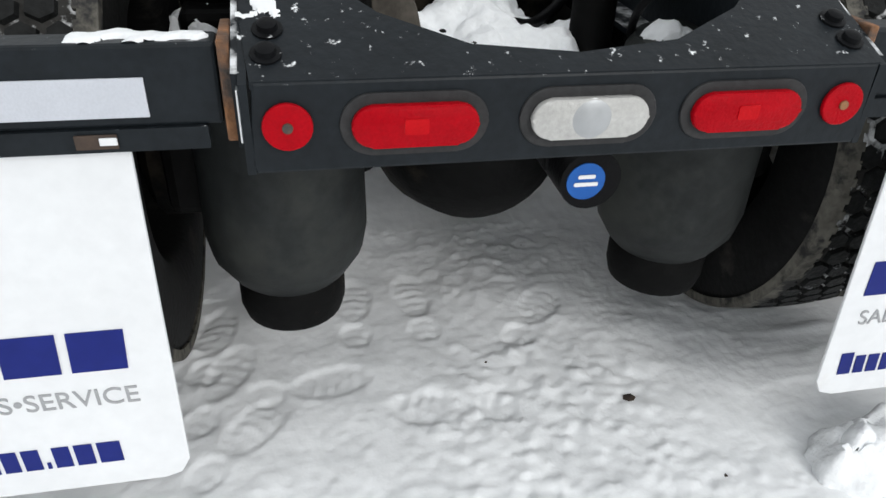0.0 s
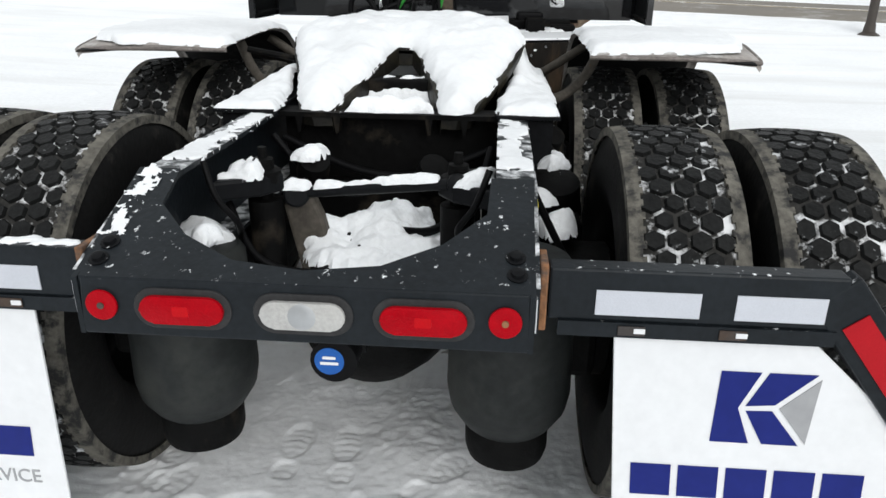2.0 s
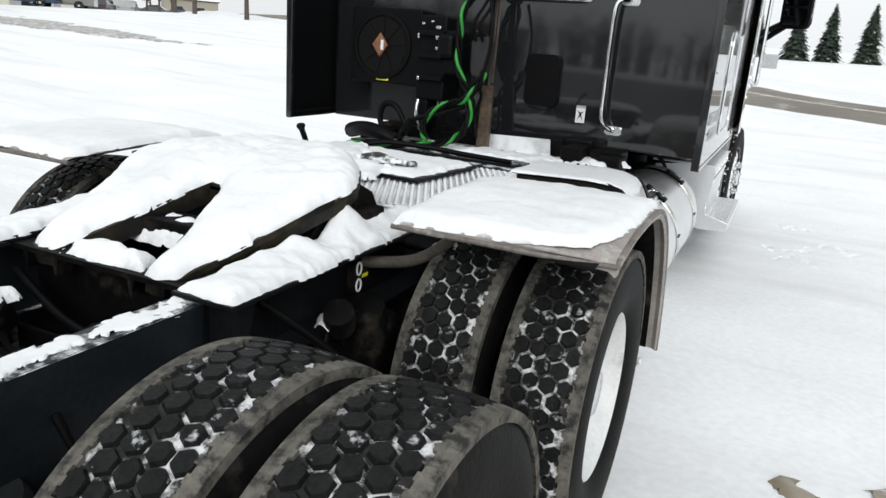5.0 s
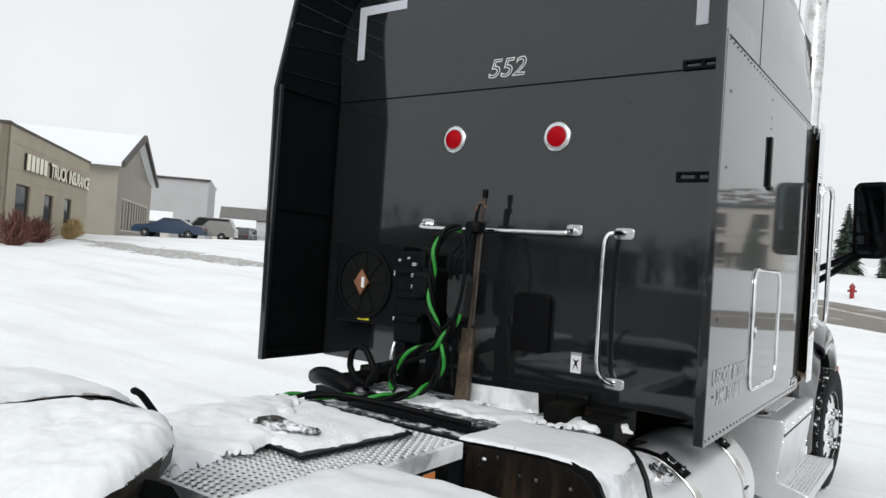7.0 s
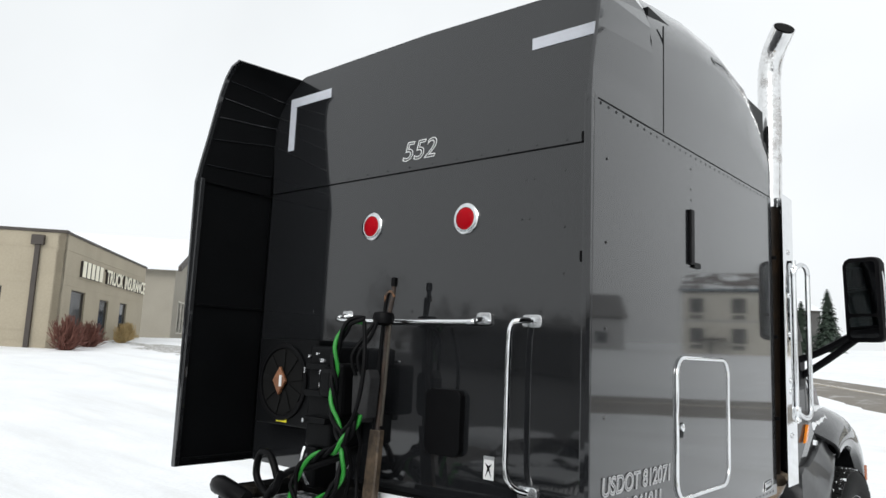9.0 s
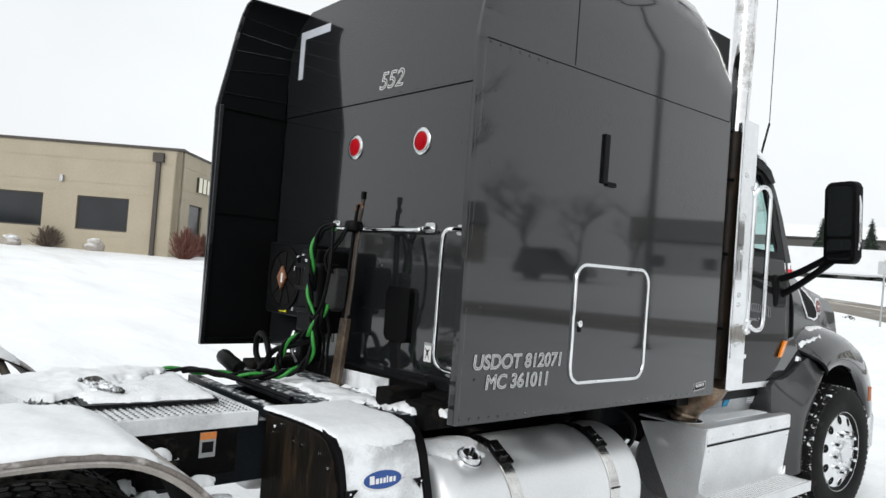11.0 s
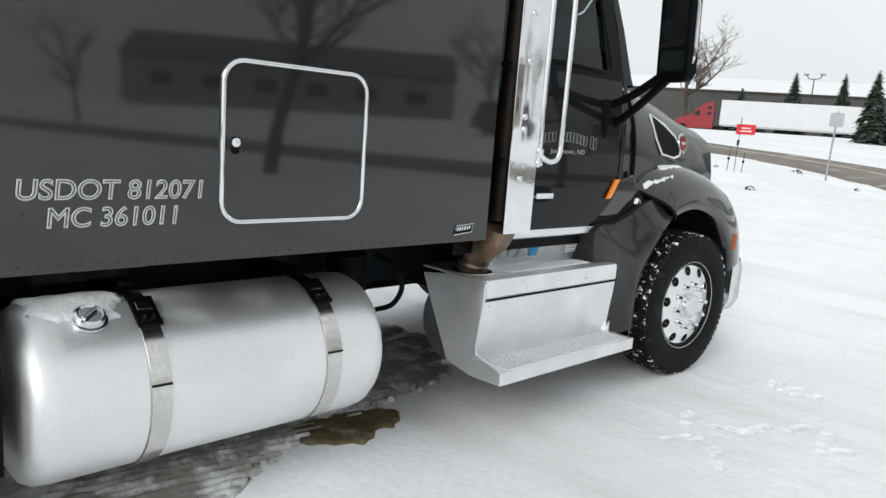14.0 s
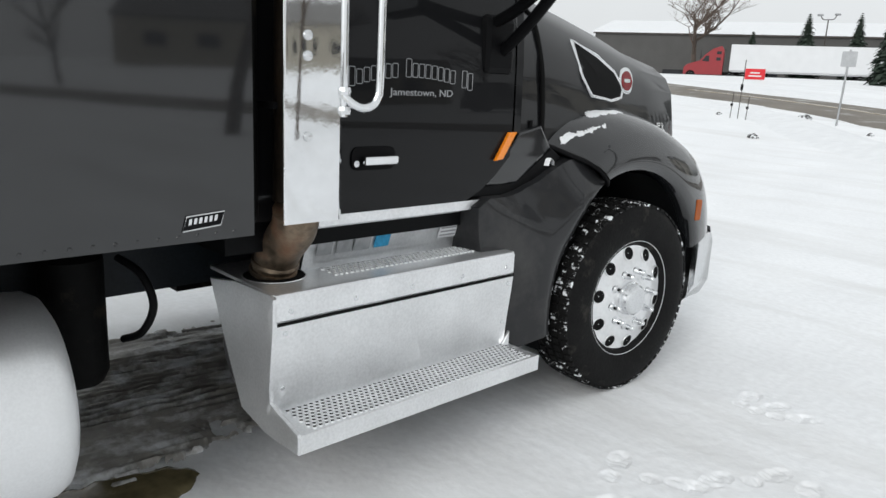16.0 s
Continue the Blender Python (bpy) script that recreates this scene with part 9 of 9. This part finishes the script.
shed("dark_workshop", -18, -48, 19, 12, 2.7, 90, fascia_dark, shingle, "dark single-storey workshop behind the truck lot", 0.9, [(2 + 4 * k, 4.6 + 4 * k, 0, 2.2) for k in range(4)], True)
shed("long_store", 75, -62, 60, 20, 5.5, -90, grey_siding, snow, "long grey store building beyond the road", 2.4, [(4 + 7 * k, 8 + 7 * k, 0.8, 2.8) for k in range(8)])


# ---- trees and shrubs ----
def bare_tree(x, y, h, seed, spread=0.55, label="bare leafless tree standing in snow", levels=4, girth=0.016):
    rnd = random.Random(seed)
    t = thing("bare_tree", on_land(x, y), label, "tree", "bare trees")
    bm, tw = bmesh.new(), bmesh.new()

    def limb(p, d, length, r, level):
        n = 4 if level < 2 else 3
        pts, dd = [p], d.copy()
        for i in range(n):
            dd = (dd + Vector((rnd.uniform(-1, 1), rnd.uniform(-1, 1), rnd.uniform(-0.4, 0.7))) * 0.16).normalized()
            pts.append(pts[-1] + dd * length / n)
        tube(bm if level < 2 else tw, pts, r, 8 if level < 1 else (5 if level < 3 else 3), 0, r * 0.55)
        if level >= levels:
            return
        for k in range(5 if level == 0 else 4):
            i = rnd.randint(1 if level else 2, n)
            side = Vector((rnd.uniform(-1, 1), rnd.uniform(-1, 1), rnd.uniform(0.0, 0.7))).normalized()
            limb(pts[i], (dd * (1 - spread) + side * (spread + 0.25)).normalized(), length * rnd.uniform(0.5, 0.75), r * 0.5, level + 1)

    limb(Vector((0, 0, 0)), Vector((0, 0, 1)), h * 0.42, h * girth, 0)
    part("trunk", bm, bark, t, smooth=60)
    part("branch_crown", tw, twig, t, smooth=60)
    return t


bare_tree(-41.9, 87.8, 16.5, 1, spread=0.7, levels=5, girth=0.022)
for k, (x, y, h) in enumerate(((-33.1, 35.9, 9.5), (-37.5, 38.6, 9.5), (-44.5, 45.3, 8.5), (-27.6, 34.3, 9), (-56.3, 55.3, 8), (-60.4, 57.5, 8), (-72, 69, 8))):
    bare_tree(x, y, h, 10 + k, label="bare roadside tree in snow", levels=4 if k < 4 else 3)
bare_tree(16, 13, 12, 40, label="bare forked tree beside the road", levels=5, girth=0.017)
bare_tree(49, 57, 12, 41, levels=5, girth=0.02)
bare_tree(43, 58, 11, 44, levels=4)
bare_tree(48, 18, 10, 42, levels=3)
bare_tree(33, 52, 10, 43, levels=3)
bare_tree(-41, -38, 8, 45, levels=4)
bare_tree(-37, -41, 7, 46, levels=4)


def far_woods(x0, y0, x1, y1, n, h, seed):
    """A strip of bare woods far behind the lot, one joined mass of stems."""
    rnd = random.Random(seed)
    bm = bmesh.new()
    for k in range(n):
        f = rnd.random()
        x, y = x0 + (x1 - x0) * f + rnd.uniform(-4, 4), y0 + (y1 - y0) * f + rnd.uniform(-4, 4)
        top = h * (0.65 + 0.5 * noise.noise(Vector((x * 0.05, y * 0.05, seed)))) * rnd.uniform(0.75, 1.1)
        p = Vector((x, y, land(x, y) - 0.1))
        tube(bm, [p, p + Vector((rnd.uniform(-0.4, 0.4), rnd.uniform(-0.4, 0.4), top * 0.5)), p + Vector((rnd.uniform(-1, 1), rnd.uniform(-1, 1), top))], 0.14, 4, 0, 0.02)
        for q in range(5):
            z = top * rnd.uniform(0.25, 0.85)
            d = Vector((rnd.uniform(-1, 1), rnd.uniform(-1, 1), rnd.uniform(0.3, 1.0))) * top * 0.28
            tube(bm, [p + Vector((0, 0, z)), p + Vector((0, 0, z)) + d], 0.06, 3, 0, 0.015)
    return tagged(part("far_woods", bm, bark), "strip of bare grey woods beyond the snowy lot", "woods", "", "stuff")


far_woods(-95, -46, -6, -62, 420, 6.5, 3)
far_woods(0, -66, 42, -60, 160, 5.5, 5)


def spruce(x, y, h, seed, label="dark green spruce in snow"):
    rnd = random.Random(seed)
    t = thing("spruce", on_land(x, y), label, "tree", "spruces")
    bm = bmesh.new()
    cylinder(bm, (0, 0, 0), (0, 0, h * 0.95), h * 0.022, 8, 0, 0.02)
    part("trunk", bm, bark, t, smooth=60)
    bm = bmesh.new()
    z = h * 0.08
    while z < h * 0.98:
        f = 1 - z / h
        reach = (h * 0.27 * f ** 0.85 + 0.10) * rnd.uniform(0.78, 1.1)
        n = 9 + int(12 * f)
        for k in range(n):
            a = 2 * math.pi * (k + rnd.random()) / n
            r = reach * rnd.uniform(0.7, 1.12)
            d = Vector((math.cos(a), math.sin(a), 0))
            s = Vector((-d.y, d.x, 0))
            for q in range(4):
                t0, t1 = q / 4, (q + 1) / 4 + 0.06
                w = 0.22 * r * (1.1 - t0) + 0.08
                p0 = d * r * t0 + Vector((0, 0, z - r * 0.42 * t0 + 0.14 * r * rnd.random()))
                p1 = d * r * t1 + Vector((0, 0, z - r * 0.44 * t1 + 0.10 * r * rnd.uniform(-1, 1)))
                for g in (-1, 1):
                    vs = [bm.verts.new(v) for v in (p0, p1, p1 * 0.85 + p0 * 0.15 + s * g * w + Vector((0, 0, -0.1 * w)), p0 + s * g * w * 0.8 + Vector((0, 0, -0.25 * w)))]
                    bm.faces.new(vs)
        z += h * 0.025
    part("crown", bm, needles, t)
    return t


for k, (x, y, h) in enumerate(((-28.2, 100.1, 7.9), (-14.15, 64.2, 5.6), (-31.1, 92.5, 7.6), (-37.6, 93.0, 6.2), (-12.9, 65.4, 4.5), (-16.5, 92, 7.5), (1.3, 68, 4.6), (3.8, 71, 4.9), (-2.0, 72, 4.2), (7, 74, 5.2), (11, 78, 5.6), (-6, 80, 7.0), (15, 70, 5.5))):
    spruce(x, y, h, 60 + k)


def shrub(x, y, w, h, seed, mat, label, name="shrub"):
    rnd = random.Random(seed)
    t = thing(name, on_land(x, y, sink=0.02), label, "shrub", "shrubs by the office")
    bm = bmesh.new()
    for k in range(260):
        a, e = rnd.uniform(0, 2 * math.pi), rnd.uniform(0.25, 1.5)
        d = Vector((math.cos(a) * math.cos(e) * w, math.sin(a) * math.cos(e) * w, math.sin(e) * h)) * rnd.uniform(0.75, 1.1)
        p = Vector((rnd.uniform(-0.2, 0.2) * w, rnd.uniform(-0.2, 0.2) * w, 0))
        mid = p + d * 0.5 + Vector((rnd.uniform(-1, 1), rnd.uniform(-1, 1), rnd.uniform(-0.5, 1))) * 0.1 * h
        tube(bm, [p, mid, p + d], 0.022, 3, 0, 0.012)
    part("crown", bm, mat, t)
    return t


shrub(-27.8, 14.0, 0.85, 1.35, 1, red_twig, "reddish leafless shrub by the office wall")
shrub(-29.4, 15.6, 0.8, 1.1, 2, red_twig, "reddish leafless shrub by the office wall")
shrub(-31.8, 18.2, 0.5, 0.9, 3, dry_grass, "tan ornamental grass clump in snow", "grass_clump")
shrub(-34.0, 19.6, 0.5, 0.9, 4, dry_grass, "tan ornamental grass clump in snow", "grass_clump")
shrub(-36.3, 20.6, 0.45, 0.8, 5, dry_grass, "tan ornamental grass clump in snow", "grass_clump")
shrub(-31.8, 9.4, 0.7, 0.9, 6, twig, "low leafless shrub dusted with snow")
shrub(-30.3, 13.2, 0.3, 0.5, 7, dry_grass, "tan grass tuft in snow", "grass_clump")


def boulder(x, y, r, seed):
    t = thing("boulder", on_land(x, y, sink=0.08), "landscape boulder capped with snow", "boulder", "boulders by the office")
    bm = bmesh.new()
    bmesh.ops.create_icosphere(bm, subdivisions=3, radius=1.0)
    for v in bm.verts:
        n = 1 + 0.25 * noise.noise(v.co * 1.5 + Vector((seed, 0, 0)))
        v.co = Vector((v.co.x * r * 1.3 * n, v.co.y * r * n, (v.co.z * 0.75 + 0.5) * r * n))
    part("stone", bm, surface("stone", (0.3, 0.27, 0.24), 0.9, var=0.3, scale=4, bump=0.4, second=(SNOW_COL, 3, 0.35, 0.5, 0.8, True)), t, smooth=60)
    return t


for k, (x, y, r) in enumerate(((-31.0, 11.2, 0.5), (-30.2, 12.9, 0.55), (-31.6, 8.0, 0.4), (-32.0, 5.8, 0.45), (-29.6, 13.7, 0.38))):
    boulder(x, y, r, k * 3.0)


# ---- parked cars ----
def car(x, y, turn, paint_mat, label, length=4.6, tall=1.45, suv=False, name="car"):
    c = thing(name, on_land(x, y, sink=-0.02), label, "car", turn=turn)
    L, W = length, 0.88
    if suv:
        side = [(-L / 2, 0.35), (-L / 2, 0.9), (-L / 2 + 0.15, 1.05), (-L / 2 + 0.45, tall), (L * 0.08, tall + 0.03), (L * 0.24, 1.08), (L / 2 - 0.15, 0.95), (L / 2, 0.75), (L / 2, 0.35)]
        glass_side = [(-L / 2 + 0.32, 1.1), (-L / 2 + 0.52, tall - 0.07), (L * 0.07, tall - 0.05), (L * 0.19, 1.08)]
    else:
        side = [(-L / 2, 0.35), (-L / 2, 0.8), (-L / 2 + 0.1, 0.95), (-L * 0.32, 1.0), (-L * 0.17, tall - 0.05), (L * 0.06, tall), (L * 0.22, 0.98), (L / 2 - 0.2, 0.82), (L / 2, 0.65), (L / 2, 0.35)]
        glass_side = [(-L * 0.29, 1.0), (-L * 0.16, tall - 0.1), (L * 0.05, tall - 0.06), (L * 0.18, 0.98)]
    bm = bmesh.new()
    rows = []
    for u, wf in ((-W, 0.94), (-W * 0.97, 1.0), (0, 1.02), (W * 0.97, 1.0), (W, 0.94)):
        rows.append([(sx, u * (0.86 if z > 1.05 else 1.0), z * (1.0 if abs(u) < W * 0.98 else 0.985)) for sx, z in side])
    loft(bm, rows)
    for row in (rows[0], rows[-1]):
        bm.faces.new([bm.verts.new(p) for p in row])
    part("body", bm, paint_mat, c, smooth=30)
    for s in (-1, 1):
        part("side_window", prism(bmesh.new(), glass_side, 0.02, Matrix(((1, 0, 0, 0), (0, 0, s, s * W * 0.88), (0, 1, 0, 0), (0, 0, 0, 1)))), dark_glass, c)
        for wx in (-L * 0.30, L * 0.31):
            bm = bmesh.new()
            m = Matrix(((1, 0, 0, wx), (0, 0, s, s * (W - 0.2)), (0, 1, 0, 0.32), (0, 0, 0, 1)))
            lathe(bm, [(0.2, 0.0), (0.31, 0.01), (0.325, 0.05), (0.325, 0.18), (0.30, 0.215), (0.21, 0.21)], m, 24)
            w = part("wheel", bm, rubber, c, smooth=40)
            bm = bmesh.new()
            lathe(bm, [(0.205, 0.20), (0.2, 0.212), (0.15, 0.20), (0.05, 0.215), (0.01, 0.216)], m, 20)
            part("rim", bm, galv, w, smooth=40)
        part("headlight", solid(L / 2 - 0.12, L / 2 - 0.01, s * 0.55 - 0.15, s * 0.55 + 0.15, 0.62, 0.75, 0.02), lens_white, c)
        part("tail_light", solid(-L / 2 + 0.0, -L / 2 + 0.1, s * 0.66 - 0.12, s * 0.66 + 0.12, 0.72, 0.9, 0.02), lens_red, c)
    return c


car(-44.15, 31.86, 222, car_blue, "dark blue sedan parked in snow", 4.9)
car(-45.6, 35.9, 222, car_grey, "grey brown sport utility car parked in snow", 4.8, 1.75, True)
car(-66.4, 57.2, 125, car_dark, "dark sport utility car parked far off", 4.8, 1.8, True)
car(-64.6, 58.9, 130, car_silver, "silver car parked far off", 4.6, 1.6, True)
car(28.5, 37, 160, car_dark, "dark sport utility car parked across the road", 5.0, 2.0, True)
car(-70, 68, 40, car_dark, "dark car parked far off in a row", 4.6, 1.5)
car(-76, 78, 40, car_blue, "dark car parked far off in a row", 4.6, 1.5)


# ---- red lorry with a white trailer across the road ----
def lorry(x, y, turn):
    t = thing("lorry", on_land(x, y, sink=-0.02), "red semi truck with a long white box trailer", "truck", turn=turn)
    # local +x is the driving direction
    bm = bmesh.new()
    box(bm, -16.1, 0.0, -1.28, 1.28, 1.15, 4.05, 0.05)
    tr = part("trailer_box", bm, trailer_white, t, "white box trailer")
    part("trailer_rail", solid(-16.0, -0.1, -1.2, 1.2, 0.98, 1.14), galv, t)
    bm = bmesh.new()
    prof = [(0.7, 0.6), (0.7, 3.4), (1.0, 3.85), (1.9, 3.55), (2.7, 2.9), (3.25, 2.1), (4.6, 1.75), (5.0, 1.4), (5.05, 0.55)]
    prism(bm, prof, 2.3, Matrix(((1, 0, 0, 0), (0, 0, 1, -1.15), (0, 1, 0, 0), (0, 0, 0, 1))), bevel=0.06)
    part("cab", bm, truck_red, t, "red tractor cab")
    for s in (-1, 1):
        part("side_window", prism(bmesh.new(), [(2.25, 2.05), (2.3, 2.75), (2.65, 2.7), (3.05, 2.1)], 0.02, Matrix(((1, 0, 0, 0), (0, 0, s, s * 1.15), (0, 1, 0, 0), (0, 0, 0, 1)))), dark_glass, t)
        for z in (2.2, 2.9):
            part("sleeper_window", solid(1.0, 1.5, s * 1.15 - 0.015, s * 1.15 + 0.015, z, z + 0.35), dark_glass, t)
        for wx in (4.2, -0.2, -1.5, -13.5, -14.8):
            bm = bmesh.new()
            m = Matrix(((1, 0, 0, wx), (0, 0, s, s * 0.75), (0, 1, 0, 0.52), (0, 0, 0, 1)))
            lathe(bm, [(0.3, 0.0), (0.5, 0.01), (0.52, 0.06), (0.52, 0.42), (0.49, 0.46), (0.31, 0.45)], m, 24)
            w = part("wheel", bm, rubber, t, smooth=40)
            bm = bmesh.new()
            lathe(bm, [(0.30, 0.44), (0.28, 0.455), (0.15, 0.40), (0.02, 0.42)], m, 20)
            part("rim", bm, galv, w, smooth=40)
        part("windscreen", prism(bmesh.new(), [(-1.0, 0), (1.0, 0), (0.9, 0.9), (-0.9, 0.9)], 0.02, Matrix.Translation((3.28, 0, 2.12)) @ pose(0, 0, 0, 0, -34, 90) @ pose(0, 0, 0, 90, 0, 0)), dark_glass, t) if s > 0 else None
    part("chassis", solid(-3.0, 4.8, -0.5, 0.5, 0.55, 0.95), grime_black, t)
    part("landing_gear", solid(-4.2, -4.0, -0.9, 0.9, 0.1, 1.0), grime_black, t)
    part("bogie", solid(-15.5, -12.8, -0.6, 0.6, 0.5, 0.98), grime_black, t)
    return t


lorry(-37.6, 88.0, 204)


# ---- signs, poles, hydrant ----
def sign_post(x, y):
    t = thing("sign_post", on_land(x, y), "road sign seen from behind on a thin leaning steel post", "sign", turn=15)
    bm = bmesh.new()
    cylinder(bm, (0, 0, 0), (0.05, 0.0, 2.25), 0.03, 8)
    part("post", bm, galv, t, smooth=50)
    part("panel", prism(bmesh.new(), round_rect(0.40, 0.44, 0.03, 3, 0.05, 1.98), 0.006, at(REAR, 0, -0.035)), sign_grey, t)


sign_post(-4.7, 28.0)


def red_board(x, y):
    t = thing("red_sign", on_land(x, y), "small red sign board with white bars on short legs", "sign", turn=10)
    part("board", solid(-0.62, 0.62, -0.03, 0.03, 0.08, 0.76, 0.01), sign_red, t)
    for k, w in enumerate((0.3, 0.4)):
        part("writing_bar", solid(-w, w, -0.036, -0.031, 0.46 - k * 0.2, 0.54 - k * 0.2), letter_white, t)
    for u in (-0.4, 0.4):
        bm = bmesh.new()
        cylinder(bm, (u, 0.04, -0.3), (u, 0.04, 0.6), 0.025, 6)
        part("leg", bm, galv, t)


red_board(-18.2, 52.0)


def stake(x, y, h):
    t = thing("marker_stake", on_land(x, y), "thin marker stake in the snow bank", "stake", "marker stakes")
    bm = bmesh.new()
    cylinder(bm, (0, 0, 0), (0.03, 0, h), 0.012, 6)
    part("rod", bm, trim_brown, t)
    part("tag", solid(-0.02, 0.06, -0.03, -0.02, h * 0.5, h * 0.6), plastic_black, t)


stake(-7.53, 27.0, 0.85), stake(-7.28, 27.0, 1.85), stake(-7.02, 27.0, 0.75)
for x, y, r in ((-6.0, 29.0, 0.20), (-4.9, 22.9, 0.13), (-8.2, 27.6, 0.10), (-3.2, 26.2, 0.09)):
    bm = bmesh.new()
    bmesh.ops.create_icosphere(bm, subdivisions=3, radius=r)
    for v in bm.verts:
        v.co *= 1 + 0.35 * noise.noise(v.co * (2.2 / r) + Vector((x, y, 0)))
        v.co.z *= 0.75
    clod = part("ice_clod", bm, snowy_grime, None, smooth=40)
    clod.location = on_land(x, y, sink=0.0)
    tagged(clod, "dirty grey clod of ploughed ice and gravel", "clod", "ice clods by the road")


def lamp_post(x, y, h, label):
    t = thing("lamp_post", on_land(x, y), label, "lamp post")
    bm = bmesh.new()
    cylinder(bm, (0, 0, 0), (0, 0, h), 0.10, 10, 0, 0.06)
    tube(bm, smooth_path([(-0.9, 0, h + 0.45), (-0.62, 0, h + 0.02), (0, 0, h - 0.05), (0.62, 0, h + 0.02), (0.9, 0, h + 0.45)]), 0.05, 8)
    # dark trim colour stands in for the steel pole being backlit by the sky
    part("pole", bm, trim_brown, t, smooth=50)
    bm = bmesh.new()
    lathe(bm, [(0.24, 0.0), (0.24, 0.05), (0.13, 0.12), (0.11, 0.3)], Matrix.Identity(4), 16)
    part("base", bm, trim_brown, t, smooth=40)
    for u in (-0.98, 0.98):
        part("lamp_head", solid(u - 0.3, u + 0.3, -0.2, 0.2, h + 0.4, h + 0.62, 0.05), galv, t)


lamp_post(8.5, 16.2, 9.5, "tall steel lamp post near the road")
lamp_post(-31.3, 98.5, 7.1, "tall two-armed lamp post behind the trailer")


def hydrant(x, y):
    t = thing("fire_hydrant", on_land(x, y), "red fire hydrant standing in snow", "hydrant")
    bm = bmesh.new()
    lathe(bm, [(0.12, 0.0), (0.12, 0.08), (0.09, 0.1), (0.09, 0.5), (0.12, 0.52), (0.11, 0.6), (0.05, 0.68), (0.02, 0.72)], Matrix.Identity(4), 16)
    cylinder(bm, (-0.17, 0, 0.4), (0.17, 0, 0.4), 0.05, 12)
    part("barrel", bm, truck_red, t, smooth=40)


hydrant(-1.15, 34.5)


def utility_box(x, y):
    t = thing("utility_box", on_land(x, y), "small grey utility cabinet half in snow", "cabinet")
    part("cabinet", solid(-0.4, 0.4, -0.25, 0.25, 0.0, 0.75, 0.03), galv, t)
    part("door", solid(-0.34, 0.34, -0.27, -0.252, 0.08, 0.68, 0.01), sign_grey, t)


utility_box(0.3, 42.3)
